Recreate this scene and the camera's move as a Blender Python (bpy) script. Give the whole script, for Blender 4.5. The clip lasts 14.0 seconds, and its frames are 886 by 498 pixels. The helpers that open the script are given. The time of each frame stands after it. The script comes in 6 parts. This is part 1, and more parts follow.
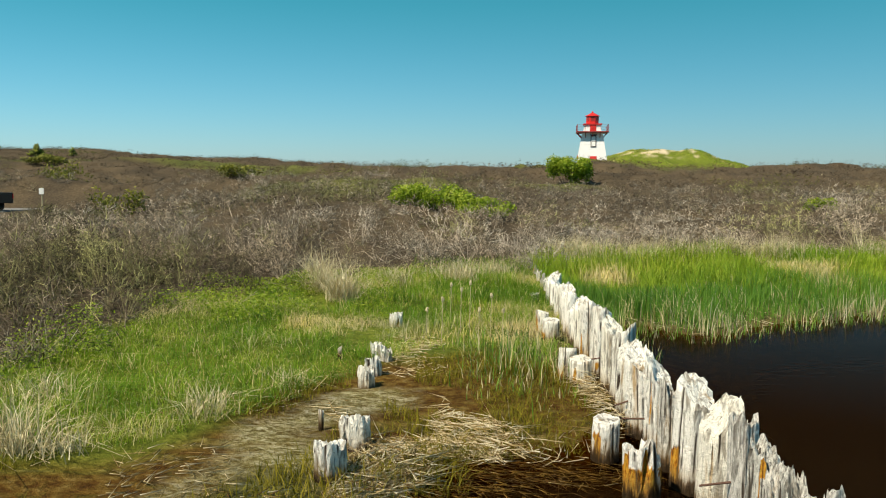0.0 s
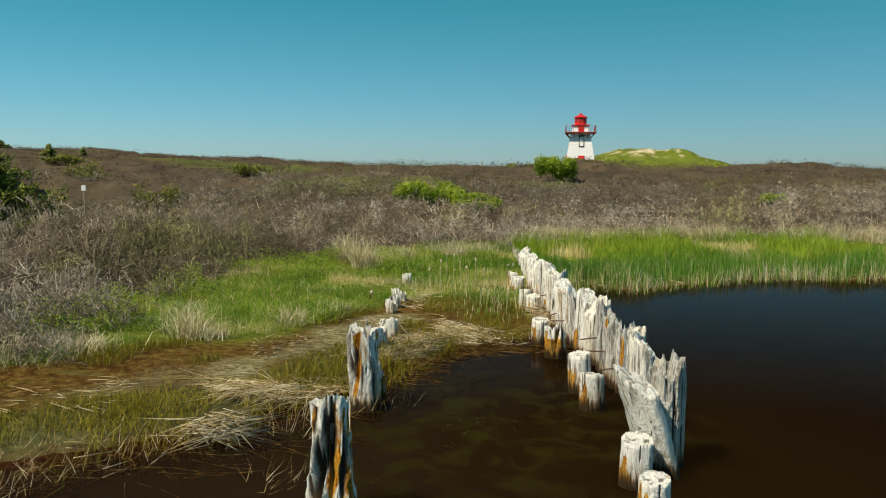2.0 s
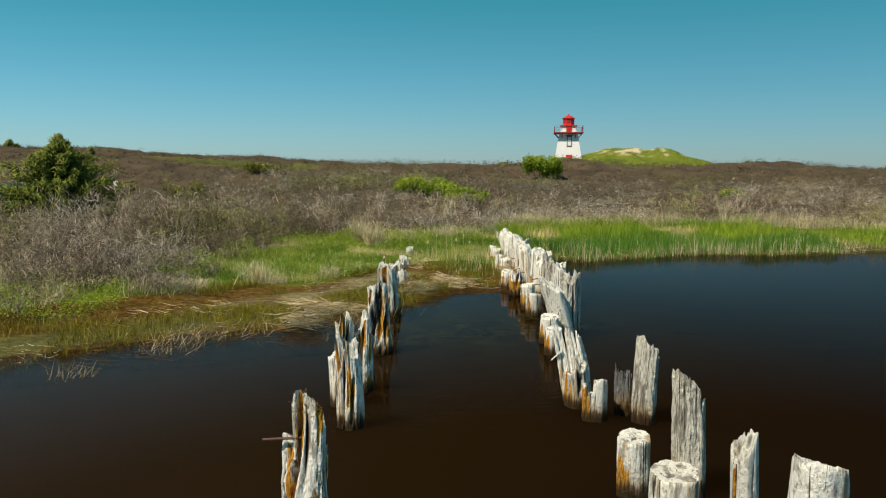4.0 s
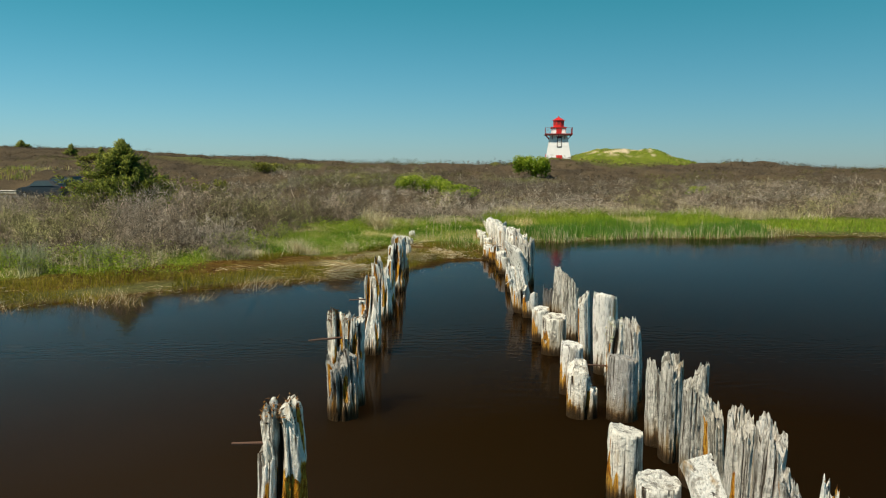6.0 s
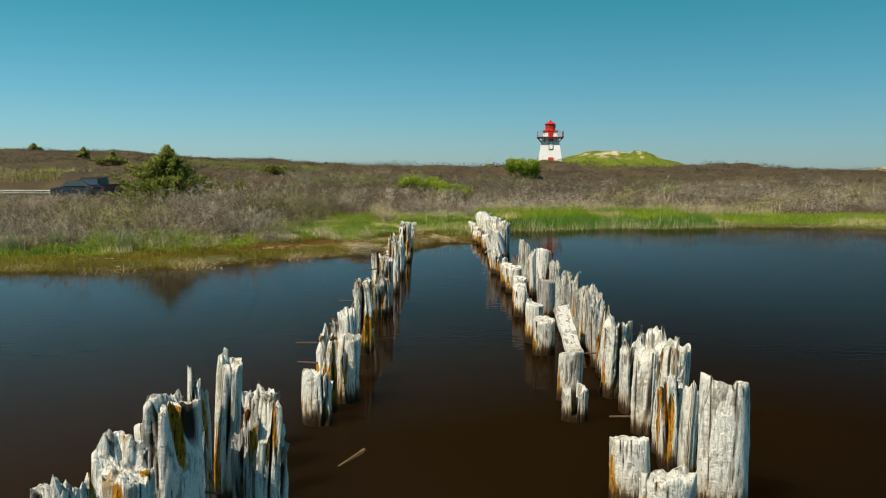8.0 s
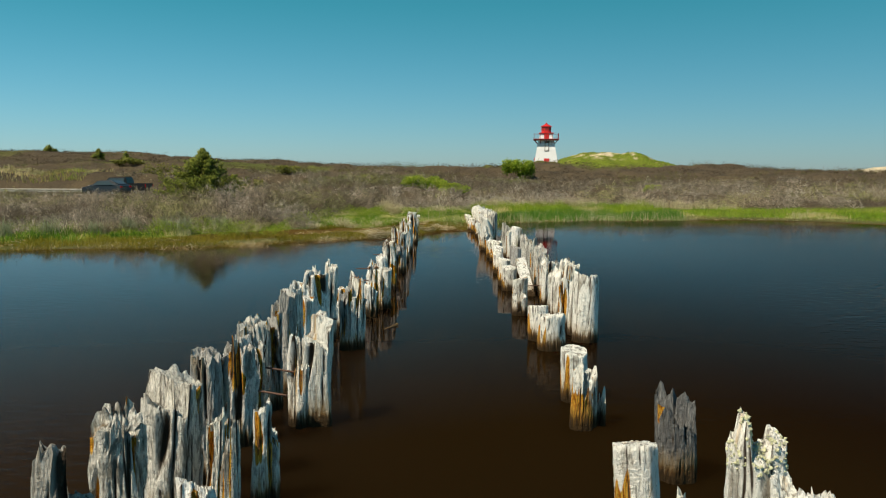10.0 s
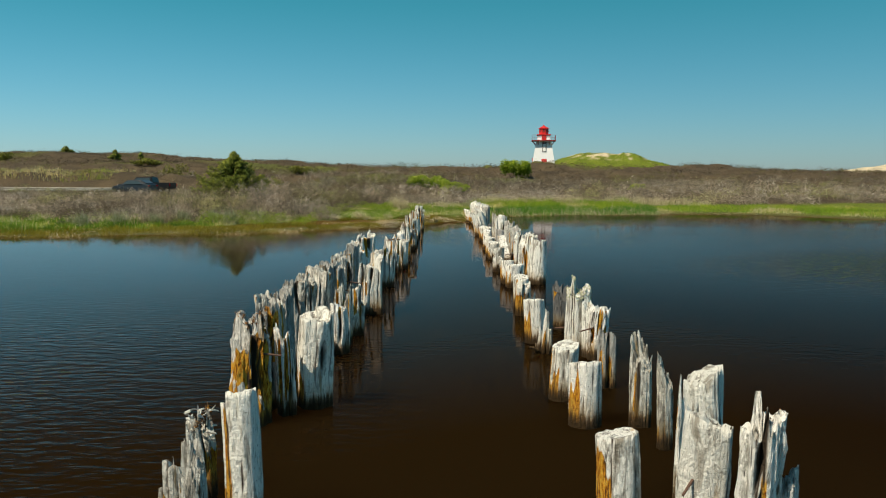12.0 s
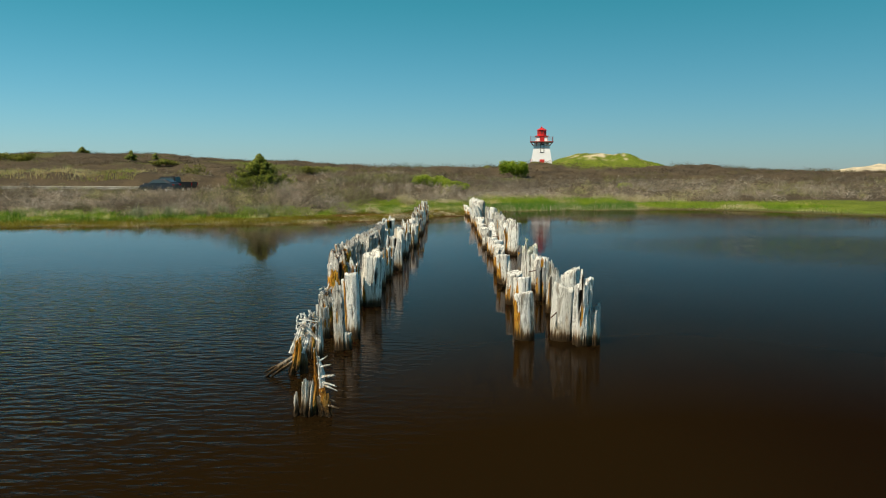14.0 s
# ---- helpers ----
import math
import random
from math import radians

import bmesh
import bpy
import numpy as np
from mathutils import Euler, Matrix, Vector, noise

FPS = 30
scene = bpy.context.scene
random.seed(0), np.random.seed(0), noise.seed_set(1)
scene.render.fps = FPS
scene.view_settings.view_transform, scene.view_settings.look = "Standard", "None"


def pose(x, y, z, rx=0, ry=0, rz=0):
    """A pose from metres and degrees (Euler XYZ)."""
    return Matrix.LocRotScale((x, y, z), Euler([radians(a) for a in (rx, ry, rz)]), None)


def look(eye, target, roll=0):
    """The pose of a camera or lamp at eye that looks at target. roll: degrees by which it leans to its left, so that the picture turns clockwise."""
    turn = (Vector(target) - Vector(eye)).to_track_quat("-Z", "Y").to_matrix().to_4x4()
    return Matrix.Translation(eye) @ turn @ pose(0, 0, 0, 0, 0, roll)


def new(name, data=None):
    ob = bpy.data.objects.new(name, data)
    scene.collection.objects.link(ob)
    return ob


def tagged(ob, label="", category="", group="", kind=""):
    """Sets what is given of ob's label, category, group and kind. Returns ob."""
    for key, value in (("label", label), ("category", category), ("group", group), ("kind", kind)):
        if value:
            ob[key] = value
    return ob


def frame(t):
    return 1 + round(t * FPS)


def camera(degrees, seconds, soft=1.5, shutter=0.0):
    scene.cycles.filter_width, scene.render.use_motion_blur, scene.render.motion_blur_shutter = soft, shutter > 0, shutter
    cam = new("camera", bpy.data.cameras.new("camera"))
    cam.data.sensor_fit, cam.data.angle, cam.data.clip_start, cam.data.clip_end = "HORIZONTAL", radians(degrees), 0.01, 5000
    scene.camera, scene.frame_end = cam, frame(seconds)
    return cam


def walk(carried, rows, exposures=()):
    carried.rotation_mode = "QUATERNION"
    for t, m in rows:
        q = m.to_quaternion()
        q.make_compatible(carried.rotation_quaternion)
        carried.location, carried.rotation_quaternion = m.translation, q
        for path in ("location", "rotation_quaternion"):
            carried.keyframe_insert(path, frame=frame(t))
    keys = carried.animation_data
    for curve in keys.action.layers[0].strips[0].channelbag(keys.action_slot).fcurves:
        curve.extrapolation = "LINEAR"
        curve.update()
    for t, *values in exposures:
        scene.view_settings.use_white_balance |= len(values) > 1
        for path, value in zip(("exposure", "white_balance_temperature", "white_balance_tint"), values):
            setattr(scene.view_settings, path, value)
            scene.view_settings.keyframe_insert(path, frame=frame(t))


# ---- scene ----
cam = camera(56.5, 14.0, 1.1)
METRES, EYE, TILT, LEAN, TURN = 41.0, 2.736, 3.36, 1.65, 0.0
ROWS = [
    (0.0, 0.0, 0.0, 0.0, 0.28, -8.39, -1.93),
    (0.5, -0.0009, -0.0325, 0.0018, 0.18, -8.42, -1.88),
    (1.0, -0.0018, -0.0656, 0.0038, 0.09, -8.43, -1.84),
    (1.5, -0.0012, -0.0987, 0.006, 0.01, -8.44, -1.89),
    (2.0, -0.0013, -0.1309, 0.0073, -0.08, -8.47, -1.92),
    (2.5, -0.001, -0.1626, 0.0078, -0.19, -8.49, -1.94),
    (3.0, -0.0015, -0.1959, 0.0087, -0.31, -8.53, -1.97),
    (5.5, -0.0033, -0.3718, 0.0171, -0.69, -8.51, -1.98),
    (6.0, -0.0038, -0.4072, 0.0182, -0.77, -8.51, -1.99),
    (6.5, -0.0044, -0.442, 0.0195, -0.84, -8.49, -1.98),
    (7.0, -0.0053, -0.4774, 0.0208, -0.9, -8.45, -1.97),
    (7.5, -0.0056, -0.5132, 0.0227, -0.95, -8.4, -1.94),
    (8.0, -0.006, -0.5512, 0.025, -0.98, -8.38, -1.96),
    (10.5, -0.0082, -0.7279, 0.0325, -0.92, -8.31, -1.95),
    (11.0, -0.0086, -0.7655, 0.0352, -0.89, -8.31, -1.95),
    (11.5, -0.0096, -0.8046, 0.0372, -0.85, -8.33, -1.94),
    (12.0, -0.0105, -0.8435, 0.039, -0.81, -8.33, -1.92),
    (12.5, -0.0113, -0.8825, 0.0414, -0.77, -8.34, -1.91),
    (13.0, -0.0114, -0.9215, 0.0433, -0.72, -8.35, -1.91),
    (13.5, -0.0117, -0.9601, 0.0454, -0.68, -8.35, -1.92),
    (14.0, -0.0124, -0.9987, 0.0476, -0.65, -8.35, -1.9),
]
walk(cam, [(t, pose(0, 0, EYE, TILT, LEAN, TURN) @ pose(METRES * x, METRES * y, METRES * z, 90 + pitch, roll, yaw)) for t, x, y, z, yaw, pitch, roll in ROWS],
     [(0.0, 0.47), (0.2, 0.34), (0.45, 0.22), (0.8, 0.2), (14.0, 0.2)])

# ---- sky, sun ----
SUN_EL, SUN_ROT = radians(53), radians(-126)
world = bpy.data.worlds.new("sky")
scene.world = world
world.use_nodes = True
wn, wl = world.node_tree.nodes, world.node_tree.links
sky = wn.new("ShaderNodeTexSky")
sky.sky_type, sky.sun_disc = "NISHITA", False
sky.sun_elevation, sky.sun_rotation = SUN_EL, -SUN_ROT
sky.air_density, sky.dust_density, sky.ozone_density = 1.0, 0.3, 2.0
tint = wn.new("ShaderNodeValToRGB")
spot = wn.new("ShaderNodeTexCoord")
height = wn.new("ShaderNodeSeparateXYZ")
wl.new(spot.outputs["Generated"], height.inputs[0])
wl.new(height.outputs["Z"], tint.inputs[0])
e = tint.color_ramp.elements
e[0].position, e[0].color = 0.0, (0.44, 0.60, 0.80, 1)
e[1].position, e[1].color = 0.6, (0.27, 0.54, 0.54, 1)
mid = e.new(0.2)
mid.color = (0.17, 0.68, 0.62, 1)
grade = wn.new("ShaderNodeMix")
grade.data_type, grade.blend_type = "RGBA", "MULTIPLY"
grade.inputs[0].default_value = 1.0
wl.new(sky.outputs[0], [i for i in grade.inputs if i.name == "A" and i.type == "RGBA"][0])
wl.new(tint.outputs[0], [i for i in grade.inputs if i.name == "B" and i.type == "RGBA"][0])
wl.new([o for o in grade.outputs if o.type == "RGBA"][0], wn["Background"].inputs["Color"])
wn["Background"].inputs["Strength"].default_value = 0.102

sun_way = Vector((math.sin(SUN_ROT) * math.cos(SUN_EL), math.cos(SUN_ROT) * math.cos(SUN_EL), math.sin(SUN_EL)))
lamp = bpy.data.lights.new("sun", "SUN")
lamp.energy, lamp.angle, lamp.color = 5.0, radians(0.53), (1.0, 0.89, 0.70)
sun = new("sun", lamp)
sun.matrix_world = look(sun_way * 200, (0, 0, 0))


# ---- material helpers ----
def material(name):
    m = bpy.data.materials.new(name)
    m.use_nodes = True
    return m, m.node_tree.nodes, m.node_tree.links, m.node_tree.nodes["Principled BSDF"]


def add(nodes, kind, **values):
    n = nodes.new(kind)
    for key, value in values.items():
        n.inputs[key.replace("_", " ")].default_value = value
    return n


def ramp(nodes, stops):
    r = nodes.new("ShaderNodeValToRGB")
    e = r.color_ramp.elements
    e[0].position, e[0].color = stops[0][0], (*stops[0][1], 1)
    e[1].position, e[1].color = stops[-1][0], (*stops[-1][1], 1)
    for p, c in stops[1:-1]:
        k = e.new(p)
        k.color = (*c, 1)
    return r


def mixed(nodes, links, fac, a, b, mode="MIX"):
    """A colour mix of sockets or plain colours."""
    m = nodes.new("ShaderNodeMix")
    m.data_type, m.blend_type = "RGBA", mode
    for key, value in (("Factor", fac), ("A", a), ("B", b)):
        s = m.inputs[key] if key == "Factor" else [i for i in m.inputs if i.name == key and i.type == "RGBA"][0]
        if isinstance(value, (int, float)):
            s.default_value = value
        elif isinstance(value, tuple):
            s.default_value = (*value, 1)
        else:
            links.new(value, s)
    return [o for o in m.outputs if o.type == "RGBA"][0]


def plain(name, colour, rough=0.6, metal=0.0, spread=0.12, scale=6.0, bump=0.0):
    """Paint, metal or plastic with slight grime at two scales."""
    m, n, l, p = material(name)
    a = add(n, "ShaderNodeTexNoise", Scale=scale, Detail=6.0)
    r = ramp(n, [(0.3, tuple(c * (1 - spread) for c in colour)), (0.7, tuple(min(1, c * (1 + spread)) for c in colour))])
    l.new(a.outputs["Fac"], r.inputs[0])
    l.new(r.outputs[0], p.inputs["Base Color"])
    p.inputs["Roughness"].default_value, p.inputs["Metallic"].default_value = rough, metal
    if bump:
        b = add(n, "ShaderNodeBump", Strength=bump, Distance=0.01)
        l.new(a.outputs["Fac"], b.inputs["Height"])
        l.new(b.outputs[0], p.inputs["Normal"])
    return m


def foliage(name, stops, rough=0.7, thin=0.0, drift=None, size=0.18):
    """Blades, twigs or leaves: the colour follows the tone set for each one."""
    m, n, l, p = material(name)
    t = n.new("ShaderNodeAttribute")
    t.attribute_name = "tone"
    r = ramp(n, stops)
    l.new(t.outputs["Fac"], r.inputs[0])
    c = r.outputs[0]
    if drift:
        geo = n.new("ShaderNodeNewGeometry")
        patch = add(n, "ShaderNodeTexNoise", Scale=size, Detail=4.0, Roughness=0.6)
        l.new(geo.outputs["Position"], patch.inputs["Vector"])
        d = ramp(n, drift)
        l.new(patch.outputs["Fac"], d.inputs[0])
        c = mixed(n, l, 1.0, c, d.outputs[0], "MULTIPLY")
    l.new(c, p.inputs["Base Color"])
    p.inputs["Roughness"].default_value = rough
    p.inputs["Specular IOR Level"].default_value = 0.25
    if thin:
        tr = n.new("ShaderNodeBsdfTranslucent")
        l.new(c, tr.inputs["Color"])
        mx = n.new("ShaderNodeMixShader")
        mx.inputs[0].default_value = thin
        l.new(p.outputs[0], mx.inputs[1])
        l.new(tr.outputs[0], mx.inputs[2])
        l.new(mx.outputs[0], n["Material Output"].inputs["Surface"])
    return m


def pile_wood(name, stops, moss, rusty=0.8):
    """Salt-bleached timber: fine checks along the grain, grey weathering, rust and rot streaks, an amber band at the water."""
    m, n, l, p = material(name)
    co = n.new("ShaderNodeTexCoord")
    info = n.new("ShaderNodeObjectInfo")
    shift = n.new("ShaderNodeVectorMath")
    shift.operation = "MULTIPLY_ADD"
    l.new(info.outputs["Random"], shift.inputs[0])
    shift.inputs[1].default_value = (37.0, 53.0, 11.0)
    l.new(co.outputs["Object"], shift.inputs[2])

    def along(squeeze, scale, detail, rough=0.6, warp=0.0):
        """Noise drawn out along the grain."""
        mp = n.new("ShaderNodeMapping")
        mp.inputs["Scale"].default_value = (1, 1, squeeze)
        l.new(shift.outputs[0], mp.inputs["Vector"])
        t = add(n, "ShaderNodeTexNoise", Scale=scale, Detail=detail, Roughness=rough, Distortion=warp)
        l.new(mp.outputs[0], t.inputs["Vector"])
        return t.outputs["Fac"]

    grain = along(0.16, 58.0, 7.0, 0.7, 0.5)
    crack = along(0.05, 34.0, 4.0, 0.55, 0.4)
    thread = along(0.06, 80.0, 4.0, 0.6, 0.4)
    blotch = along(0.22, 11.0, 6.0, 0.62, 0.6)
    seep = along(0.10, 6.5, 4.0)
    speck = along(0.7, 55.0, 5.0, 0.7)
    g = ramp(n, stops)
    l.new(grain, g.inputs[0])
    shade = ramp(n, [(0.0, (0.80, 0.81, 0.79)), (0.3, (0.94, 0.95, 0.93)), (0.65, (1.0, 1.0, 1.0)), (1.0, (0.95, 0.94, 0.88))])
    l.new(info.outputs["Random"], shade.inputs[0])
    c = mixed(n, l, 1.0, g.outputs[0], shade.outputs[0], "MULTIPLY")
    patch = ramp(n, [(0.535, (0, 0, 0)), (0.57, (0.5, 0.5, 0.5)), (0.66, (0.85, 0.85, 0.85))])
    l.new(blotch, patch.inputs[0])
    c = mixed(n, l, patch.outputs[0], c, moss)
    fine_line = ramp(n, [(0.31, (0.45, 0.45, 0.45)), (0.37, (0, 0, 0))])
    l.new(thread, fine_line.inputs[0])
    c = mixed(n, l, fine_line.outputs[0], c, (0.17, 0.155, 0.13))
    dark = ramp(n, [(0.32, (0.95, 0.95, 0.95)), (0.355, (0, 0, 0))])
    l.new(crack, dark.inputs[0])
    c = mixed(n, l, dark.outputs[0], c, (0.05, 0.04, 0.03))
    pit = ramp(n, [(0.33, (0.75, 0.75, 0.75)), (0.37, (0, 0, 0))])
    l.new(speck, pit.inputs[0])
    c = mixed(n, l, pit.outputs[0], c, (0.15, 0.13, 0.10))
    ochre = ramp(n, [(0.60, (0, 0, 0)), (0.70, (rusty, rusty, rusty))])
    l.new(seep, ochre.inputs[0])
    c = mixed(n, l, ochre.outputs[0], c, (0.44, 0.27, 0.08))
    rot = n.new("ShaderNodeAttribute")
    rot.attribute_name = "rot"
    rust = ramp(n, [(0.36, (0.05, 0.018, 0.003)), (0.43, (0.30, 0.10, 0.004)), (0.50, (0.58, 0.25, 0.012)), (0.57, (0.66, 0.40, 0.06)), (0.66, (0.30, 0.13, 0.012))])
    l.new(grain, rust.inputs[0])
    k = n.new("ShaderNodeMath")
    k.operation = "MULTIPLY_ADD"
    l.new(crack, k.inputs[0])
    k.inputs[1].default_value = 2.6
    k.inputs[2].default_value = -0.15
    kk = n.new("ShaderNodeMath")
    kk.operation, kk.use_clamp = "MULTIPLY", True
    l.new(rot.outputs["Fac"], kk.inputs[0])
    l.new(k.outputs[0], kk.inputs[1])
    bare = ramp(n, [(0.32, (0, 0, 0)), (0.50, (1, 1, 1))])
    l.new(kk.outputs[0], bare.inputs[0])
    c = mixed(n, l, bare.outputs[0], c, rust.outputs[0])
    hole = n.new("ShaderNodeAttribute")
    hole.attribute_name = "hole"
    # near-black for rotten heart, and for shade painted into cracks and furrows
    hole_dark = ramp(n, [(0.25, (0, 0, 0)), (0.75, (1, 1, 1))])
    l.new(hole.outputs["Fac"], hole_dark.inputs[0])
    c = mixed(n, l, hole_dark.outputs[0], c, (0.05, 0.036, 0.024))
    # the wetted foot
    sep = n.new("ShaderNodeSeparateXYZ")
    l.new(co.outputs["Object"], sep.inputs[0])
    wob = n.new("ShaderNodeMath")
    wob.operation = "MULTIPLY_ADD"
    l.new(crack, wob.inputs[0])
    wob.inputs[1].default_value = -0.30
    l.new(sep.outputs["Z"], wob.inputs[2])
    foot = ramp(n, [(0.0, (1, 1, 1)), (0.07, (0.95, 0.95, 0.95)), (0.12, (0.45, 0.45, 0.45)), (0.24, (0, 0, 0))])
    amber = ramp(n, [(0.02, (0.035, 0.020, 0.006)), (0.06, (0.08, 0.040, 0.009)), (0.15, (0.30, 0.19, 0.05))])
    up = n.new("ShaderNodeMath")
    up.operation = "ADD"
    l.new(wob.outputs[0], up.inputs[0])
    up.inputs[1].default_value = 0.11
    l.new(up.outputs[0], foot.inputs[0])
    l.new(up.outputs[0], amber.inputs[0])
    c = mixed(n, l, foot.outputs[0], c, amber.outputs[0])
    l.new(c, p.inputs["Base Color"])
    p.inputs["Roughness"].default_value = 0.85
    p.inputs["Specular IOR Level"].default_value = 0.2
    h = n.new("ShaderNodeMath")
    h.operation = "ADD"
    l.new(grain, h.inputs[0])
    l.new(crack, h.inputs[1])
    hh = n.new("ShaderNodeMath")
    hh.operation = "ADD"
    l.new(h.outputs[0], hh.inputs[0])
    l.new(thread, hh.inputs[1])
    lumps = add(n, "ShaderNodeTexNoise", Scale=26.0, Detail=5.0, Roughness=0.65)
    l.new(shift.outputs[0], lumps.inputs["Vector"])
    all_of = n.new("ShaderNodeMath")
    all_of.operation = "MULTIPLY_ADD"
    l.new(lumps.outputs["Fac"], all_of.inputs[0])
    all_of.inputs[1].default_value = 1.6
    l.new(hh.outputs[0], all_of.inputs[2])
    b = add(n, "ShaderNodeBump", Strength=1.0, Distance=0.020)
    l.new(all_of.outputs[0], b.inputs["Height"])
    l.new(b.outputs[0], p.inputs["Normal"])
    return m


WOOD_WHITE = pile_wood("bleached_wood", [(0.28, (0.20, 0.18, 0.15)), (0.38, (0.66, 0.64, 0.57)), (0.47, (0.95, 0.93, 0.87))], (0.22, 0.19, 0.14))
WOOD_PALE = pile_wood("pale_grey_wood", [(0.30, (0.13, 0.12, 0.10)), (0.42, (0.42, 0.405, 0.365)), (0.54, (0.76, 0.74, 0.69))], (0.11, 0.098, 0.075), 0.5)
WOOD_GREY = pile_wood("grey_wood", [(0.28, (0.13, 0.12, 0.11)), (0.45, (0.36, 0.35, 0.33)), (0.65, (0.60, 0.59, 0.57))], (0.26, 0.25, 0.22), 0.4)
WOOD_DARK = pile_wood("dark_wood", [(0.28, (0.04, 0.04, 0.04)), (0.45, (0.13, 0.13, 0.13)), (0.65, (0.27, 0.27, 0.27))], (0.11, 0.11, 0.11), 0.0)
WOOD_RUST = pile_wood("rusty_heartwood", [(0.34, (0.05, 0.018, 0.003)), (0.46, (0.34, 0.12, 0.006)), (0.56, (0.56, 0.25, 0.020)), (0.68, (0.70, 0.48, 0.16))], (0.20, 0.10, 0.02))
LICHEN = plain("lichen", (0.50, 0.50, 0.32), 0.95, spread=0.35, scale=40, bump=0.5)
IRON = plain("rusty_iron", (0.11, 0.058, 0.038), 0.85, spread=0.4, scale=30, bump=0.3)
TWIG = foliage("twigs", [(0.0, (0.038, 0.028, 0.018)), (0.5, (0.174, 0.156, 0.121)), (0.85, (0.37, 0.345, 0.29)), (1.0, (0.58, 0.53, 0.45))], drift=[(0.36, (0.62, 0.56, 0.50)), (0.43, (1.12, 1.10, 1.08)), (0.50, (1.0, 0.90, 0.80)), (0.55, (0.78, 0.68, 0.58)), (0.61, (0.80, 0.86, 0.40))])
TWIG_FAR = foliage("far_twigs", [(0.0, (0.044, 0.034, 0.022)), (0.6, (0.118, 0.094, 0.062)), (1.0, (0.24, 0.20, 0.14))], drift=[(0.38, (0.42, 0.37, 0.34)), (0.45, (1.28, 1.22, 1.16)), (0.50, (0.95, 0.80, 0.68)), (0.55, (0.58, 0.50, 0.42)), (0.585, (1.0, 1.25, 0.42))], size=0.11)
GRASS = foliage("grass_blades", [(0.0, (0.035, 0.09, 0.007)), (0.45, (0.135, 0.265, 0.012)), (0.75, (0.29, 0.39, 0.03)), (0.9, (0.50, 0.43, 0.14)), (1.0, (0.68, 0.58, 0.32))], 0.6, 0.35, [(0.3, (0.55, 0.68, 0.6)), (0.5, (1, 1, 1)), (0.7, (1.15, 1.08, 0.9))], 0.6)
REED = foliage("reed_blades", [(0.0, (0.045, 0.115, 0.015)), (0.5, (0.12, 0.26, 0.028)), (0.75, (0.24, 0.36, 0.045)), (0.92, (0.50, 0.42, 0.20)), (1.0, (0.66, 0.57, 0.34))], 0.55, 0.3)
SEDGE = foliage("olive_sedge", [(0.0, (0.045, 0.048, 0.006)), (0.5, (0.17, 0.15, 0.007)), (0.8, (0.31, 0.25, 0.022)), (1.0, (0.50, 0.42, 0.16))], 0.8, 0.25)
DRY = foliage("dry_blades", [(0.0, (0.22, 0.17, 0.07)), (0.7, (0.52, 0.45, 0.26)), (1.0, (0.76, 0.69, 0.48))], 0.75, 0.2)
STRAW = foliage("straw", [(0.0, (0.12, 0.06, 0.014)), (0.35, (0.36, 0.25, 0.09)), (0.7, (0.66, 0.55, 0.33)), (1.0, (0.84, 0.77, 0.58))], 0.75, 0.15)
AMBER = foliage("amber_weed", [(0.0, (0.045, 0.022, 0.003)), (0.5, (0.17, 0.085, 0.010)), (0.85, (0.34, 0.20, 0.035)), (1.0, (0.56, 0.44, 0.20))], 0.5, 0.2)
LEAF = foliage("bush_leaves", [(0.0, (0.06, 0.11, 0.008)), (0.6, (0.22, 0.32, 0.014)), (1.0, (0.44, 0.50, 0.06))], 0.5, 0.4)
LEAF_DULL = foliage("olive_leaves", [(0.0, (0.05, 0.055, 0.010)), (0.6, (0.15, 0.16, 0.018)), (1.0, (0.27, 0.27, 0.045))], 0.6, 0.3)
GREY_GRASS = foliage("grey_sedge", [(0.0, (0.09, 0.11, 0.045)), (0.6, (0.25, 0.28, 0.15)), (1.0, (0.46, 0.47, 0.32))], 0.7, 0.3)
NEEDLE = foliage("spruce_needles", [(0.0, (0.020, 0.038, 0.005)), (0.5, (0.088, 0.118, 0.011)), (1.0, (0.29, 0.31, 0.03))], 0.6, 0.15)
BARK = plain("bark", (0.12, 0.09, 0.07), 0.9, spread=0.4, scale=25, bump=0.6)
WHITE = plain("white_shingle_paint", (0.80, 0.80, 0.79), 0.55, spread=0.05, scale=3)
RED = plain("red_paint", (0.58, 0.022, 0.018), 0.45, spread=0.12, scale=4)
RED_DULL = plain("dark_red_paint", (0.26, 0.03, 0.025), 0.5, spread=0.15, scale=4)
GLASS = plain("window_glass", (0.05, 0.07, 0.08), 0.08, spread=0.1)
TRIM_DARK = plain("dark_trim", (0.05, 0.04, 0.04), 0.5)
CAR_BLUE = plain("dark_blue_car_paint", (0.012, 0.02, 0.03), 0.4, spread=0.1)
CAR_BLACK = plain("black_car_paint", (0.007, 0.008, 0.010), 0.4, spread=0.1)
TYRE = plain("tyre_rubber", (0.02, 0.02, 0.02), 0.9)
CHROME = plain("wheel_metal", (0.5, 0.5, 0.52), 0.3, 0.9)
LIGHT_RED = plain("tail_lens", (0.55, 0.01, 0.02), 0.2)
LAMP_CLEAR = plain("clear_lens", (0.7, 0.7, 0.7), 0.15)
GALV = plain("galvanised_steel", (0.34, 0.33, 0.28), 0.6, 0.1, spread=0.1)
PLATE = plain("white_plate", (0.75, 0.75, 0.72), 0.5)
ASPHALT = plain("asphalt", (0.16, 0.155, 0.15), 0.9, spread=0.2, scale=3, bump=0.2)


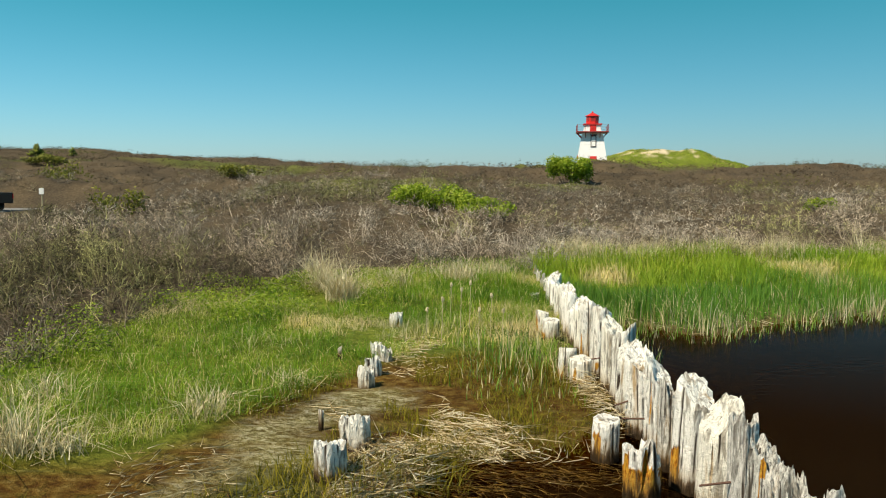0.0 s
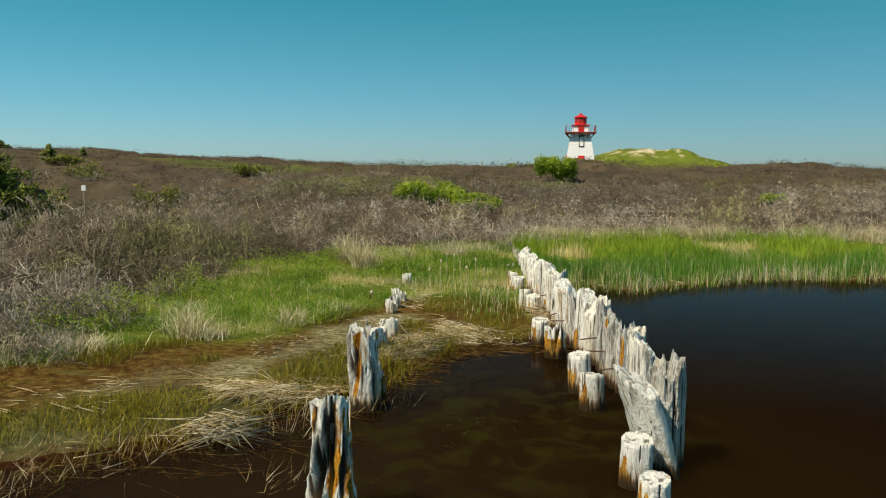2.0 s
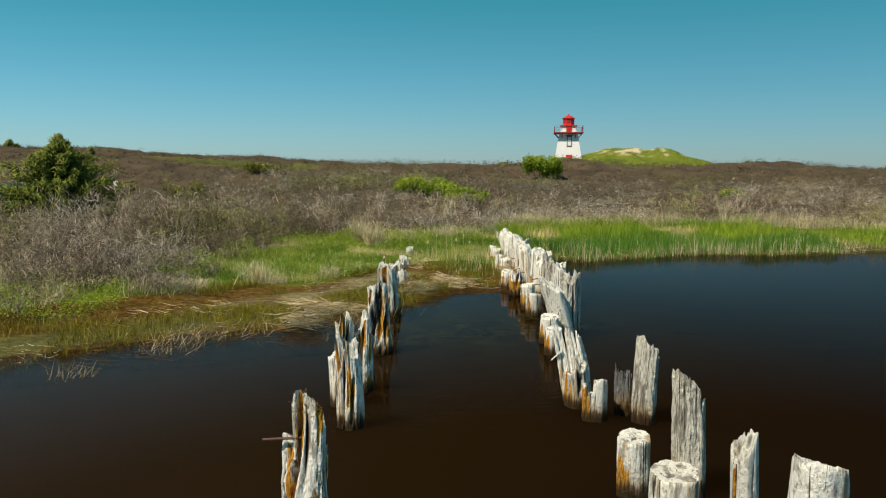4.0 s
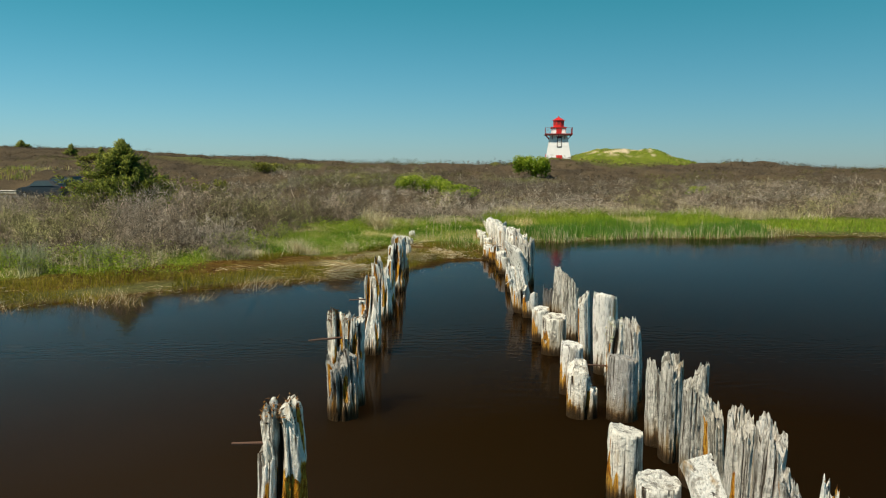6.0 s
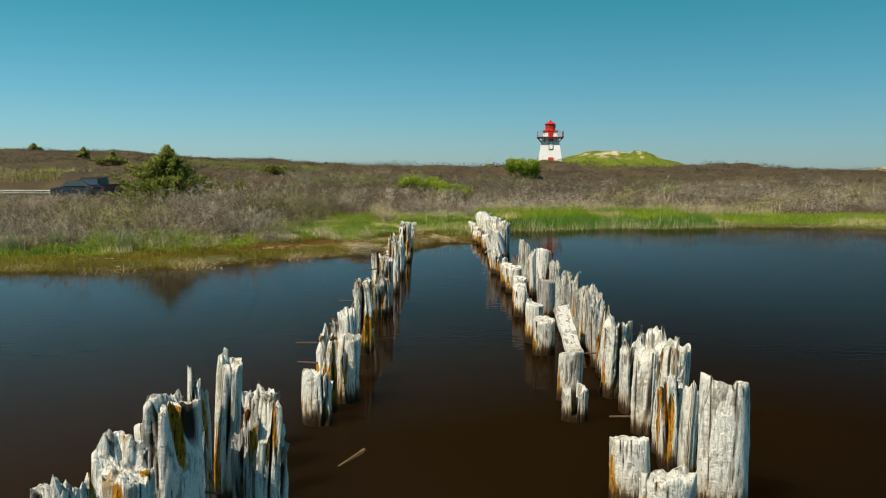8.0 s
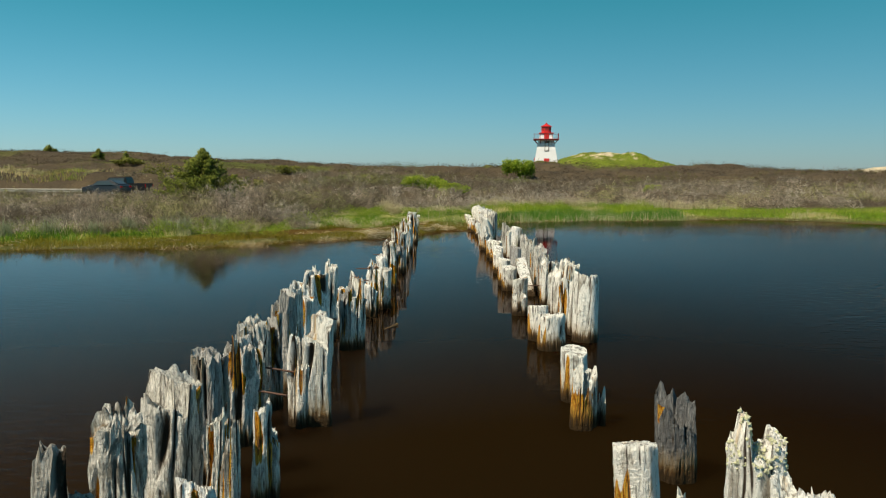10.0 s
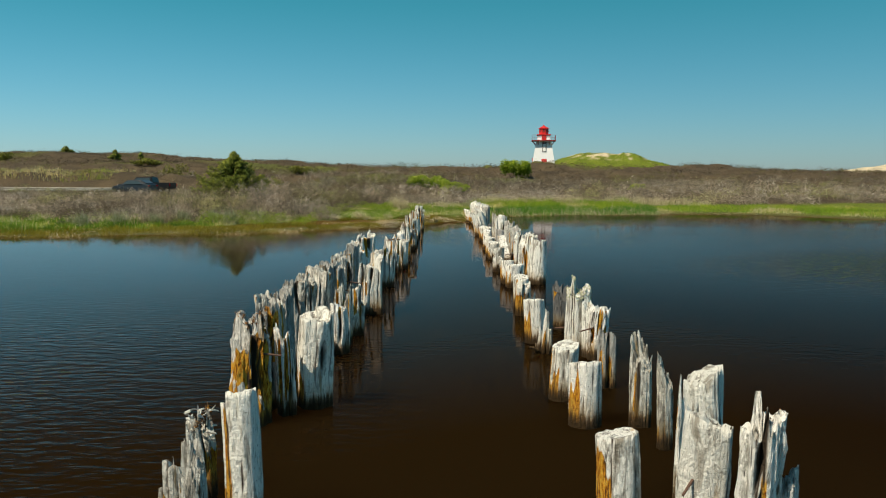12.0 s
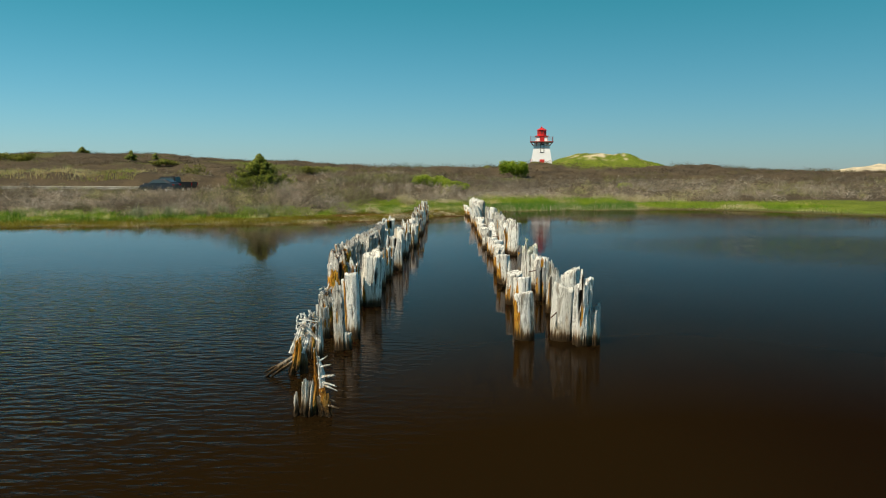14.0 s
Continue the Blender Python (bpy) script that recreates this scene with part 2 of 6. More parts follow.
# ---- the lie of the land ----
rng = np.random.default_rng(7)
LATTICE = np.random.default_rng(3).random((256, 256))


def field(x, y, size, seed=0):
    """Smooth value noise, 0 to 1, with features of the given size in metres."""
    u, v = np.asarray(x, float) / size + seed * 17.3, np.asarray(y, float) / size + seed * 7.9
    i, j = np.floor(u).astype(int), np.floor(v).astype(int)
    a, b = u - i, v - j
    a, b = a * a * (3 - 2 * a), b * b * (3 - 2 * b)
    g = lambda p, q: LATTICE[p % 256, q % 256]
    return (g(i, j) * (1 - a) + g(i + 1, j) * a) * (1 - b) + (g(i, j + 1) * (1 - a) + g(i + 1, j + 1) * a) * b


def step(a, b, v):
    t = np.clip((v - a) / (b - a), 0, 1)
    return t * t * (3 - 2 * t)


POND = np.array([(-19.7, -4.4), (-15, -3.0), (-10.5, -1.6), (-8, -1.2), (-6.3, 0.3), (-4.6, 2.0), (-2.7, 3.2), (-1.4, 5.0), (-0.8, 6.9), (0.2, 7.9),
                 (1.4, 8.1), (2.0, 9.5), (2.7, 14.2), (3.6, 15.2), (4.5, 14.2), (6.4, 15.6), (9, 16.6), (11, 16.4), (14.7, 17.5), (18, 17.6), (21, 16.0),
                 (27, 8.6), (45, -10), (60, -45), (40, -85), (0, -100), (-45, -85), (-65, -45), (-40, -12)])


def inland(x, y):
    """Metres to the pond's shore: above 0 on land, below 0 in the water."""
    x, y = np.asarray(x, float), np.asarray(y, float)
    best = np.full(x.shape, 1e9)
    inside = np.zeros(x.shape, bool)
    for (ax, ay), (bx, by) in zip(POND, np.roll(POND, -1, 0)):
        dx, dy = bx - ax, by - ay
        t = np.clip(((x - ax) * dx + (y - ay) * dy) / (dx * dx + dy * dy), 0, 1)
        best = np.minimum(best, (x - ax - t * dx) ** 2 + (y - ay - t * dy) ** 2)
        cross = (ay > y) != (by > y)
        inside ^= cross & (x < dx * (y - ay) / (dy if dy else 1e-9) + ax)
    return np.where(inside, -1, 1) * np.sqrt(best)


def shrub_edge(x):
    return np.interp(x, [-60, -30, -20, -12, -8.6, -7.2, -6.4, -5.8, -4.8, -2.6, 0, 3, 6, 10, 20, 30, 45, 80], [-1.0, 2.2, 3.0, 3.8, 4.6, 5.6, 6.8, 9.4, 15.4, 18.6, 20.5, 22.5, 24, 24.5, 25, 23, 10, -5])


def grass_edge(x):
    """How far out the green sward of the west bank comes."""
    return np.interp(x, [-24, -16, -12, -9, -7, -5, -4.1, -3.0, -2.2, -1.8, -0.8, 0.6, 2.0], [-3.6, -1.6, 0.0, 2.2, 4.3, 6.3, 7.1, 7.5, 8.8, 9.8, 11.6, 12.0, 11.2])


MAT = np.array([(-11, 1.0), (-6.5, 3.0), (-3.9, 4.6), (-2.9, 5.2), (-2.35, 6.6), (-1.7, 7.9), (-0.9, 9.6)])


def mat_at(x, y):
    """Metres from the line of bleached algae mats along the shore."""
    best = np.full(np.shape(x), 1e9)
    for (ax, ay), (bx, by) in zip(MAT[:-1], MAT[1:]):
        dx, dy = bx - ax, by - ay
        t = np.clip(((x - ax) * dx + (y - ay) * dy) / (dx * dx + dy * dy), 0, 1)
        best = np.minimum(best, (x - ax - t * dx) ** 2 + (y - ay - t * dy) ** 2)
    return np.sqrt(best)


def land(x, y):
    """Height of the ground over the water."""
    x, y = np.asarray(x, float), np.asarray(y, float)
    d = inland(x, y) + 0.5 * (field(x, y, 1.3, 2) - 0.5)
    z = np.where(d < 0, np.maximum(-1.3, 0.16 * d), 0.02 + np.interp(x, [-18, -9], [0.028, 0.045]) * np.minimum(d, 13))
    z += 0.10 * (field(x, y, 0.9, 5) - 0.5) * step(0.2, 2.0, d)
    far = step(38, 100, y)
    z += far * (2.2 + 0.5 * step(60, -40, x) + 0.5 * np.exp(-((x + 30) / 22) ** 2))
    z += step(55, 90, y) * 1.5 * (field(x, y, 26, 4) - 0.5)
    z += step(20, 45, y) * (1.0 * (field(x, y, 17, 1) - 0.45) + 0.5 * (field(x, y, 7, 3) - 0.5))
    z += step(24, 34, y) * step(0.8, 2.5, y - shrub_edge(x)) * (dune(x, y) < 0.5) * (0.62 * np.abs(field(x, y, 3.1, 35) + field(x, y, 1.7, 36) - 0.9) + 0.45 * field(x, y, 5.0, 37))
    z -= 1.5 * step(8, -14, x) * np.exp(-((y - 76 - 10 * (field(x, y, 30, 38) - 0.5)) / 7) ** 2) - 0.9 * step(6, -10, x) * np.exp(-((y - 62 - 12 * (field(x, y, 24, 39) - 0.5)) / 6) ** 2)
    z += 3.6 * np.exp(-(((x + 78) / 38) ** 2 + ((y - 140) / 32) ** 2))
    z += 1.2 * np.exp(-(((x + 28) / 22) ** 2 + ((y - 112) / 22) ** 2))
    z += 0.9 * np.exp(-(((x - 14) / 16) ** 2 + ((y - 86) / 16) ** 2))
    z += 0.75 * np.exp(-(((x - 16.5) / 4.6) ** 2 + ((y - 88) / 8) ** 2)) + 0.6 * np.exp(-(((x - 38) / 9) ** 2 + ((y - 92) / 9) ** 2))
    z += dune(x, y) + 2.2 * np.exp(-(((x - 116) / 18) ** 2 + ((y - 165) / 13) ** 2))
    road = step(-20, -26, x) * step(40, 44, y) * step(60, 55, y)
    return z * (1 - road) + 0.52 * road


def dune(x, y):
    """The grassy sand hill behind the lighthouse."""
    h = 4.75 * step(20, 31, x) * step(59, 39, x) * np.exp(-((y - 140) / 11) ** 2) * (1 + 0.025 * np.cos((x - 34) * 0.78))
    return h * (0.87 + 0.13 * field(x, y, 4, 9) + 0.12 * field(x, y, 1.7, 19))


def spaced(a, b, fine, edge, grow=1.16):
    """Grid lines: even between a and b, wider and wider out to +-edge."""
    mid = list(np.arange(a, b, fine))
    s, v = fine, mid[-1]
    while v < edge:
        s *= grow
        v += s
        mid.append(v)
    s, v = fine, a
    while v > -edge:
        s *= grow
        v -= s
        mid.insert(0, v)
    return np.array(mid)


def mesh_object(name, verts, faces, mat, tones=None, key="tone"):
    """A mesh from arrays, with one float a vertex under the given key."""
    me = bpy.data.meshes.new(name)
    n, k = faces.shape
    me.vertices.add(len(verts))
    me.vertices.foreach_set("co", np.ascontiguousarray(verts, np.float32).ravel())
    me.loops.add(n * k)
    me.loops.foreach_set("vertex_index", np.ascontiguousarray(faces, np.int32).ravel())
    me.polygons.add(n)
    me.polygons.foreach_set("loop_start", np.arange(0, n * k, k, dtype=np.int32))
    me.update(calc_edges=True)
    if tones is not None:
        me.attributes.new(key, "FLOAT", "POINT").data.foreach_set("value", np.ascontiguousarray(tones, np.float32))
    me.materials.append(mat)
    return new(name, me)


def grid_faces(nx, ny):
    i = np.arange((nx - 1) * (ny - 1))
    a = (i // (nx - 1)) * nx + i % (nx - 1)
    return np.stack([a, a + 1, a + nx + 1, a + nx], 1)


def ground_material():
    m, n, l, p = material("ground")
    cover = n.new("ShaderNodeAttribute")
    cover.attribute_name = "cover"
    s = n.new("ShaderNodeSeparateColor")
    l.new(cover.outputs["Color"], s.inputs[0])
    geo = n.new("ShaderNodeNewGeometry")
    fine = add(n, "ShaderNodeTexNoise", Scale=7.0, Detail=8.0, Roughness=0.7)
    broad = add(n, "ShaderNodeTexNoise", Scale=0.35, Detail=5.0)
    for t in (fine, broad):
        l.new(geo.outputs["Position"], t.inputs["Vector"])
    litter = ramp(n, [(0.3, (0.045, 0.034, 0.022)), (0.55, (0.095, 0.075, 0.050)), (0.75, (0.17, 0.14, 0.095))])
    turf = ramp(n, [(0.3, (0.05, 0.075, 0.010)), (0.55, (0.15, 0.19, 0.024)), (0.75, (0.32, 0.33, 0.09))])
    mud = ramp(n, [(0.34, (0.030, 0.013, 0.002)), (0.44, (0.085, 0.043, 0.007)), (0.54, (0.155, 0.100, 0.020)), (0.66, (0.27, 0.20, 0.065)), (0.78, (0.44, 0.37, 0.17))])
    sand = ramp(n, [(0.3, (0.50, 0.42, 0.29)), (0.7, (0.66, 0.58, 0.42))])
    for r in (litter, turf, mud, sand):
        l.new(fine.outputs["Fac"], r.inputs[0])
    c = mixed(n, l, s.outputs["Green"], litter.outputs[0], turf.outputs[0])
    scum = add(n, "ShaderNodeTexNoise", Scale=1.3, Detail=8.0, Roughness=0.7, Distortion=0.6)
    along = n.new("ShaderNodeMapping")
    along.inputs["Rotation"].default_value = (0, 0, -0.8)
    along.inputs["Scale"].default_value = (0.65, 1.4, 1)
    l.new(geo.outputs["Position"], along.inputs["Vector"])
    l.new(along.outputs[0], scum.inputs["Vector"])
    algae = ramp(n, [(0.40, (0.045, 0.018, 0.004)), (0.51, (0.09, 0.042, 0.010)), (0.57, (0.085, 0.09, 0.016)), (0.63, (0.20, 0.19, 0.085)), (0.70, (0.46, 0.44, 0.30))])
    l.new(scum.outputs["Fac"], algae.inputs[0])
    wet = mixed(n, l, 0.35, mud.outputs[0], algae.outputs[0])
    c = mixed(n, l, s.outputs["Red"], c, wet)
    thread = add(n, "ShaderNodeTexNoise", Scale=7.0, Detail=9.0, Roughness=0.8, Distortion=1.6)
    l.new(along.outputs[0], thread.inputs["Vector"])
    bleach = ramp(n, [(0.38, (0.06, 0.038, 0.010)), (0.46, (0.13, 0.115, 0.035)), (0.545, (0.42, 0.40, 0.24)), (0.66, (0.72, 0.70, 0.56))])
    l.new(thread.outputs["Fac"], bleach.inputs[0])
    c = mixed(n, l, cover.outputs["Alpha"], c, bleach.outputs[0])
    c = mixed(n, l, s.outputs["Blue"], c, sand.outputs[0])
    tint = ramp(n, [(0.35, (0.75, 0.75, 0.75)), (0.65, (1.15, 1.1, 1.0))])
    l.new(broad.outputs["Fac"], tint.inputs[0])
    c = mixed(n, l, 1.0, c, tint.outputs[0], "MULTIPLY")
    l.new(c, p.inputs["Base Color"])
    p.inputs["Roughness"].default_value = 0.95
    p.inputs["Specular IOR Level"].default_value = 0.08
    b = add(n, "ShaderNodeBump", Strength=1.0, Distance=0.10)
    l.new(fine.outputs["Fac"], b.inputs["Height"])
    l.new(b.outputs[0], p.inputs["Normal"])
    return m


tail = lambda a, edge, grow: a + np.cumsum(3.0 * grow ** np.arange(int(math.log(edge / 3.0 * (grow - 1) + 1) / math.log(grow)) + 1))
gx = np.unique(np.concatenate([np.arange(-26, 30, 0.3), np.arange(30, 62, 0.7), np.arange(62, 140, 2.0), np.arange(-60, -26, 0.7), np.arange(-140, -60, 2.0), tail(140, 1800, 1.3), -tail(140, 1800, 1.3)]))
gy = np.unique(np.concatenate([np.arange(-6, 42, 0.3), np.arange(42, 80, 0.6), np.arange(80, 124, 1.0), np.arange(124, 158, 0.9), np.arange(158, 200, 3.0), tail(200, 2600, 1.3), -6 - 3.0 * np.cumsum(1.25 ** np.arange(16))]))
X, Y = np.meshgrid(gx, gy)
d = inland(X, Y)
Z = land(X, Y)
ground = tagged(mesh_object("ground", np.stack([X, Y, Z], -1).reshape(-1, 3), grid_faces(len(gx), len(gy)), ground_material()),
                "brown litter, marsh mud, turf and dune sand", "ground", kind="structure")
wild = Y - shrub_edge(X)
mudness = step(0.3, -0.5, Y - grass_edge(X) + 1.0 * (field(X, Y, 1.1, 4) - 0.5)) * (X < 2.3) * step(-13, -7, X + 0 * Y) * np.where(X < -1, step(0.7, 1.5, d + 0.8 * (field(X, Y, 1.4, 46) - 0.5)), 1.0) + 0.7 * step(0.3, -0.2, d)
mats = step(0.36, 0.08, mat_at(X, Y) + 1.1 * (field(X, Y, 0.9, 44) - 0.5)) * step(0.0, 0.3, d) * np.interp(X, [-5.6, -4.6, -3.7, -3.3, -2.8], [0.0, 0.35, 0.3, 0.15, 0.75])
green = np.interp(d, [-0.3, 0.2, 1.2, 2.2], [0, 0.35, 0.4, 1.0]) * step(2.0, -0.5, wild) + np.clip(dune(X, Y) / 1.2, 0, 1) + 0.5 * step(30, 60, Y) * step(0.62, 0.8, field(X, Y, 14, 8))
beach = step(0.9, 1.2, 2.2 * np.exp(-(((X - 116) / 18) ** 2 + ((Y - 165) / 13) ** 2)))
sandy = np.clip(beach + step(0.55, 0.63, 0.45 * field(X, Y * 0.7, 1.8, 6) + 0.55 * field(X, Y, 0.9, 16)) * step(3.0, 3.7, dune(X, Y)) * step(48, 42, X), 0, 1)
cover = np.stack([np.clip(mudness, 0, 1), np.clip(green, 0, 1), sandy, mats], -1)
ground.data.attributes.new("cover", "FLOAT_COLOR", "POINT").data.foreach_set("color", np.ascontiguousarray(cover, np.float32).ravel())
ground.data.shade_smooth()


# ---- the pond ----
def water_material():
    m, n, l, p = material("peaty_water")
    n.remove(p)
    shallow = n.new("ShaderNodeAttribute")
    shallow.attribute_name = "shallow"
    geo = n.new("ShaderNodeNewGeometry")
    wide = n.new("ShaderNodeMapping")
    wide.inputs["Scale"].default_value = (0.62, 1.40, 1)
    wide.inputs["Rotation"].default_value = (0, 0, 0.36)
    l.new(geo.outputs["Position"], wide.inputs["Vector"])
    rip = add(n, "ShaderNodeTexNoise", Scale=5.5, Detail=2.0, Roughness=0.45)
    l.new(wide.outputs[0], rip.inputs["Vector"])
    zone = add(n, "ShaderNodeTexNoise", Scale=0.09, Detail=2.0)
    l.new(geo.outputs["Position"], zone.inputs["Vector"])
    amount = ramp(n, [(0.42, (0.008, 0.008, 0.008)), (0.66, (0.09, 0.09, 0.09))])
    l.new(zone.outputs["Fac"], amount.inputs[0])
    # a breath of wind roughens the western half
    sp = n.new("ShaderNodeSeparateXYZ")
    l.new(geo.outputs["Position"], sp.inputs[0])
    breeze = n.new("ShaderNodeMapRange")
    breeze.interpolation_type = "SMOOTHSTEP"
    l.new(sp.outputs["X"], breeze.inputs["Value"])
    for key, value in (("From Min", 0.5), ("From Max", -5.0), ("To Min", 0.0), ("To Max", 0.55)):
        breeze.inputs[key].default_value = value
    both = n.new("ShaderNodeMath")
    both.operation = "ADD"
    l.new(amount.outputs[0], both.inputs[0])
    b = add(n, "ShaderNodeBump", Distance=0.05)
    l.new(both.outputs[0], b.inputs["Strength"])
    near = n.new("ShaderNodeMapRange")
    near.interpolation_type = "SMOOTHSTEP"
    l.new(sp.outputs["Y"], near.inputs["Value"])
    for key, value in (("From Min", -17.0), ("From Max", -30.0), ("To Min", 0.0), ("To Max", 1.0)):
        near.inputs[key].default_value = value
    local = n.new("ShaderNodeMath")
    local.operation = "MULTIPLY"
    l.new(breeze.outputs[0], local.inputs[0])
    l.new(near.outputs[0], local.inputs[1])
    # and a second patch of ripples lies in the east
    gap_to = n.new("ShaderNodeVectorMath")
    gap_to.operation = "DISTANCE"
    l.new(geo.outputs["Position"], gap_to.inputs[0])
    gap_to.inputs[1].default_value = (12.5, -15.0, 0.0)
    east_patch = n.new("ShaderNodeMapRange")
    east_patch.interpolation_type = "SMOOTHSTEP"
    l.new(gap_to.outputs["Value"], east_patch.inputs["Value"])
    for key, value in (("From Min", 9.0), ("From Max", 2.0), ("To Min", 0.0), ("To Max", 0.3)):
        east_patch.inputs[key].default_value = value
    total = n.new("ShaderNodeMath")
    total.operation = "ADD"
    l.new(local.outputs[0], total.inputs[0])
    l.new(east_patch.outputs[0], total.inputs[1])
    l.new(total.outputs[0], both.inputs[1])
    l.new(rip.outputs["Fac"], b.inputs["Height"])
    deep = n.new("ShaderNodeSubsurfaceScattering")
    deep.falloff = "BURLEY"
    # body colour painted greyer in the west in place of stronger sky reflection
    west_tone = n.new("ShaderNodeMapRange")
    west_tone.interpolation_type = "SMOOTHSTEP"
    tone_noise = add(n, "ShaderNodeTexNoise", Scale=0.11, Detail=3.0)
    l.new(geo.outputs["Position"], tone_noise.inputs["Vector"])
    drift = n.new("ShaderNodeMath")
    drift.operation = "MULTIPLY_ADD"
    l.new(tone_noise.outputs["Fac"], drift.inputs[0])
    drift.inputs[1].default_value = 9.0
    l.new(sp.outputs["X"], drift.inputs[2])
    tone_at = n.new("ShaderNodeMath")
    tone_at.operation = "MULTIPLY_ADD"
    l.new(near.outputs[0], tone_at.inputs[0])
    tone_at.inputs[1].default_value = 5.0
    l.new(drift.outputs[0], tone_at.inputs[2])
    l.new(tone_at.outputs[0], west_tone.inputs["Value"])
    for key, value in (("From Min", 6.0), ("From Max", -6.5), ("To Min", 0.0), ("To Max", 1.0)):
        west_tone.inputs[key].default_value = value
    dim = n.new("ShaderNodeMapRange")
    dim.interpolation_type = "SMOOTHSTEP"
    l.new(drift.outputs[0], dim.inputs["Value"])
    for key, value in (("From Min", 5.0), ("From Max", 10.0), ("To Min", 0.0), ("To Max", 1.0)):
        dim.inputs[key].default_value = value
    peat = mixed(n, l, west_tone.outputs[0], (0.0122, 0.0068, 0.0022), (0.0285, 0.0208, 0.0163))
    # dim paints the east darker in place of weaker sky reflection
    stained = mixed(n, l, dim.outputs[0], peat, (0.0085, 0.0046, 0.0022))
    # weed beds show dimly under the surface near the bank
    off = n.new("ShaderNodeVectorMath")
    off.operation = "DISTANCE"
    l.new(geo.outputs["Position"], off.inputs[0])
    off.inputs[1].default_value = (0.2, 3.6, 0.0)
    bed = n.new("ShaderNodeMapRange")
    bed.interpolation_type = "SMOOTHSTEP"
    l.new(off.outputs["Value"], bed.inputs["Value"])
    for key, value in (("From Min", 3.6), ("From Max", 0.8), ("To Min", 0.0), ("To Max", 1.0)):
        bed.inputs[key].default_value = value
    clumps = add(n, "ShaderNodeTexNoise", Scale=1.9, Detail=5.0, Roughness=0.6, Distortion=0.8)
    l.new(geo.outputs["Position"], clumps.inputs["Vector"])
    seen = ramp(n, [(0.46, (0, 0, 0)), (0.64, (1, 1, 1))])
    l.new(clumps.outputs["Fac"], seen.inputs[0])
    weedy = n.new("ShaderNodeMath")
    weedy.operation = "MULTIPLY"
    l.new(bed.outputs[0], weedy.inputs[0])
    l.new(seen.outputs[0], weedy.inputs[1])
    l.new(mixed(n, l, weedy.outputs[0], stained, (0.021, 0.0175, 0.004)), deep.inputs["Color"])
    deep.inputs["Scale"].default_value = 2.2
    deep.inputs["Radius"].default_value = (1.0, 0.8, 0.6)
    clear = add(n, "ShaderNodeBsdfTransparent", Color=(0.62, 0.40, 0.16, 1))
    body = n.new("ShaderNodeMixShader")
    l.new(shallow.outputs["Fac"], body.inputs[0])
    l.new(deep.outputs[0], body.inputs[1])
    l.new(clear.outputs[0], body.inputs[2])
    gloss = add(n, "ShaderNodeBsdfGlossy", Color=(0.80, 0.74, 0.76, 1), Roughness=0.03)
    l.new(b.outputs[0], gloss.inputs["Normal"])
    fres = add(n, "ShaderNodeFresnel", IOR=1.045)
    # IOR raised by hand in the west to place stronger sky reflection there
    west_gloss = n.new("ShaderNodeMapRange")
    west_gloss.interpolation_type = "SMOOTHSTEP"
    l.new(sp.outputs["X"], west_gloss.inputs["Value"])
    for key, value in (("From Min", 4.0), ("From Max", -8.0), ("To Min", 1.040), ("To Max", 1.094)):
        west_gloss.inputs[key].default_value = value
    l.new(west_gloss.outputs[0], fres.inputs["IOR"])
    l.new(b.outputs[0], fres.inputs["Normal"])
    # the sheen of a calm pond, weakened as by a polarising filter looking down
    sheen = n.new("ShaderNodeMath")
    sheen.operation, sheen.use_clamp = "MULTIPLY_ADD", True
    l.new(fres.outputs[0], sheen.inputs[0])
    sheen.inputs[1].default_value, sheen.inputs[2].default_value = 1.36, -0.042
    out = n.new("ShaderNodeMixShader")
    # reflection cut by hand in the east, as a polarising filter would
    east_gloss = n.new("ShaderNodeMapRange")
    east_gloss.interpolation_type = "SMOOTHSTEP"
    l.new(sp.outputs["X"], east_gloss.inputs["Value"])
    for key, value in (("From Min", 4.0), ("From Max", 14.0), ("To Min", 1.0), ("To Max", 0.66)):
        east_gloss.inputs[key].default_value = value
    placed_gloss = n.new("ShaderNodeMath")
    placed_gloss.operation = "MULTIPLY"
    l.new(sheen.outputs[0], placed_gloss.inputs[0])
    l.new(east_gloss.outputs[0], placed_gloss.inputs[1])
    l.new(placed_gloss.outputs[0], out.inputs[0])
    l.new(body.outputs[0], out.inputs[1])
    l.new(gloss.outputs[0], out.inputs[2])
    l.new(out.outputs[0], n["Material Output"].inputs["Surface"])
    return m


wx, wy = spaced(-22, 26, 0.4, 75), spaced(-34, 20, 0.4, 110)
wy = wy[wy < 30]
WX, WY = np.meshgrid(wx, wy)
deep_at = land(WX, WY)
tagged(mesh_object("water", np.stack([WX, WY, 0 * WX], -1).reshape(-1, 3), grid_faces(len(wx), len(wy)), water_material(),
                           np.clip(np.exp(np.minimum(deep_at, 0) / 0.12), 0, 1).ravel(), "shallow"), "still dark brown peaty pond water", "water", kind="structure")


# ---- building blocks ----
def part(name, bm, mat, parent=None, label=""):
    me = bpy.data.meshes.new(name)
    bm.normal_update()
    bm.to_mesh(me)
    bm.free()
    me.materials.append(mat)
    ob = new(name, me)
    if parent:
        ob.parent = parent
    return tagged(ob, label)


def thing(name, m, label, category, group=""):
    ob = new(name)
    ob.empty_display_size = 0.2
    ob.matrix_world = m
    return tagged(ob, label, category, group)


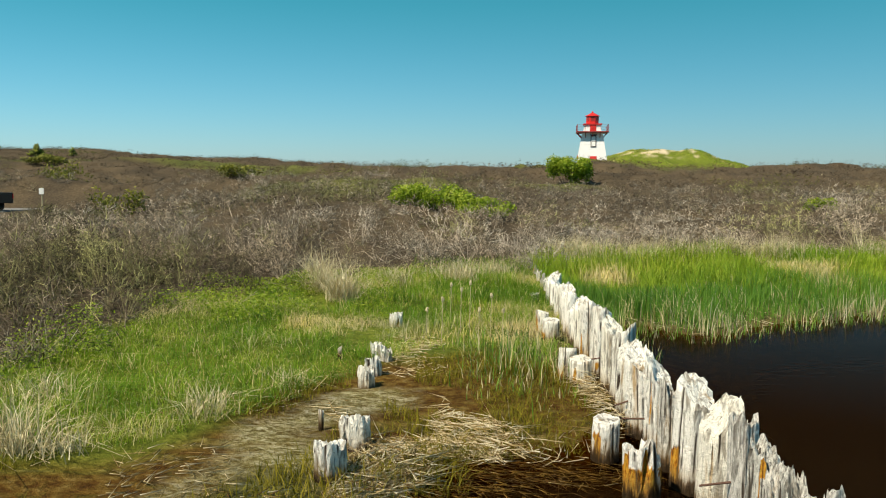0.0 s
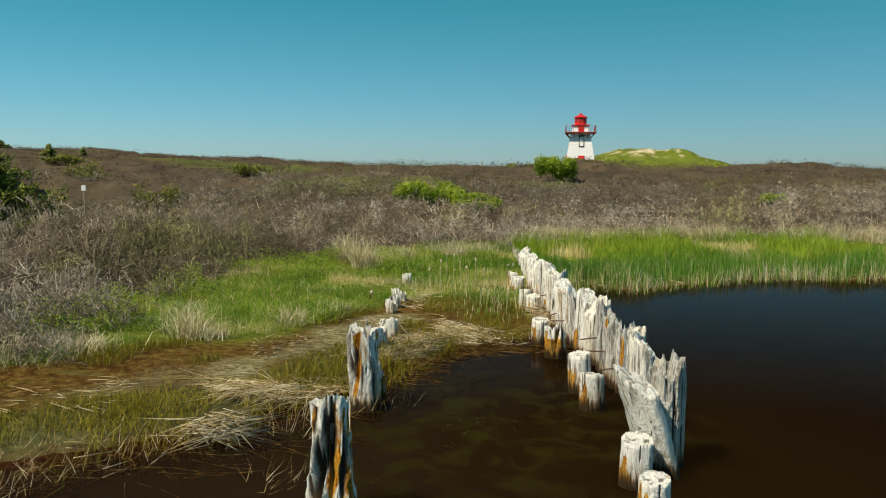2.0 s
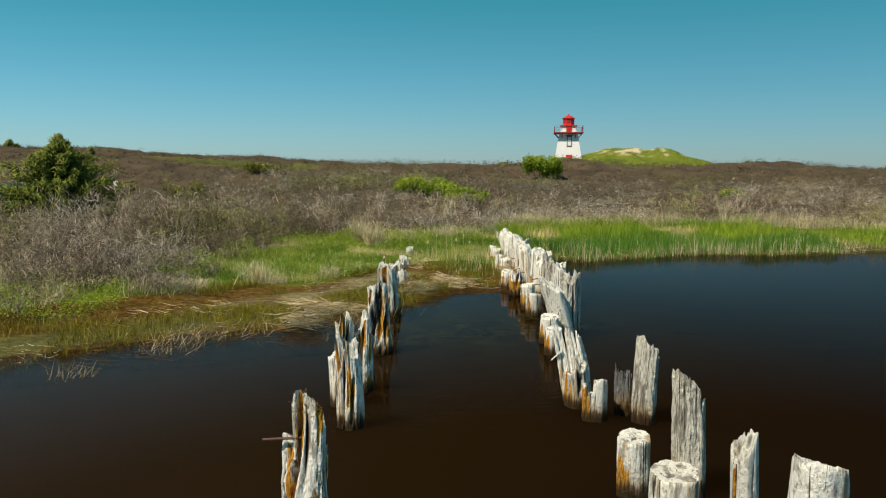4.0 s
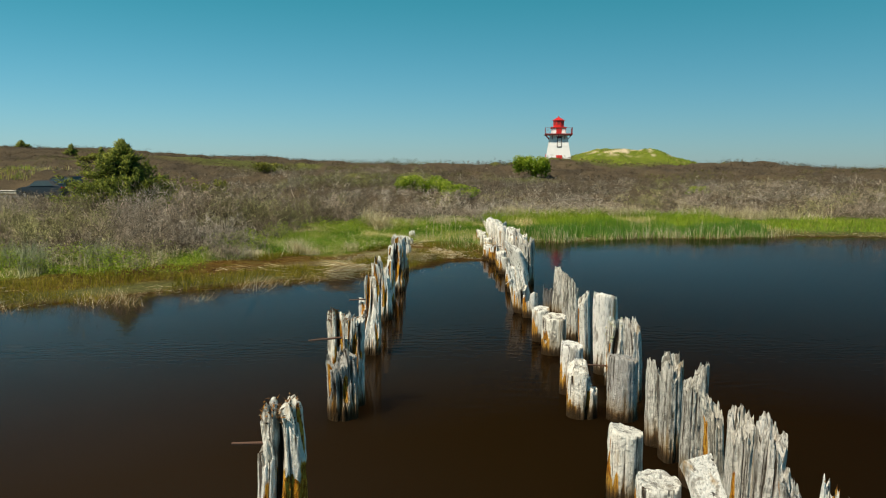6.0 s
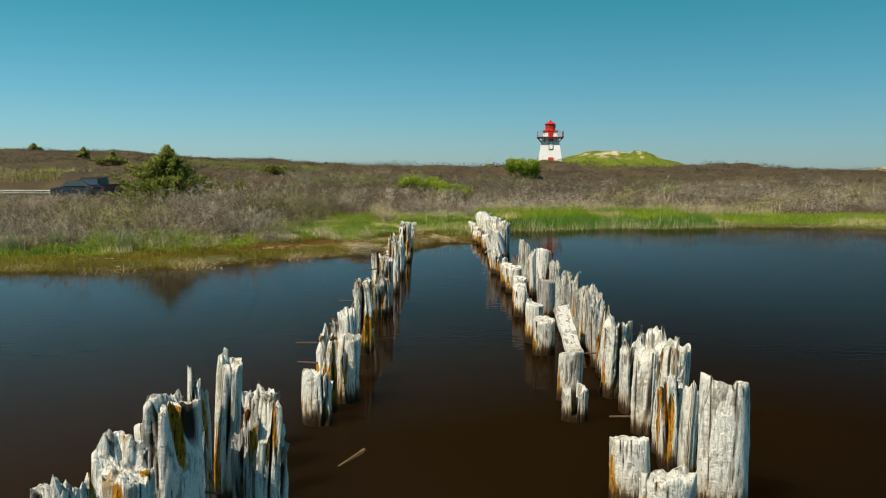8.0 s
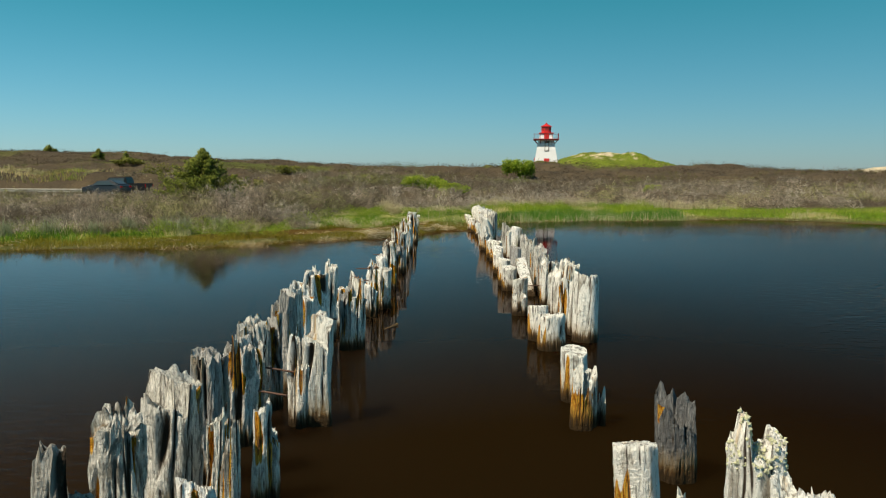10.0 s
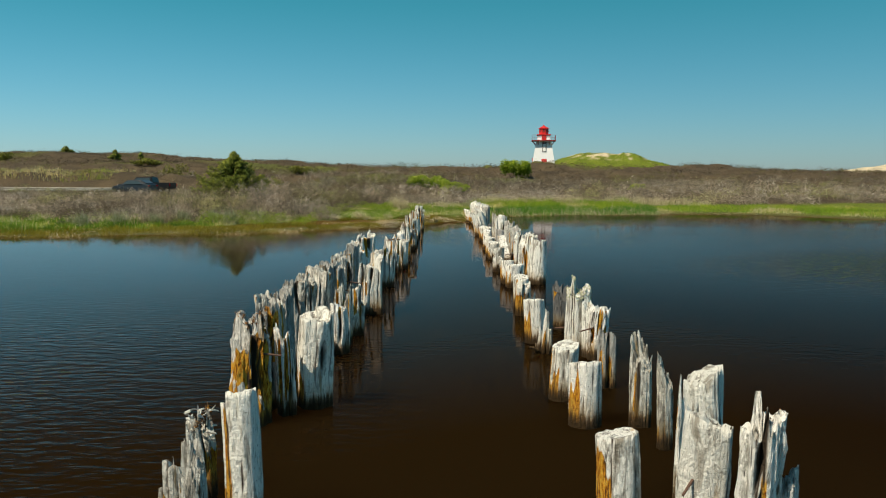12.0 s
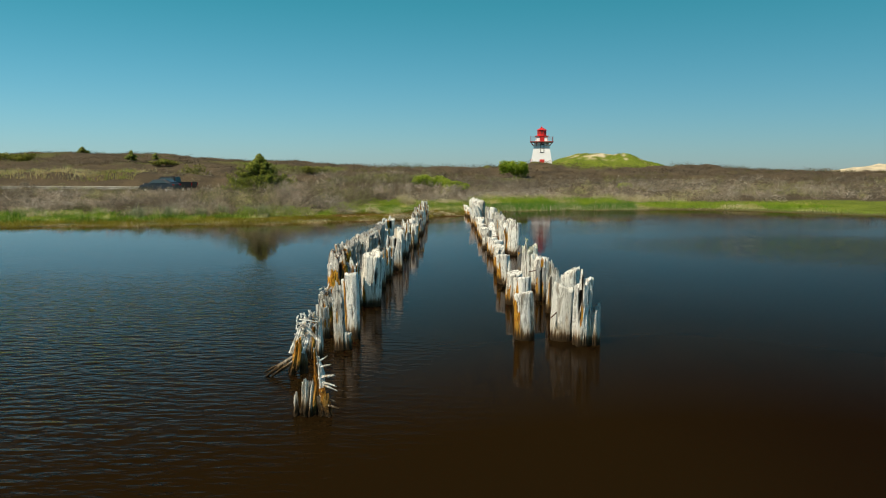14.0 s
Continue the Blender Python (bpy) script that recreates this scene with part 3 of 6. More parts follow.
def box(sx, sy, sz, at=(0, 0, 0), bevel=0.0, turn=None):
    """A box centred on at."""
    bm = bmesh.new()
    m = Matrix.Translation(at) @ (turn or Matrix()) @ Matrix.Diagonal((sx, sy, sz, 1))
    bmesh.ops.create_cube(bm, size=1, matrix=m)
    if bevel:
        bmesh.ops.bevel(bm, geom=bm.edges[:], offset=bevel, segments=2, affect="EDGES")
    return bm


def tube(a, b, r1, r2=None, n=8, bm=None):
    """A round bar from a to b."""
    bm = bm or bmesh.new()
    a, b = Vector(a), Vector(b)
    way = b - a
    m = Matrix.Translation((a + b) / 2) @ way.to_track_quat("Z", "Y").to_matrix().to_4x4()
    bmesh.ops.create_cone(bm, cap_ends=True, segments=n, radius1=r1, radius2=r1 if r2 is None else r2, depth=way.length, matrix=m)
    return bm


# ---- timber piles ----
# faceted section, broad flutes, lumps, cracks, rotted bites, drop of split slabs, splinters at the head, slant, stain, smooth sides, depth along the row
PILE_LOOK = {
    "cut": (0.25, 0.020, 0.035, 7, 0, 0.0, 0.012, 0.05, 1.6, True, 1.0),
    "split": (0.35, 0.030, 0.05, 6, 2, 0.42, 0.030, 0.08, 2.2, True, 1.0),
    "amber": (0.45, 0.05, 0.05, 6, 1, 0.30, 0.06, 0.08, 3.2, False, 1.0),
    "fork": (0.5, 0.05, 0.05, 3, 0, 0.0, 0.06, 0.05, 1.4, False, 0.8),
    "stout": (0.35, 0.05, 0.12, 1, 0, 0.06, 0.03, 0.10, 0.3, True, 1.0),
    "stub": (0.6, 0.09, 0.05, 12, 1, 0.12, 0.09, 0.06, 0.3, False, 1.0),
    "greycut": (0.3, 0.035, 0.05, 8, 0, 0.0, 0.015, 0.05, 0.1, True, 1.0),
    "slab": (0.85, 0.05, 0.05, 4, 0, 0.06, 0.04, 0.20, 0.5, True, 1.45),
    "fence": (0.75, 0.08, 0.04, 5, 0, 0.08, 0.085, 0.14, 0.4, False, 1.5),
    "board": (0.8, 0.12, 0.06, 7, 1, 0.20, 0.08, 0.08, 0.9, False, 1.3),
    "white": (0.7, 0.12, 0.12, 4, 2, 0.18, 0.045, 0.08, 0.9, True, 1.0),
    "block": (0.8, 0.10, 0.10, 4, 1, 0.10, 0.02, 0.04, 2.2, True, 1.0),
    "slim": (0.8, 0.05, 0.04, 4, 0, 0.08, 0.10, 0.25, 0.8, False, 0.7),
    "shard": (0.8, 0.05, 0.05, 3, 0, 0.10, 0.18, 0.5, 0.8, False, 0.7),
    "rag": (0.7, 0.26, 0.18, 6, 6, 0.30, 0.075, 0.07, 1.4, False, 1.0),
    "grey": (0.8, 0.20, 0.10, 7, 4, 0.24, 0.07, 0.07, 0.5, False, 1.0),
    "dark": (0.7, 0.07, 0.07, 8, 1, 0.22, 0.14, 0.10, 0.0, False, 1.0),
    "rot": (0.7, 0.22, 0.16, 6, 5, 0.38, 0.12, 0.12, 3.0, False, 1.0),
    "wreck": (0.7, 0.26, 0.26, 6, 5, 0.42, 0.12, 0.15, 3.5, False, 1.0),
}


def pile_mesh(name, h, w, look, seed, mat, lean=(0, 0), more=0.0, sink=0.4, fine=(64, 24), side=(-3.2, 0.0), forked=False):
    """A driven log: flat-sided, checked along the grain, its head broken off in slabs and splinters."""
    facet, flute, lumpy, cracks, bites, drop, spike, slant, stain, smooth, deep = look
    r = np.random.default_rng(seed)
    n, rows = fine
    s = seed % 97
    a = np.arange(n) / n * 2 * np.pi
    ux, uy = np.cos(a), np.sin(a)
    # the section: a rough polygon
    normals = np.sort(r.uniform(0, 2 * np.pi / 6, 6) + np.arange(6) * 2 * np.pi / 6)
    sides = np.min([r.uniform(0.84, 1.0) / np.maximum(np.cos(a - k), 0.05) for k in normals], axis=0)
    section = 1 + facet * (np.minimum(sides, 1.18) - 1)
    # slabs run along one direction across the log
    turn = r.uniform(0, 3.14)
    edges = np.sort(r.uniform(-0.7, 0.7, 3 if drop > 0.15 else 2))
    lost = drop * h * r.uniform(0, 1, len(edges) + 1) ** 1.3
    lost[r.integers(len(lost))] = 0
    slope = r.normal(0, 1, 2)
    slope *= slant / max(np.hypot(*slope), 0.3)

    def broken(px, py):
        across = px * np.cos(turn) + py * np.sin(turn)
        slab = np.searchsorted(edges, across)
        teeth = 1.1 * field(px * 2.4 + s, py * 2.4, 1.0, 7) ** 1.2 + 0.9 * field(px * 5.5 + s, py * 5.5, 1.0, 8) ** 1.6 + 0.35 * field(px * 15 + s, py * 15, 1.0, 20)
        if spike < 0.13:
            teeth = 1.5 * np.clip(teeth - 0.62, 0, 1.2) + 0.30 * field(px * 11 + s, py * 11, 1.0, 22)
        along = field(across * 0 + slab * 3.7 + s, (py * np.cos(turn) - px * np.sin(turn)) * 1.4, 1.0, 9)
        level = h - lost[slab] - spike * teeth - drop * h * 0.5 * along * (slab % 2) - min(h, 0.6) * (0.5 * slant + slope[0] * px + slope[1] * py)
        return np.where(np.abs(px + 0.15) < 0.33, 0.18 * h + 0.2 * h * np.abs(px + 0.15), level) if forked else level

    lift = 0.0 if forked else h - float(np.percentile(broken(ux, uy), 97))
    top = lambda px, py: broken(px, py) + lift
    head = top(ux, uy)
    if not smooth:
        head = head - min(spike, 0.1) * 0.35 * np.minimum(np.abs(r.normal(0, 0.7, n)), 2.0)
    f = np.linspace(0, 1, rows)[:, None] ** 0.9
    z = -sink + (head + sink) * f
    up = np.clip(z / max(h, 0.1), 0, 1)
    broad = flute * (field(ux * 1.6 + s, uy * 1.6 + z * 0.5, 1.0, 2) + 0.7 * field(ux * 3.6 + s, uy * 3.6 + z * 0.8, 1.0, 4) - 0.85)
    body = lumpy * (field(ux * 1.3 + s, uy * 1.3 + z * 2.6, 1.0, 3) - 0.5) * 1.5
    ridge = (0.018 if smooth else 0.05) * (field(ux * 10 + s, uy * 10 + z * 0.5, 1.0, 1) - 0.5) + (0.012 if smooth else 0.04) * (r.random(n) - 0.5) + (0.03 if smooth else 0.07) * (field(ux * 4 + s, uy * 4 + z * 16, 1.0, 6) - 0.5) + (0.02 if smooth else 0.05) * (field(ux * 8 + s, uy * 8 + z * 24, 1.0, 26) - 0.5)
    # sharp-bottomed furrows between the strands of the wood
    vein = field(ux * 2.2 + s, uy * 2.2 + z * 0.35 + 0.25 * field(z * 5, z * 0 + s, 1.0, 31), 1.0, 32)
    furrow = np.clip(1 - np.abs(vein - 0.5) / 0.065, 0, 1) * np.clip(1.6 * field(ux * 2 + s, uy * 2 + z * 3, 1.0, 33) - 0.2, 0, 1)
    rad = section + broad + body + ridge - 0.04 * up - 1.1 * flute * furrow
    # furrows coloured dark as if shaded, fainter on smooth piles
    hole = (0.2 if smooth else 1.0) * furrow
    rust = np.zeros(z.shape)
    split = []
    for e in edges:
        for sgn in (-1, 1):
            split.append((turn + sgn * np.arccos(np.clip(e, -1, 1)), r.uniform(-0.1, 0.7) * h, 2 * h, r.uniform(0.08, 0.18) if drop > 0.15 else 0.06))
    for _ in range(cracks):
        z0 = r.uniform(-0.3, 0.75) * h
        split.append((r.uniform(-3.6, 0.5), z0, z0 + r.uniform(0.15, 0.8) * h, r.uniform(0.04, 0.11)))
    for c, z0, z1, dep in split:
        way = c + 0.05 * np.sin(z * r.uniform(1, 4) + c) + 0.03 * np.sin(z * 15 + c)
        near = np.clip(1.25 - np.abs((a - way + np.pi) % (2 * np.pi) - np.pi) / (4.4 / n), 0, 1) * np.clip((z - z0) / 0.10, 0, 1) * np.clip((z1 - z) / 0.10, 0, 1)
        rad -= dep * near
        # the inside of a crack gets its shade as dark colour too
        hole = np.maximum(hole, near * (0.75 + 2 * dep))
    for _ in range(bites):
        # hollows where the heart shows, dark inside or rusty
        c, half, zc, tall = r.uniform(-3.4, 0.3), r.uniform(0.12, 0.30), r.uniform(0.2, 0.9) * h, r.uniform(0.14, 0.36) * h
        way = c + 0.2 * np.sin(z * 4 + c)
        ang = np.abs((a - way + np.pi) % (2 * np.pi) - np.pi) / half
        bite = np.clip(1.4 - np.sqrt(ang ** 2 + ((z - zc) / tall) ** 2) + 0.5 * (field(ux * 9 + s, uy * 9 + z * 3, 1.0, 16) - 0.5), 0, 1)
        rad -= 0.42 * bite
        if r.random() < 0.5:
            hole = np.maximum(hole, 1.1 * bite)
        else:
            rust = np.maximum(rust, 1.2 * bite)
    for _ in range(r.poisson(1.1 * (stain + more))):
        c, half, z0 = r.uniform(*side), r.uniform(0.08, 0.34), r.uniform(-0.3, 0.5) * h
        way = c + 0.08 * np.sin(z * 5 + c)
        streak = np.clip((half * (0.4 + field(z * 7, z * 0 + c, 1.0, 5)) - np.abs((a - way + np.pi) % (2 * np.pi) - np.pi)) / 0.10, 0, 1)
        rust = np.maximum(rust, streak * np.clip((z - z0) / 0.05, 0, 1) * np.clip((z0 + r.uniform(0.2, 0.6) * h - z) / 0.12, 0, 1) * r.uniform(0.6, 1.2))
    if not smooth:
        # the rotten heart shows through towards the head
        decay = field(ux * 2.6 + s, uy * 2.6 + z * 2.4, 1.0, 15) + 0.35 * field(ux * 8 + s, uy * 8 + z * 4, 1.0, 18) + 0.16 * up
        amount = min(1.0, 0.30 + 0.4 * (stain + more - 0.8))
        soft_rot = np.clip((decay - (0.94 if stain > 1.5 else 1.0)) * 7, 0, 1) * max(amount, 0.0)
        rad -= 0.13 * soft_rot
        rust = np.maximum(rust, 1.1 * soft_rot)
        hole = np.maximum(hole, np.clip((decay - (1.12 if stain > 1.5 else 1.17)) * 8, 0, 1) * (0.4 + 0.6 * max(amount, 0.0)))
    if smooth:
        # knots and worm holes
        pits = np.clip(field(ux * 6 + s, uy * 6 + z * 11, 1.0, 19) - 0.86, 0, 1)
        rad -= 0.4 * pits
        hole = np.maximum(hole, 5 * pits)
    if smooth and stain > 1:
        # amber seeps up the flank towards the lane
        seep = np.clip((0.75 - np.abs((a + 2.75 + np.pi) % (2 * np.pi) - np.pi)) / 0.25, 0, 1)
        rust = np.maximum(rust, seep * np.clip((h * (0.15 + 0.9 * field(ux * 3 + s, uy * 3 + z * 0.6, 1.0, 23)) - z) / 0.10, 0, 1) * 0.9)
    if stain > 2.5:
        rust = np.maximum(rust, np.clip((0.62 * h - z) / 0.1, 0, 1) * (field(ux * 2 + s, uy * 2 + z * 6, 1.0, 21) > 0.35))
    rad -= np.where(up > 0.9, (up - 0.9) * (0.5 if smooth else 0.9) * (0.2 + 0.8 * field(ux * 5 + s, uy * 5, 1.0, 14)), 0)
    rad = w / 2 * np.maximum(rad, 0.3)
    bend = r.normal(0, 0.03, 2)
    cx, cy = lean[0] * z + bend[0] * z * z, lean[1] * z + bend[1] * z * z
    x, y = rad * ux + cx, rad * deep * uy + cy
    rings = [np.stack([x, y, z], -1).reshape(-1, 3)]
    for k in (0.9, 0.72, 0.52, 0.34, 0.16):
        sink_in = (0.028 if smooth else spike) * (1.0 - k) * (1.6 if drop else 0.8) * field(ux * k * 4 + s, uy * k * 4, 1.0, 12)
        level = np.minimum(top(ux * k, uy * k) - sink_in, head if k > 0.8 else 9.0)
        rings.append(np.stack([cx[-1] + (x[-1] - cx[-1]) * k, cy[-1] + (y[-1] - cy[-1]) * k, level], -1))
    verts = np.concatenate(rings + [np.array([[cx[-1].mean(), cy[-1].mean(), float(top(np.zeros(1), np.zeros(1))[0]) - (0.015 if smooth else spike)]])])
    total = rows + 5
    faces = [(k * n + i, k * n + (i + 1) % n, (k + 1) * n + (i + 1) % n, (k + 1) * n + i) for k in range(total - 1) for i in range(n)]
    faces += [((total - 1) * n + i, (total - 1) * n + (i + 1) % n, total * n) for i in range(n)]
    me = bpy.data.meshes.new(name)
    me.from_pydata(verts.tolist(), [], faces)
    worn = np.full(5 * n + 1, 0.0 if stain == 0 else 0.06 if smooth else 0.14)
    worn[:n] = 0.05
    pith = worn * (0.2 if smooth else 1.3)
    for j, k in enumerate((0.72, 0.52, 0.34, 0.16) if smooth else ()):
        pith[(j + 1) * n:(j + 2) * n] = 0.65 * np.clip(2.4 * field(ux * k * 5 + s, uy * k * 5, 1.0, 40) - 1.2, 0, 1)
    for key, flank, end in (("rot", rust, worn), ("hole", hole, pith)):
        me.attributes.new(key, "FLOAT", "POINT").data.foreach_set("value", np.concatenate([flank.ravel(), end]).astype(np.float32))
    me.materials.append(mat)
    index = np.arange(len(me.polygons))
    me.polygons.foreach_set("use_smooth", (index > rows * n) | (smooth & (index < rows * n - n)))
    return me


PILE_LABEL = {
    "cut": "short sawn-off timber pile, bleached white with an amber waterline",
    "split": "short white timber pile, split and rotted on one side",
    "amber": "short timber pile stained orange, its white shell partly gone",
    "fork": "low white timber stump rotted into two prongs",
    "stout": "stout smooth white timber pile standing in the water",
    "stub": "low bleached timber stump with deep upright cracks",
    "greycut": "sawn-off grey timber pile standing in the water",
    "rag": "rotted grey-white timber pile with a splintered head",
    "white": "tall bleached white timber pile standing in the water",
    "block": "thick white timber pile with a flat head and yellow rot",
    "board": "broad flat-sided white timber pile, split at the head",
    "slab": "flat-sided bleached timber pile of the wharf wall",
    "slim": "slender split grey-white timber pile in the water",
    "shard": "thin upright splinter of a broken timber pile",
    "grey": "weathered grey timber pile standing in the water",
    "rot": "timber pile rotted to dark and rusty heartwood",
    "wreck": "collapsed timber pile, its head rotted to rusty splinters",
    "fence": "tall grey-white timber pile with a jagged serrated head",
    "dark": "dark grey weathered timber pile, split at the head",
}


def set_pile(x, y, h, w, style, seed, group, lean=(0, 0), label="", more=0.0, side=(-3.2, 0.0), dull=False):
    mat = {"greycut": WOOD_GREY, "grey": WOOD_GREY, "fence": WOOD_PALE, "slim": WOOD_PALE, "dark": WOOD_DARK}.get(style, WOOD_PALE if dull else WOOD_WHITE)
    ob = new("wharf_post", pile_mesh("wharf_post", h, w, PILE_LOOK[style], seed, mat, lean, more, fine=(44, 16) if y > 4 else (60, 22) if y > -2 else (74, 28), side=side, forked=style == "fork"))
    ob.location = (x, y, 0)
    return tagged(ob, label or PILE_LABEL[style], "pile", group)


def row_at(knots, values):
    return lambda y: float(np.interp(y, knots, values))


ROW_RO = row_at([-30, -24, -16, -8, 3, 16, 23], [1.46, 1.56, 1.83, 1.98, 2.15, 2.28, 2.38])
ROW_LI = row_at([-33, -29, -20, -10, 0, 14], [-1.68, -1.66, -1.46, -1.11, -0.93, -0.85])
ROW_LO = row_at([-32, -25, -16, -13], [-2.15, -2.05, -1.74, -1.65])

# each row: place, height over the water, thickness, look
RIGHT_INNER_FAR = [
    (1.89, 17.3, 0.30, 0.21, "cut"), (1.68, 13.95, 0.47, 0.24, "cut"), (1.74, 13.4, 0.42, 0.29, "cut"), (1.63, 10.8, 0.50, 0.25, "cut"), (1.76, 10.5, 0.43, 0.28, "cut"),
    (1.56, 7.8, 0.43, 0.26, "cut"), (1.68, 6.84, 0.54, 0.31, "amber"), (1.72, 4.85, 0.52, 0.28, "cut"), (1.73, 4.08, 0.45, 0.30, "cut"), (1.68, 1.7, 0.45, 0.30, "cut"),
    (1.62, 0.87, 0.40, 0.26, "cut"), (1.61, -2.3, 0.46, 0.28, "split"), (1.53, -4.4, 0.52, 0.27, "cut"), (1.59, -5.3, 0.56, 0.35, "cut"),
]
RIGHT_INNER_NEAR = [
    (1.46, -7.4, 0.60, 0.26, "cut"), (1.43, -8.3, 0.57, 0.33, "split"), (1.33, -10.6, 0.61, 0.27, "cut"), (1.36, -11.4, 0.51, 0.30, "cut"), (1.31, -13.74, 0.56, 0.27, "cut"),
    (1.24, -14.53, 0.40, 0.25, "fork"), (1.27, -16.65, 0.52, 0.31, "cut"), (1.36, -17.3, 0.51, 0.38, "split"), (1.22, -19.9, 0.57, 0.29, "cut"), (1.11, -20.87, 0.62, 0.22, "amber"),
    (1.20, -20.75, 0.56, 0.15, "slab"), (1.30, -20.8, 0.38, 0.11, "shard"), (1.06, -23.17, 0.64, 0.30, "cut"), (0.96, -26.14, 0.61, 0.29, "cut"), (1.02, -27.05, 0.62, 0.31, "cut"), (0.80, -29.41, 0.70, 0.29, "cut"),
]
RIGHT_OUTER_FAR = [
    (2.38, 22.9, 0.55, 0.18, "grey"), (2.37, 21.9, 0.5, 0.2, "grey"), (2.35, 21.0, 0.52, 0.2, "grey"), (2.34, 20.0, 0.5, 0.2, "white"), (2.33, 19.2, 0.5, 0.2, "grey"), (2.31, 18.3, 0.5, 0.2, "white"),
    (2.25, 16.9, 0.80, 0.30, "slab"), (2.22, 16.1, 0.78, 0.28, "slab"), (2.20, 15.3, 0.80, 0.28, "slab"), (2.18, 14.6, 0.84, 0.28, "slab"), (2.16, 13.9, 0.82, 0.27, "slab"), (2.15, 13.2, 0.83, 0.28, "slab"), (2.14, 12.6, 0.88, 0.28, "slab"),
]
RIGHT_OUTER_WALL = [
    (2.10, 11.9, 0.97, 0.27, "slab"), (2.12, 11.1, 1.02, 0.30, "slab"), (2.13, 10.4, 1.01, 0.26, "slab"), (2.13, 9.8, 1.01, 0.27, "slab"), (2.08, 9.2, 0.90, 0.27, "slab"), (2.10, 8.6, 0.96, 0.28, "slab"),
    (2.12, 8.05, 0.98, 0.28, "slab"), (2.12, 7.6, 0.90, 0.22, "fence"), (2.18, 7.1, 1.01, 0.31, "slab"), (2.22, 6.5, 1.0, 0.31, "slab"), (2.24, 6.0, 1.02, 0.20, "fence"), (2.22, 5.6, 0.95, 0.22, "fence"),
    (2.18, 5.3, 0.86, 0.16, "fence"), (2.21, 5.1, 0.90, 0.16, "fence"), (2.28, 4.85, 0.94, 0.23, "fence"), (2.14, 3.7, 1.04, 0.21, "slab"), (2.13, 3.15, 1.10, 0.22, "slab"), (2.07, 2.2, 1.07, 0.30, "fence"),
]
RIGHT_OUTER_MID = [
    (1.97, -2.1, 0.54, 0.20, "dark"), (2.12, -2.35, 0.92, 0.25, "fence"), (1.99, -4.3, 1.04, 0.26, "fence"), (1.94, -5.7, 0.95, 0.15, "slab"), (2.07, -6.4, 1.05, 0.31, "stout"),
    (2.05, -7.1, 0.86, 0.25, "rag"), (2.12, -7.65, 0.92, 0.20, "fence"), (1.83, -8.4, 0.68, 0.31, "greycut"),
    (1.93, -9.2, 0.84, 0.15, "fence"), (1.97, -9.6, 0.96, 0.19, "fence"), (1.98, -10.2, 1.03, 0.20, "fence"), (1.97, -10.75, 0.92, 0.15, "fence"), (1.96, -11.2, 0.93, 0.16, "fence"), (1.99, -11.6, 0.98, 0.19, "fence"),
    (1.93, -12.2, 0.96, 0.15, "slim"), (1.93, -12.5, 0.94, 0.14, "rot"), (1.90, -12.75, 0.86, 0.09, "shard"),
]
RIGHT_OUTER_NEAR = [
    (1.85, -13.55, 0.90, 0.30, "board"), (1.90, -14.25, 0.82, 0.29, "board"), (1.86, -14.94, 1.03, 0.31, "board"), (1.90, -15.5, 1.02, 0.27, "board"), (1.79, -15.92, 0.83, 0.22, "rag"),
    (1.82, -16.25, 0.86, 0.13, "slab"), (1.92, -16.75, 1.01, 0.35, "stout"), (1.61, -22.15, 0.74, 0.31, "dark"), (1.53, -23.9, 1.00, 0.34, "white"), (1.70, -24.25, 0.70, 0.26, "rag"), (1.62, -24.1, 0.78, 0.16, "slab"),
    (1.53, -25.65, 0.66, 0.20, "grey"), (1.53, -27.1, 0.90, 0.20, "slim"), (1.58, -27.74, 0.84, 0.14, "slim"), (1.55, -28.8, 0.96, 0.28, "stout"),
]
RIGHT_OUTER_END = [
    (1.32, -29.45, 0.84, 0.32, "stout"), (1.54, -29.8, 1.02, 0.28, "rag"), (1.71, -29.75, 0.60, 0.18, "fence"), (1.32, -29.0, 0.96, 0.10, "shard"),
]
LEFT_INNER_FAR = [
    (-0.83, 14.05, 0.42, 0.23, "stub"), (-0.97, 11.6, 0.40, 0.18, "stub"), (-0.82, 11.44, 0.40, 0.19, "stub"), (-0.93, 10.7, 0.40, 0.22, "stub"), (-0.99, 10.15, 0.40, 0.23, "stub"),
    (-0.87, 7.94, 0.44, 0.31, "stub"), (-1.02, 7.16, 0.44, 0.30, "stub"), (-0.93, 4.08, 0.99, 0.33, "rag"), (-0.77, 4.5, 0.45, 0.13, "rag"), (-0.89, 0.95, 1.06, 0.38, "rag"),
    (-1.17, -1.3, 0.98, 0.21, "rag"), (-0.95, -1.15, 0.97, 0.27, "rag"), (-1.11, -1.8, 0.64, 0.28, "white"), (-0.99, -5.3, 1.11, 0.31, "rag"), (-0.96, -2.6, 0.98, 0.26, "rag"),
]
LEFT_INNER_MID = [
    (-1.10, -8.2, 1.14, 0.21, "rag"), (-0.99, -7.9, 1.02, 0.22, "rag"), (-1.06, -8.38, 0.74, 0.30, "grey"), (-1.12, -11.39, 1.03, 0.28, "rot"), (-1.23, -11.45, 0.76, 0.13, "white"),
    (-1.16, -13.1, 0.92, 0.20, "white"), (-1.29, -13.0, 0.78, 0.24, "rot"), (-1.13, -13.8, 0.74, 0.29, "white"), (-1.33, -14.59, 0.55, 0.31, "white"), (-1.31, -14.2, 0.90, 0.22, "rot"),
]
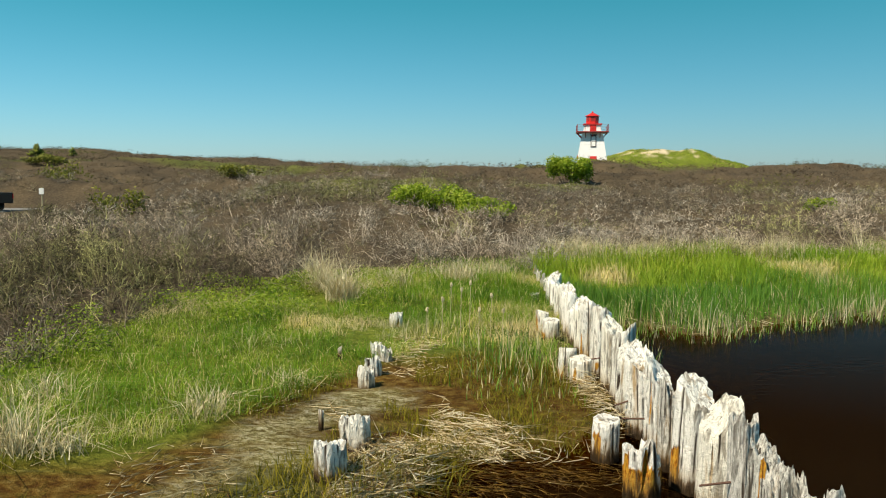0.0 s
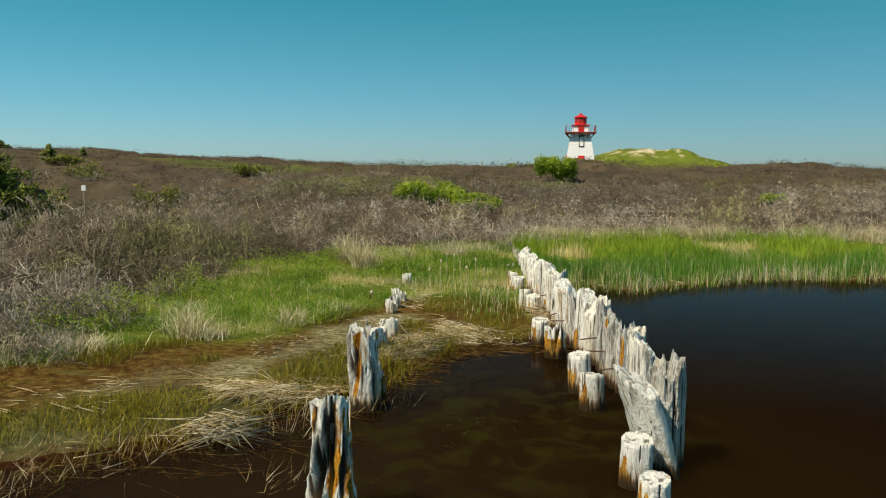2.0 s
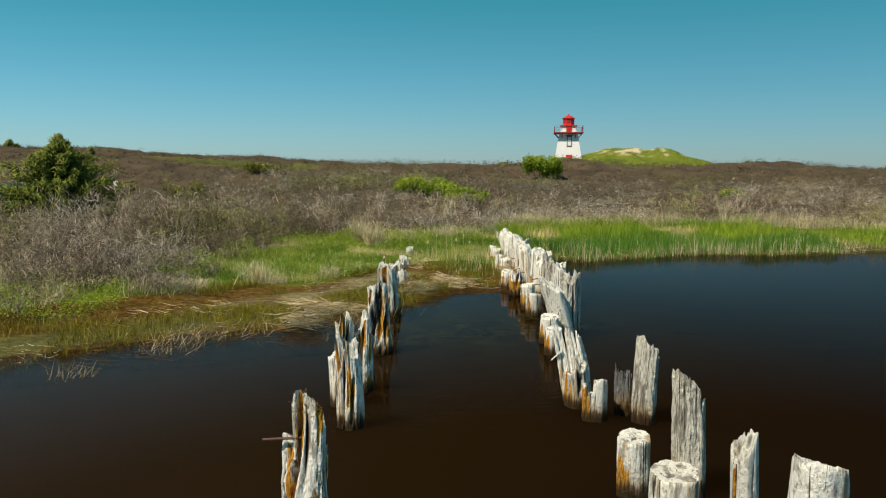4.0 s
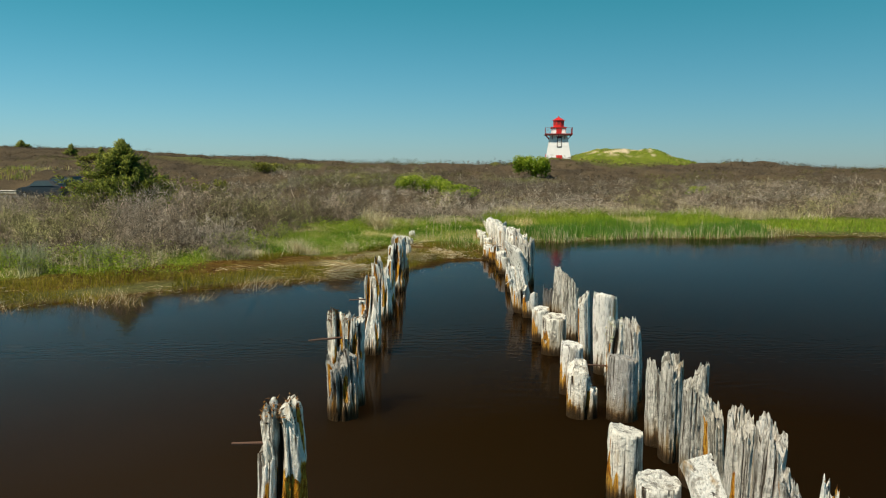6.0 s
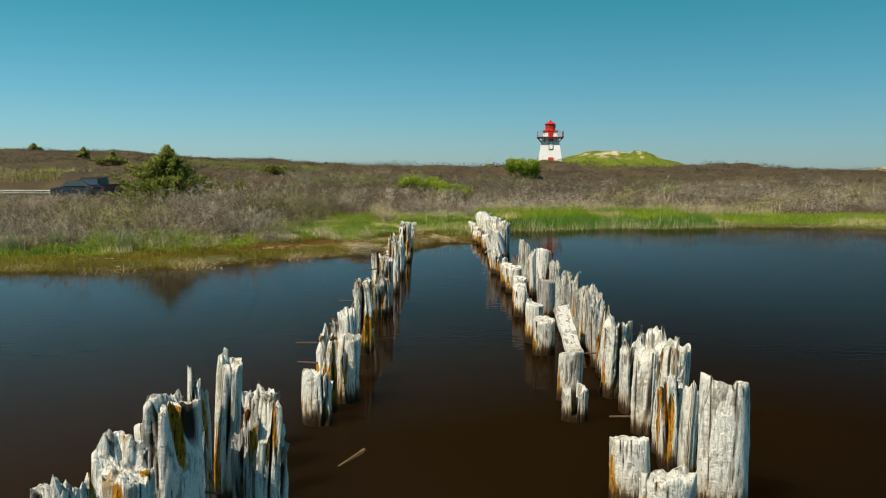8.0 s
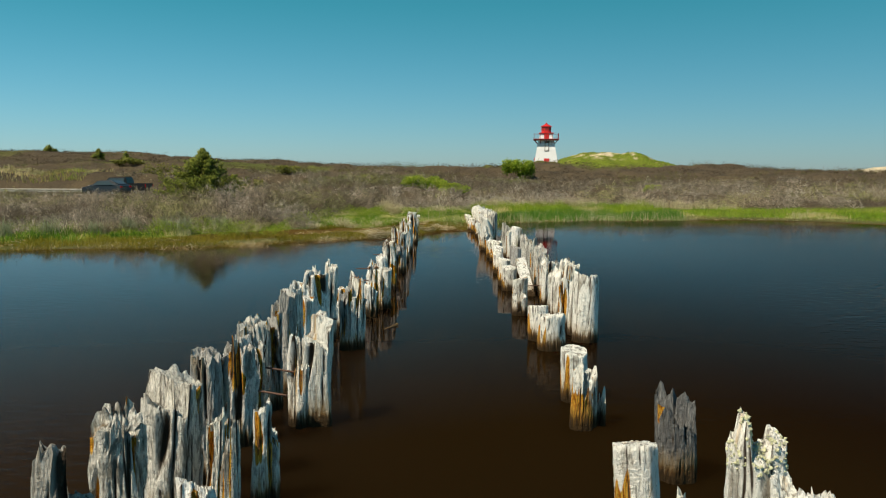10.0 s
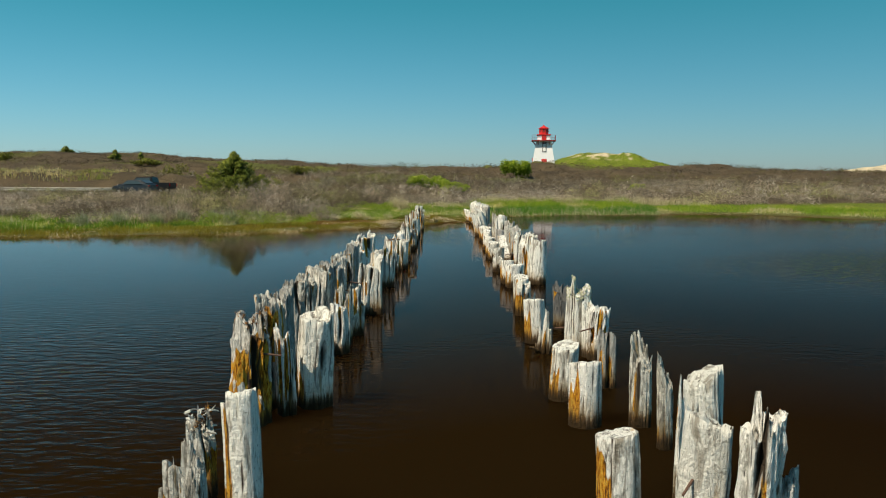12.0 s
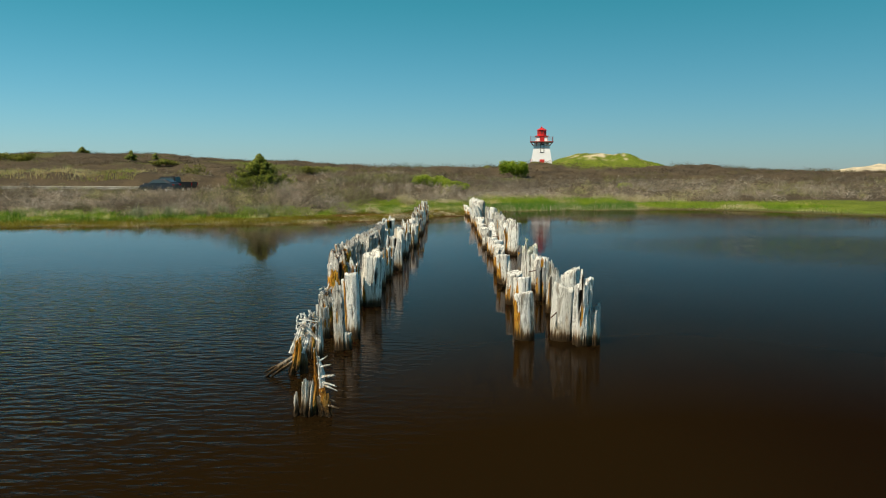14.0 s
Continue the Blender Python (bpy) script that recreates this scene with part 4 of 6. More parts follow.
LEFT_INNER_NEAR = [
    (-1.43, -17.35, 0.93, 0.18, "grey"), (-1.31, -17.26, 1.05, 0.26, "rag"), (-1.38, -20.69, 1.06, 0.31, "white"), (-1.53, -20.76, 0.88, 0.22, "rag"), (-1.50, -22.6, 0.77, 0.22, "rag"),
    (-1.57, -23.4, 0.86, 0.12, "slim"), (-1.61, -23.9, 0.67, 0.21, "white"), (-1.72, -23.1, 0.82, 0.18, "rag"), (-1.61, -26.4, 1.00, 0.34, "block"), (-1.84, -26.7, 0.88, 0.18, "rag"),
    (-1.66, -29.3, 0.95, 0.27, "block"), (-1.74, -30.15, 0.92, 0.15, "slim"), (-1.66, -30.1, 0.24, 0.15, "cut"),
]
LEFT_OUTER = [
    (-1.72, -15.3, 0.5, 0.27, "grey"), (-1.69, -15.9, 0.68, 0.38, "rag"), (-1.745, -16.6, 1.15, 0.19, "block"), (-1.88, -16.9, 1.04, 0.26, "rag"), (-1.86, -17.6, 1.10, 0.40, "white"), (-1.90, -18.3, 1.06, 0.34, "white"), (-1.90, -18.9, 1.1, 0.28, "rag"),
    (-1.92, -19.5, 1.1, 0.27, "grey"), (-1.94, -20.2, 1.0, 0.30, "grey"), (-1.96, -20.8, 1.06, 0.29, "rag"), (-1.98, -21.3, 0.98, 0.29, "rag"), (-2.01, -22.2, 1.05, 0.32, "grey"), (-2.06, -23.0, 1.06, 0.38, "white"),
]
LEFT_OUTER_NEAR = [
    (-2.08, -23.8, 1.06, 0.32, "rag"), (-2.13, -24.5, 1.06, 0.33, "grey"), (-2.15, -25.0, 0.88, 0.26, "rag"), (-2.15, -25.4, 1.10, 0.31, "grey"), (-2.12, -26.0, 1.10, 0.32, "rag"), (-2.12, -26.5, 1.08, 0.30, "grey"), (-2.12, -27.0, 1.02, 0.35, "rot"),
    (-2.10, -28.75, 0.66, 0.24, "wreck"), (-2.09, -29.35, 0.50, 0.22, "split"),
]
seed = 100
for rows_of, group, more, side in (((RIGHT_INNER_FAR, RIGHT_INNER_NEAR), "short piles of the eastern wharf face", 0.4, (-3.2, -2.2)),
                                   ((RIGHT_OUTER_FAR, RIGHT_OUTER_WALL, RIGHT_OUTER_MID, RIGHT_OUTER_NEAR, RIGHT_OUTER_END), "tall piles of the eastern wharf face", 0.0, (-3.2, -1.9)),
                                   ((LEFT_INNER_FAR, LEFT_INNER_MID, LEFT_INNER_NEAR), "inner piles of the western wharf face", 0.35, (-2.8, 0.0)),
                                   ((LEFT_OUTER, LEFT_OUTER_NEAR), "outer piles of the western wharf face", 0.3, (-2.8, 0.0))):
    for rows_in in rows_of:
        for x, y, h, w, style in rows_in:
            seed += 1
            r = random.Random(seed)
            set_pile(x, y, h, w, style, seed, group, (0.0, 0.0) if style == "block" else (r.uniform(-0.03, 0.03), r.uniform(-0.03, 0.03)), more=more, side=side, dull=rows_of[0] is LEFT_OUTER and y < -19.8)

set_pile(1.52, -1.80, 0.50, 0.28, "split", 801, "short piles of the eastern wharf face", (-0.05, 0.05))
set_pile(2.02, 2.1, 1.0, 0.36, "slab", 809, "tall piles of the eastern wharf face", (-0.30, -0.1), label="broad white timber pile leaning over, split into slabs")


def rod(pile_y, line, z, reach, rise=0.0, slant=0.0):
    """A rusted drift bolt that sticks out of the pile nearest to that place in the row."""
    x = line(pile_y)
    near = min((o for o in scene.objects if o.name.startswith("wharf_post")), key=lambda o: (o.location.x - x) ** 2 + (o.location.y - pile_y) ** 2)
    ob = part("iron_rod", tube((0, 0, z), (reach * 0.82, slant * 0.82, z + rise * 0.82), 0.011, 0.009), IRON, near, "rusty iron drift bolt")
    return ob


for y, z, reach, rise, slant in ((8.8, 0.42, -0.38, -0.1, -0.1), (8.1, 0.34, -0.42, 0, 0), (6.0, 0.48, -0.4, -0.05, 0.0), (5.2, 0.42, -0.42, 0, 0.05), (4.6, 0.32, -0.42, -0.03, -0.1), (10.2, 0.45, -0.4, -0.08, 0.1),
                                (-7.1, 0.24, -0.42, 0.03, 0.0), (-12.6, 0.25, -0.42, -0.02, 0), (-15.0, 0.16, -0.4, -0.06, 0.2), (-23.9, 0.36, -0.42, -0.05, 0.1), (-24.4, 0.42, -0.3, -0.05, -0.15), (-29.5, 0.46, -0.22, -0.14, -0.25)):
    rod(y, ROW_RO, z, reach, rise, slant)
for y, z, reach, rise, slant in ((-5.2, 0.77, -0.36, -0.02, 0), (-8.5, 0.84, -0.40, -0.02, -0.1), (-11.4, 0.74, -0.42, -0.01, 0), (-14.6, 0.8, -0.26, 0.0, 0), (-14.6, 0.6, -0.25, 0.0, 0.05)):
    rod(y, ROW_LI, z, reach, rise, slant)
for y, z, reach, rise, slant in ((-20.8, 0.58, 0.48, -0.08, 0), (-21.3, 0.5, 0.52, -0.06, -0.1), (-24.5, 0.5, 0.4, -0.08, -0.1), (-27.0, 0.68, 0.36, -0.04, 0), (-17.4, 0.5, 0.4, -0.05, 0)):
    rod(y, ROW_LO, z, reach, rise, slant)


def leaning_plank():
    a, b = Vector((1.575, -11.5, 0.66)), Vector((1.72, -12.35, -0.12))
    way = (a - b).normalized()
    side = Vector((1, 0.12, 0))
    side = (side - way * side.dot(way)).normalized()
    face = way.cross(side)
    bm = bmesh.new()
    n = 12
    for k in range(n + 1):
        c = b + (a - b) * k / n
        for s, e in ((-1, -1), (1, -1), (1, 1), (-1, 1)):
            wv = 0.102 + 0.006 * math.sin(k * 1.7 + s)
            bm.verts.new(c + side * s * wv + face * e * (0.035 + 0.004 * math.sin(k * 2.3)) + way * (0.02 * s if k == n else 0))
    bm.verts.ensure_lookup_table()
    for k in range(n):
        for i in range(4):
            j = (i + 1) % 4
            bm.faces.new([bm.verts[v] for v in (k * 4 + i, k * 4 + j, k * 4 + 4 + j, k * 4 + 4 + i)])
    bm.faces.new([bm.verts[i] for i in range(4)])
    bm.faces.new([bm.verts[n * 4 + i] for i in range(4)])
    bmesh.ops.recalc_face_normals(bm, faces=bm.faces[:])
    tagged(part("loose_plank", bm, WOOD_WHITE), "thick bleached white plank leaning between the piles", "plank")


leaning_plank()


def sliver(a, b, w, t):
    """One splinter of a broken pile, from its thick foot a to its ragged tip b."""
    bm = bmesh.new()
    a, b = Vector(a), Vector(b)
    r = random.Random(int(1e5 * w) + int(1e4 * abs(b.x)) + int(1e3 * abs(b.z)))
    way = b - a
    u = way.cross(Vector((0.3, 1, 0.1))).normalized()
    v = way.cross(u).normalized()
    n = max(5, min(14, int(way.length / 0.035)))
    around = [(-1, -0.7), (-0.35, -1), (0.3, -0.8), (1, 0.1), (0.5, 0.8), (-0.2, 1), (-0.9, 0.5)]
    lengths = [1 - r.uniform(0, 0.16) for _ in around]
    grow = [r.uniform(0.75, 1.15) for _ in around]
    for k in range(n + 1):
        f = k / n
        c = a + u * 0.012 * math.sin(3 * f + w * 90) + v * 0.010 * math.sin(4 * f + t * 70)
        s = 1 - 0.5 * max(0, f - 0.55) / 0.45
        for (du, dv), far, g in zip(around, lengths, grow):
            g = g * (1 + r.uniform(-0.13, 0.13))
            bm.verts.new(c + way * f * far + u * du * w * s * g + v * dv * t * s * g)
    bm.verts.ensure_lookup_table()
    m = len(around)
    for k in range(n):
        for i in range(m):
            j = (i + 1) % m
            bm.faces.new([bm.verts[q] for q in (k * m + i, k * m + j, k * m + m + j, k * m + m + i)])
    bm.faces.new([bm.verts[i] for i in range(m)])
    tip = bm.verts.new(b - way * 0.12)
    bm.verts.ensure_lookup_table()
    for i in range(m):
        bm.faces.new([bm.verts[n * m + i], bm.verts[n * m + (i + 1) % m], tip])
    bmesh.ops.recalc_face_normals(bm, faces=bm.faces[:])
    return bm


def broken_pile(x, y, slivers, label, name="broken_pile"):
    top = thing(name, Matrix.Translation((x, y, 0)), label, "pile", "broken pile stumps")
    for a, b, w, t, mat in slivers:
        part("splinter", sliver(a, b, w, t), mat, top)


def tangle(seed, count, low, high, reach, lean, wide):
    """Loose splinters that stand out of a rotted stump: foot, tip and thickness of each."""
    r = random.Random(seed)
    out = []
    for _ in range(count):
        z = r.uniform(low, high)
        x, y = lean[0] * z + r.uniform(-wide, wide), lean[1] * z + r.uniform(-wide, wide)
        k = r.uniform(0.4, 1.0) * reach
        out.append(((x, y, z), (x + k * r.uniform(-0.5, 0.9), y + k * r.uniform(-0.7, 0.3), z + k * r.uniform(-0.35, 0.8)), r.uniform(0.006, 0.014), r.uniform(0.005, 0.010), WOOD_WHITE if r.random() < 0.75 else WOOD_GREY))
    return out


broken_pile(-1.66, -33.2, [((-0.18, 0, -0.3), (-0.17, 0, 0.26), 0.030, 0.05, WOOD_WHITE), ((-0.12, 0.03, -0.3), (-0.10, 0.02, 0.40), 0.026, 0.05, WOOD_WHITE), ((-0.08, -0.03, -0.3), (-0.06, 0, 0.43), 0.024, 0.05, WOOD_WHITE),
                           ((-0.04, -0.03, -0.3), (-0.01, 0, 0.37), 0.026, 0.05, WOOD_WHITE), ((-0.07, 0.08, -0.3), (-0.06, 0.08, 0.33), 0.07, 0.05, WOOD_DARK), ((0.04, 0.04, -0.3), (0.04, 0.05, 0.40), 0.034, 0.05, WOOD_DARK),
                           ((0.07, 0.03, -0.3), (0.0, 0.05, 0.70), 0.026, 0.04, WOOD_WHITE), ((0.03, 0.0, 0.02), (0.0, 0.02, 0.66), 0.020, 0.03, WOOD_RUST), ((0.09, 0.0, 0.20), (0.04, 0.0, 0.60), 0.030, 0.04, WOOD_WHITE),
                           ((0.03, -0.02, 0.10), (0.02, 0.0, 0.42), 0.022, 0.03, WOOD_RUST), ((0.09, -0.02, 0.28), (0.16, -0.06, -0.02), 0.030, 0.03, WOOD_RUST), ((0.12, -0.01, 0.22), (0.20, -0.04, -0.02), 0.022, 0.02, WOOD_RUST), ((0.07, 0, 0.2), (0.12, -0.02, -0.2), 0.04, 0.04, WOOD_DARK),
                           ((0.06, 0, 0.36), (0.22, -0.04, 0.42), 0.014, 0.012, WOOD_WHITE), ((0.08, 0, 0.32), (0.23, -0.05, 0.31), 0.012, 0.010, WOOD_WHITE), ((0.08, 0, 0.30), (0.24, -0.05, 0.26), 0.010, 0.010, WOOD_WHITE), ((0.06, 0, 0.46), (0.18, -0.02, 0.52), 0.012, 0.010, WOOD_WHITE), ((0.05, 0, 0.50), (0.14, -0.02, 0.60), 0.010, 0.010, WOOD_WHITE),
                           ((0.14, -0.02, 0.10), (0.25, -0.05, 0.09), 0.010, 0.010, WOOD_WHITE), ((0.10, 0.0, 0.18), (0.22, -0.03, 0.15), 0.010, 0.008, WOOD_GREY)],
            "rotted pile stump broken into white and amber splinters")
broken_pile(-2.14, -31.5, [((-0.06 - 0.02 * k, 0.02 * (k % 3), -0.3), (0.03 + 0.022 * k, 0.10, 0.40 + 0.05 * (k % 4)), 0.034, 0.045, WOOD_GREY if k == 2 else WOOD_RUST) for k in range(5)]
            + [((-0.02 + 0.035 * k, 0.01, 0.24), (0.06 + 0.034 * k, 0.06, 0.56 + 0.045 * (k % 3)), 0.026, 0.03, WOOD_WHITE) for k in range(5)]
            + [((0.0, -0.06, 0.0), (0.05, -0.03, 0.44), 0.03, 0.03, WOOD_RUST), ((0.07, -0.05, 0.05), (0.08, -0.02, 0.46), 0.026, 0.03, WOOD_RUST), ((0.10, 0.02, -0.2), (0.12, 0.05, 0.45), 0.05, 0.05, WOOD_DARK),
               ((0.12, 0.02, 0.62), (0.32, -0.06, 0.38), 0.030, 0.012, WOOD_WHITE), ((0.08, 0.02, 0.63), (0.34, -0.03, 0.62), 0.012, 0.010, WOOD_WHITE),
               ((0.0, -0.01, 0.20), (-0.30, -0.14, -0.03), 0.026, 0.02, WOOD_GREY), ((0.0, -0.03, 0.16), (-0.24, -0.18, -0.03), 0.020, 0.02, WOOD_GREY), ((-0.02, 0.02, 0.20), (-0.34, -0.04, 0.0), 0.016, 0.014, WOOD_GREY)]
            + tangle(71, 34, 0.45, 0.68, 0.13, (0.18, 0.08), 0.07), "leaning pile stump of rusty heartwood under a crown of white splinters")
broken_pile(-2.06, -30.7, [((-0.06 + 0.04 * k, 0.03 * (k % 2), -0.3), (-0.04 + 0.04 * k, 0.04, 0.46 + 0.06 * (k % 3)), 0.030, 0.05, (WOOD_GREY, WOOD_WHITE, WOOD_RUST)[k % 3]) for k in range(5)]
            + tangle(72, 26, 0.40, 0.60, 0.14, (0.05, 0.0), 0.08), "rotted pile stump ending in a tangle of white splinters")
rotted = min((o for o in scene.objects if o.name.startswith("wharf_post")), key=lambda o: (o.location.x + 2.10) ** 2 + (o.location.y + 28.75) ** 2)
for a, b, w, t, mat in tangle(73, 30, 0.40, 0.66, 0.12, (0.0, 0.0), 0.09):
    part("splinter", sliver(a, b, w, t), mat, rotted)
fan = random.Random(4)
broken_pile(1.50, -1.74, [((0.036 * k - 0.10, 0.03 * (k % 3) - 0.03, 0.05), (-0.27 + 0.048 * k + fan.uniform(-0.012, 0.012), 0.10 + fan.uniform(-0.03, 0.03), 0.96 - 0.022 * k + fan.uniform(-0.10, 0.03)), fan.uniform(0.026, 0.040), fan.uniform(0.02, 0.034), WOOD_WHITE) for k in range(8)]
            + [((-0.16, 0.05, 0.62), (-0.27, -0.02, 0.50), 0.014, 0.012, WOOD_WHITE), ((0.0, 0.02, 0.55), (0.10, 0.0, 0.46), 0.03, 0.02, WOOD_WHITE)], "leaning white timber pile frayed into long splinters")
broken_pile(1.06, -23.9, [((-0.02, 0, -0.5), (0.07, 0.02, 0.62), 0.055, 0.05, WOOD_WHITE), ((-0.10, 0.02, -0.5), (-0.02, 0.03, 0.40), 0.040, 0.03, WOOD_WHITE), ((-0.06, -0.04, -0.4), (0.02, -0.03, 0.34), 0.030, 0.02, WOOD_RUST), ((0.02, -0.05, -0.4), (0.06, -0.03, 0.24), 0.026, 0.02, WOOD_RUST), ((-0.13, 0.0, -0.3), (-0.09, 0.0, 0.16), 0.03, 0.03, WOOD_GREY), ((0.05, 0, -0.4), (0.09, -0.02, 0.36), 0.045, 0.05, WOOD_WHITE),
                          ((-0.05, -0.02, 0.04), (-0.2, -0.05, 0.08), 0.03, 0.02, WOOD_GREY)], "jagged stump of a split timber pile")


def head_of(x, y, reach):
    """The pile that stands nearest to a place, and the places on its head and upper sides that face the water to the south."""
    near = min((o for o in scene.objects if o.name.startswith("wharf_post")), key=lambda o: (o.location.x - x) ** 2 + (o.location.y - y) ** 2)
    at = np.empty(len(near.data.vertices) * 3, np.float32)
    near.data.vertices.foreach_get("co", at)
    at = at.reshape(-1, 3)
    return near, at[(at[:, 2] > at[:, 2].max() - reach) & (at[:, 1] < 0.3 * at[:, 1].max())]


def lichen_tufts(x, y, n, seed):
    """Crusts of pale lichen on a pile's head."""
    near, spots = head_of(x, y, 0.30)
    r = random.Random(seed)
    bm = bmesh.new()
    for _ in range(n):
        at = Vector(spots[r.randrange(len(spots))].tolist()) + Vector((r.uniform(-1, 1), r.uniform(-1, 1), r.uniform(-1, 1))) * 0.008
        made = bmesh.ops.create_icosphere(bm, subdivisions=1, radius=r.uniform(0.005, 0.013), matrix=Matrix.Translation(at))
        for v in made["verts"]:
            v.co += Vector((r.uniform(-1, 1), r.uniform(-1, 1), r.uniform(-1, 1))) * 0.005
    tagged(part("lichen", bm, LICHEN, near), "pale yellow-green crusted lichen", kind="stuff")


lichen_tufts(1.53, -23.9, 260, 5)
lichen_tufts(2.05, -7.1, 40, 6)


# ---- plants ----
def unit(v):
    return v / np.maximum(np.linalg.norm(v, axis=1, keepdims=True), 1e-9)


def spikes(base, way, width, tone):
    """Thin tapered three-sided twigs: arrays of vertices, faces and tones."""
    n = len(base)
    dway = unit(way)
    u = unit(np.cross(dway, unit(rng.normal(size=(n, 3)))))
    v = np.cross(dway, u)
    w = np.asarray(width).reshape(-1, 1)
    c, s = np.cos(2 * np.pi / 3), np.sin(2 * np.pi / 3)
    verts = np.stack([base + w * u, base + w * (c * u + s * v), base + w * (c * u - s * v), base + way], 1).reshape(-1, 3)
    k = np.arange(n)[:, None] * 4
    faces = np.concatenate([k + [0, 1, 3], k + [1, 2, 3], k + [2, 0, 3]])
    return verts, faces, np.repeat(tone, 4)


def slips(base, way, width, tone):
    """Far twigs, one tapered face each."""
    n = len(base)
    u = unit(np.cross(way, rng.normal(size=(n, 3)))) * np.asarray(width).reshape(-1, 1) * 1.3
    verts = np.stack([base - u, base + u, base + way], 1).reshape(-1, 3)
    return verts, np.arange(n * 3).reshape(-1, 3), np.repeat(tone, 3)


def blades(base, way, droop, width, tone):
    """Bent grass blades: two segments and a tip."""
    n = len(base)
    u = unit(np.stack([-way[:, 1] + rng.normal(0, 0.3, n) * np.abs(way[:, 2]), way[:, 0] + rng.normal(0, 0.3, n) * np.abs(way[:, 2]), np.zeros(n)], 1)) * np.asarray(width).reshape(-1, 1)
    mid = base + way * 0.55
    tip = base + way + droop
    verts = np.stack([base - u, base + u, mid - u * 0.8, mid + u * 0.8, tip], 1).reshape(-1, 3)
    k = np.arange(n)[:, None] * 5
    faces = np.concatenate([k + [0, 1, 3], k + [0, 3, 2], k + [2, 3, 4]])
    return verts, faces, np.repeat(tone, 5)


def stuff(name, pieces, mat, label, category):
    """Joins arrays of many small pieces into one object of uncountable stuff."""
    off, vs, fs, ts = 0, [], [], []
    for v, f, t in pieces:
        vs.append(v)
        fs.append(f + off)
        ts.append(t)
        off += len(v)
    return tagged(mesh_object(name, np.concatenate(vs), np.concatenate(fs), mat, np.concatenate(ts)), label, category, kind="stuff")


def in_view(x, y, margin=4.0):
    return np.abs(x) < 0.56 * (y + 41) + margin


def shrub_height(x, y):
    base = np.interp(x, [-18, -9, 30, 60], [0.62, 1.05, 0.95, 0.8])
    return base * (0.22 + 1.0 * field(x, y, 2.3, 11) + 0.62 * field(x, y, 6.0, 12)) * (0.45 + 0.55 * step(-0.6, 2.0, y - shrub_edge(x) + 0.8))


BUSHES = ((-0.55, 33.6, 1.3), (1.6, 33.0, 1.1), (10.4, 69.6, 1.2), (18.6, 40.3, 1.0), (-12.5, 15.6, 1.3))


def road_clear(x, y):
    for bx, by, br in BUSHES:
        if np.any((x - bx) ** 2 + (y - by) ** 2 < br * br):
            x = np.where((x - bx) ** 2 + (y - by) ** 2 < br * br, -25.0, x)
            y = np.where((x == -25.0), 50.0, y)
    return ~((x < -24) & (y > 44) & (y < 58))


def shrubs(cx, cy, sprays, fan, size, thick, shade, vary=1.0, woody=0.35, twig=1.0):
    """Bare rounded shrubs: stems from the root, each ending in a broom of fine twigs."""
    n = len(cx)
    grow = rng.uniform(1 - 0.5 * vary, 1 + 0.4 * vary, n)
    h = shrub_height(cx, cy) * grow * (1.0 if vary > 0.8 else 0.85 if vary > 0.5 else 0.62)
    rad = size * (0.45 + 0.55 * grow) * rng.uniform(0.8, 1.2, n)
    i = np.repeat(np.arange(n), sprays)
    m = len(i)
    phi = rng.uniform(0, 2 * np.pi, m)
    tilt = np.arccos(1 - 0.97 * rng.random(m))
    out = np.stack([np.cos(phi) * np.sin(tilt), np.sin(phi) * np.sin(tilt), np.cos(tilt)], 1)
    root = np.stack([cx, cy, land(cx, cy) - 0.03], 1)[i]
    scale = np.stack([rad, rad, h], 1)[i]
    at = root + out * scale * rng.uniform(0.45, 0.98, m)[:, None] + rng.normal(0, 0.05, (m, 3)) * size
    # mottled dark patches imitate the contrast of lit and shaded shrubs
    own = 0.2 + 0.35 * field(cx, cy, 6, 13)[i] + 0.3 * field(cx, cy, 19, 15)[i] + rng.normal(0, 0.21 * vary, n)[i] - 0.26 * vary * step(0.60, 0.75, field(cx, cy, 1.5, 55))[i] + shade + 0.03
    stem = rng.random(m) < woody
    a = spikes(root[stem], (at - root)[stem] * 1.05, np.full(stem.sum(), thick * 1.8), np.clip(own[stem] - 0.02 + rng.normal(0, 0.15, stem.sum()), 0, 1))
    k = np.repeat(np.arange(m), fan)
    q = len(k)
    way = unit(out[k] * np.array([1, 1, 0.8]) + rng.normal(0, 0.8, (q, 3)) + np.array([0, 0, 0.10])) * (size * twig * rng.uniform(0.10, 0.30, q) * (0.5 + 0.6 * grow[i][k]))[:, None]
    base = at[k] + rng.normal(0, 0.08, (q, 3)) * size
    way[:, 2] *= 0.5 + 0.5 * vary
    # crown twigs painted lighter than the sides, as if lit from above
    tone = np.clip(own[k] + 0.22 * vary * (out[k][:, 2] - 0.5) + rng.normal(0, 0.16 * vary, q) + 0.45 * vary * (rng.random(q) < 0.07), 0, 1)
    if vary < 0.5:
        way[:, 2] *= 0.4
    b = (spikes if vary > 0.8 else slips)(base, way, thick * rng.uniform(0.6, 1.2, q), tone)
    return np.concatenate([a[0], b[0]]), np.concatenate([a[1], b[1] + len(a[0])]), np.concatenate([a[2], b[2]])


def scattered(n, x0, x1, y0, y1, keep):
    x, y = rng.uniform(x0, x1, n), rng.uniform(y0, y1, n)
    k = keep(x, y)
    return x[k], y[k]


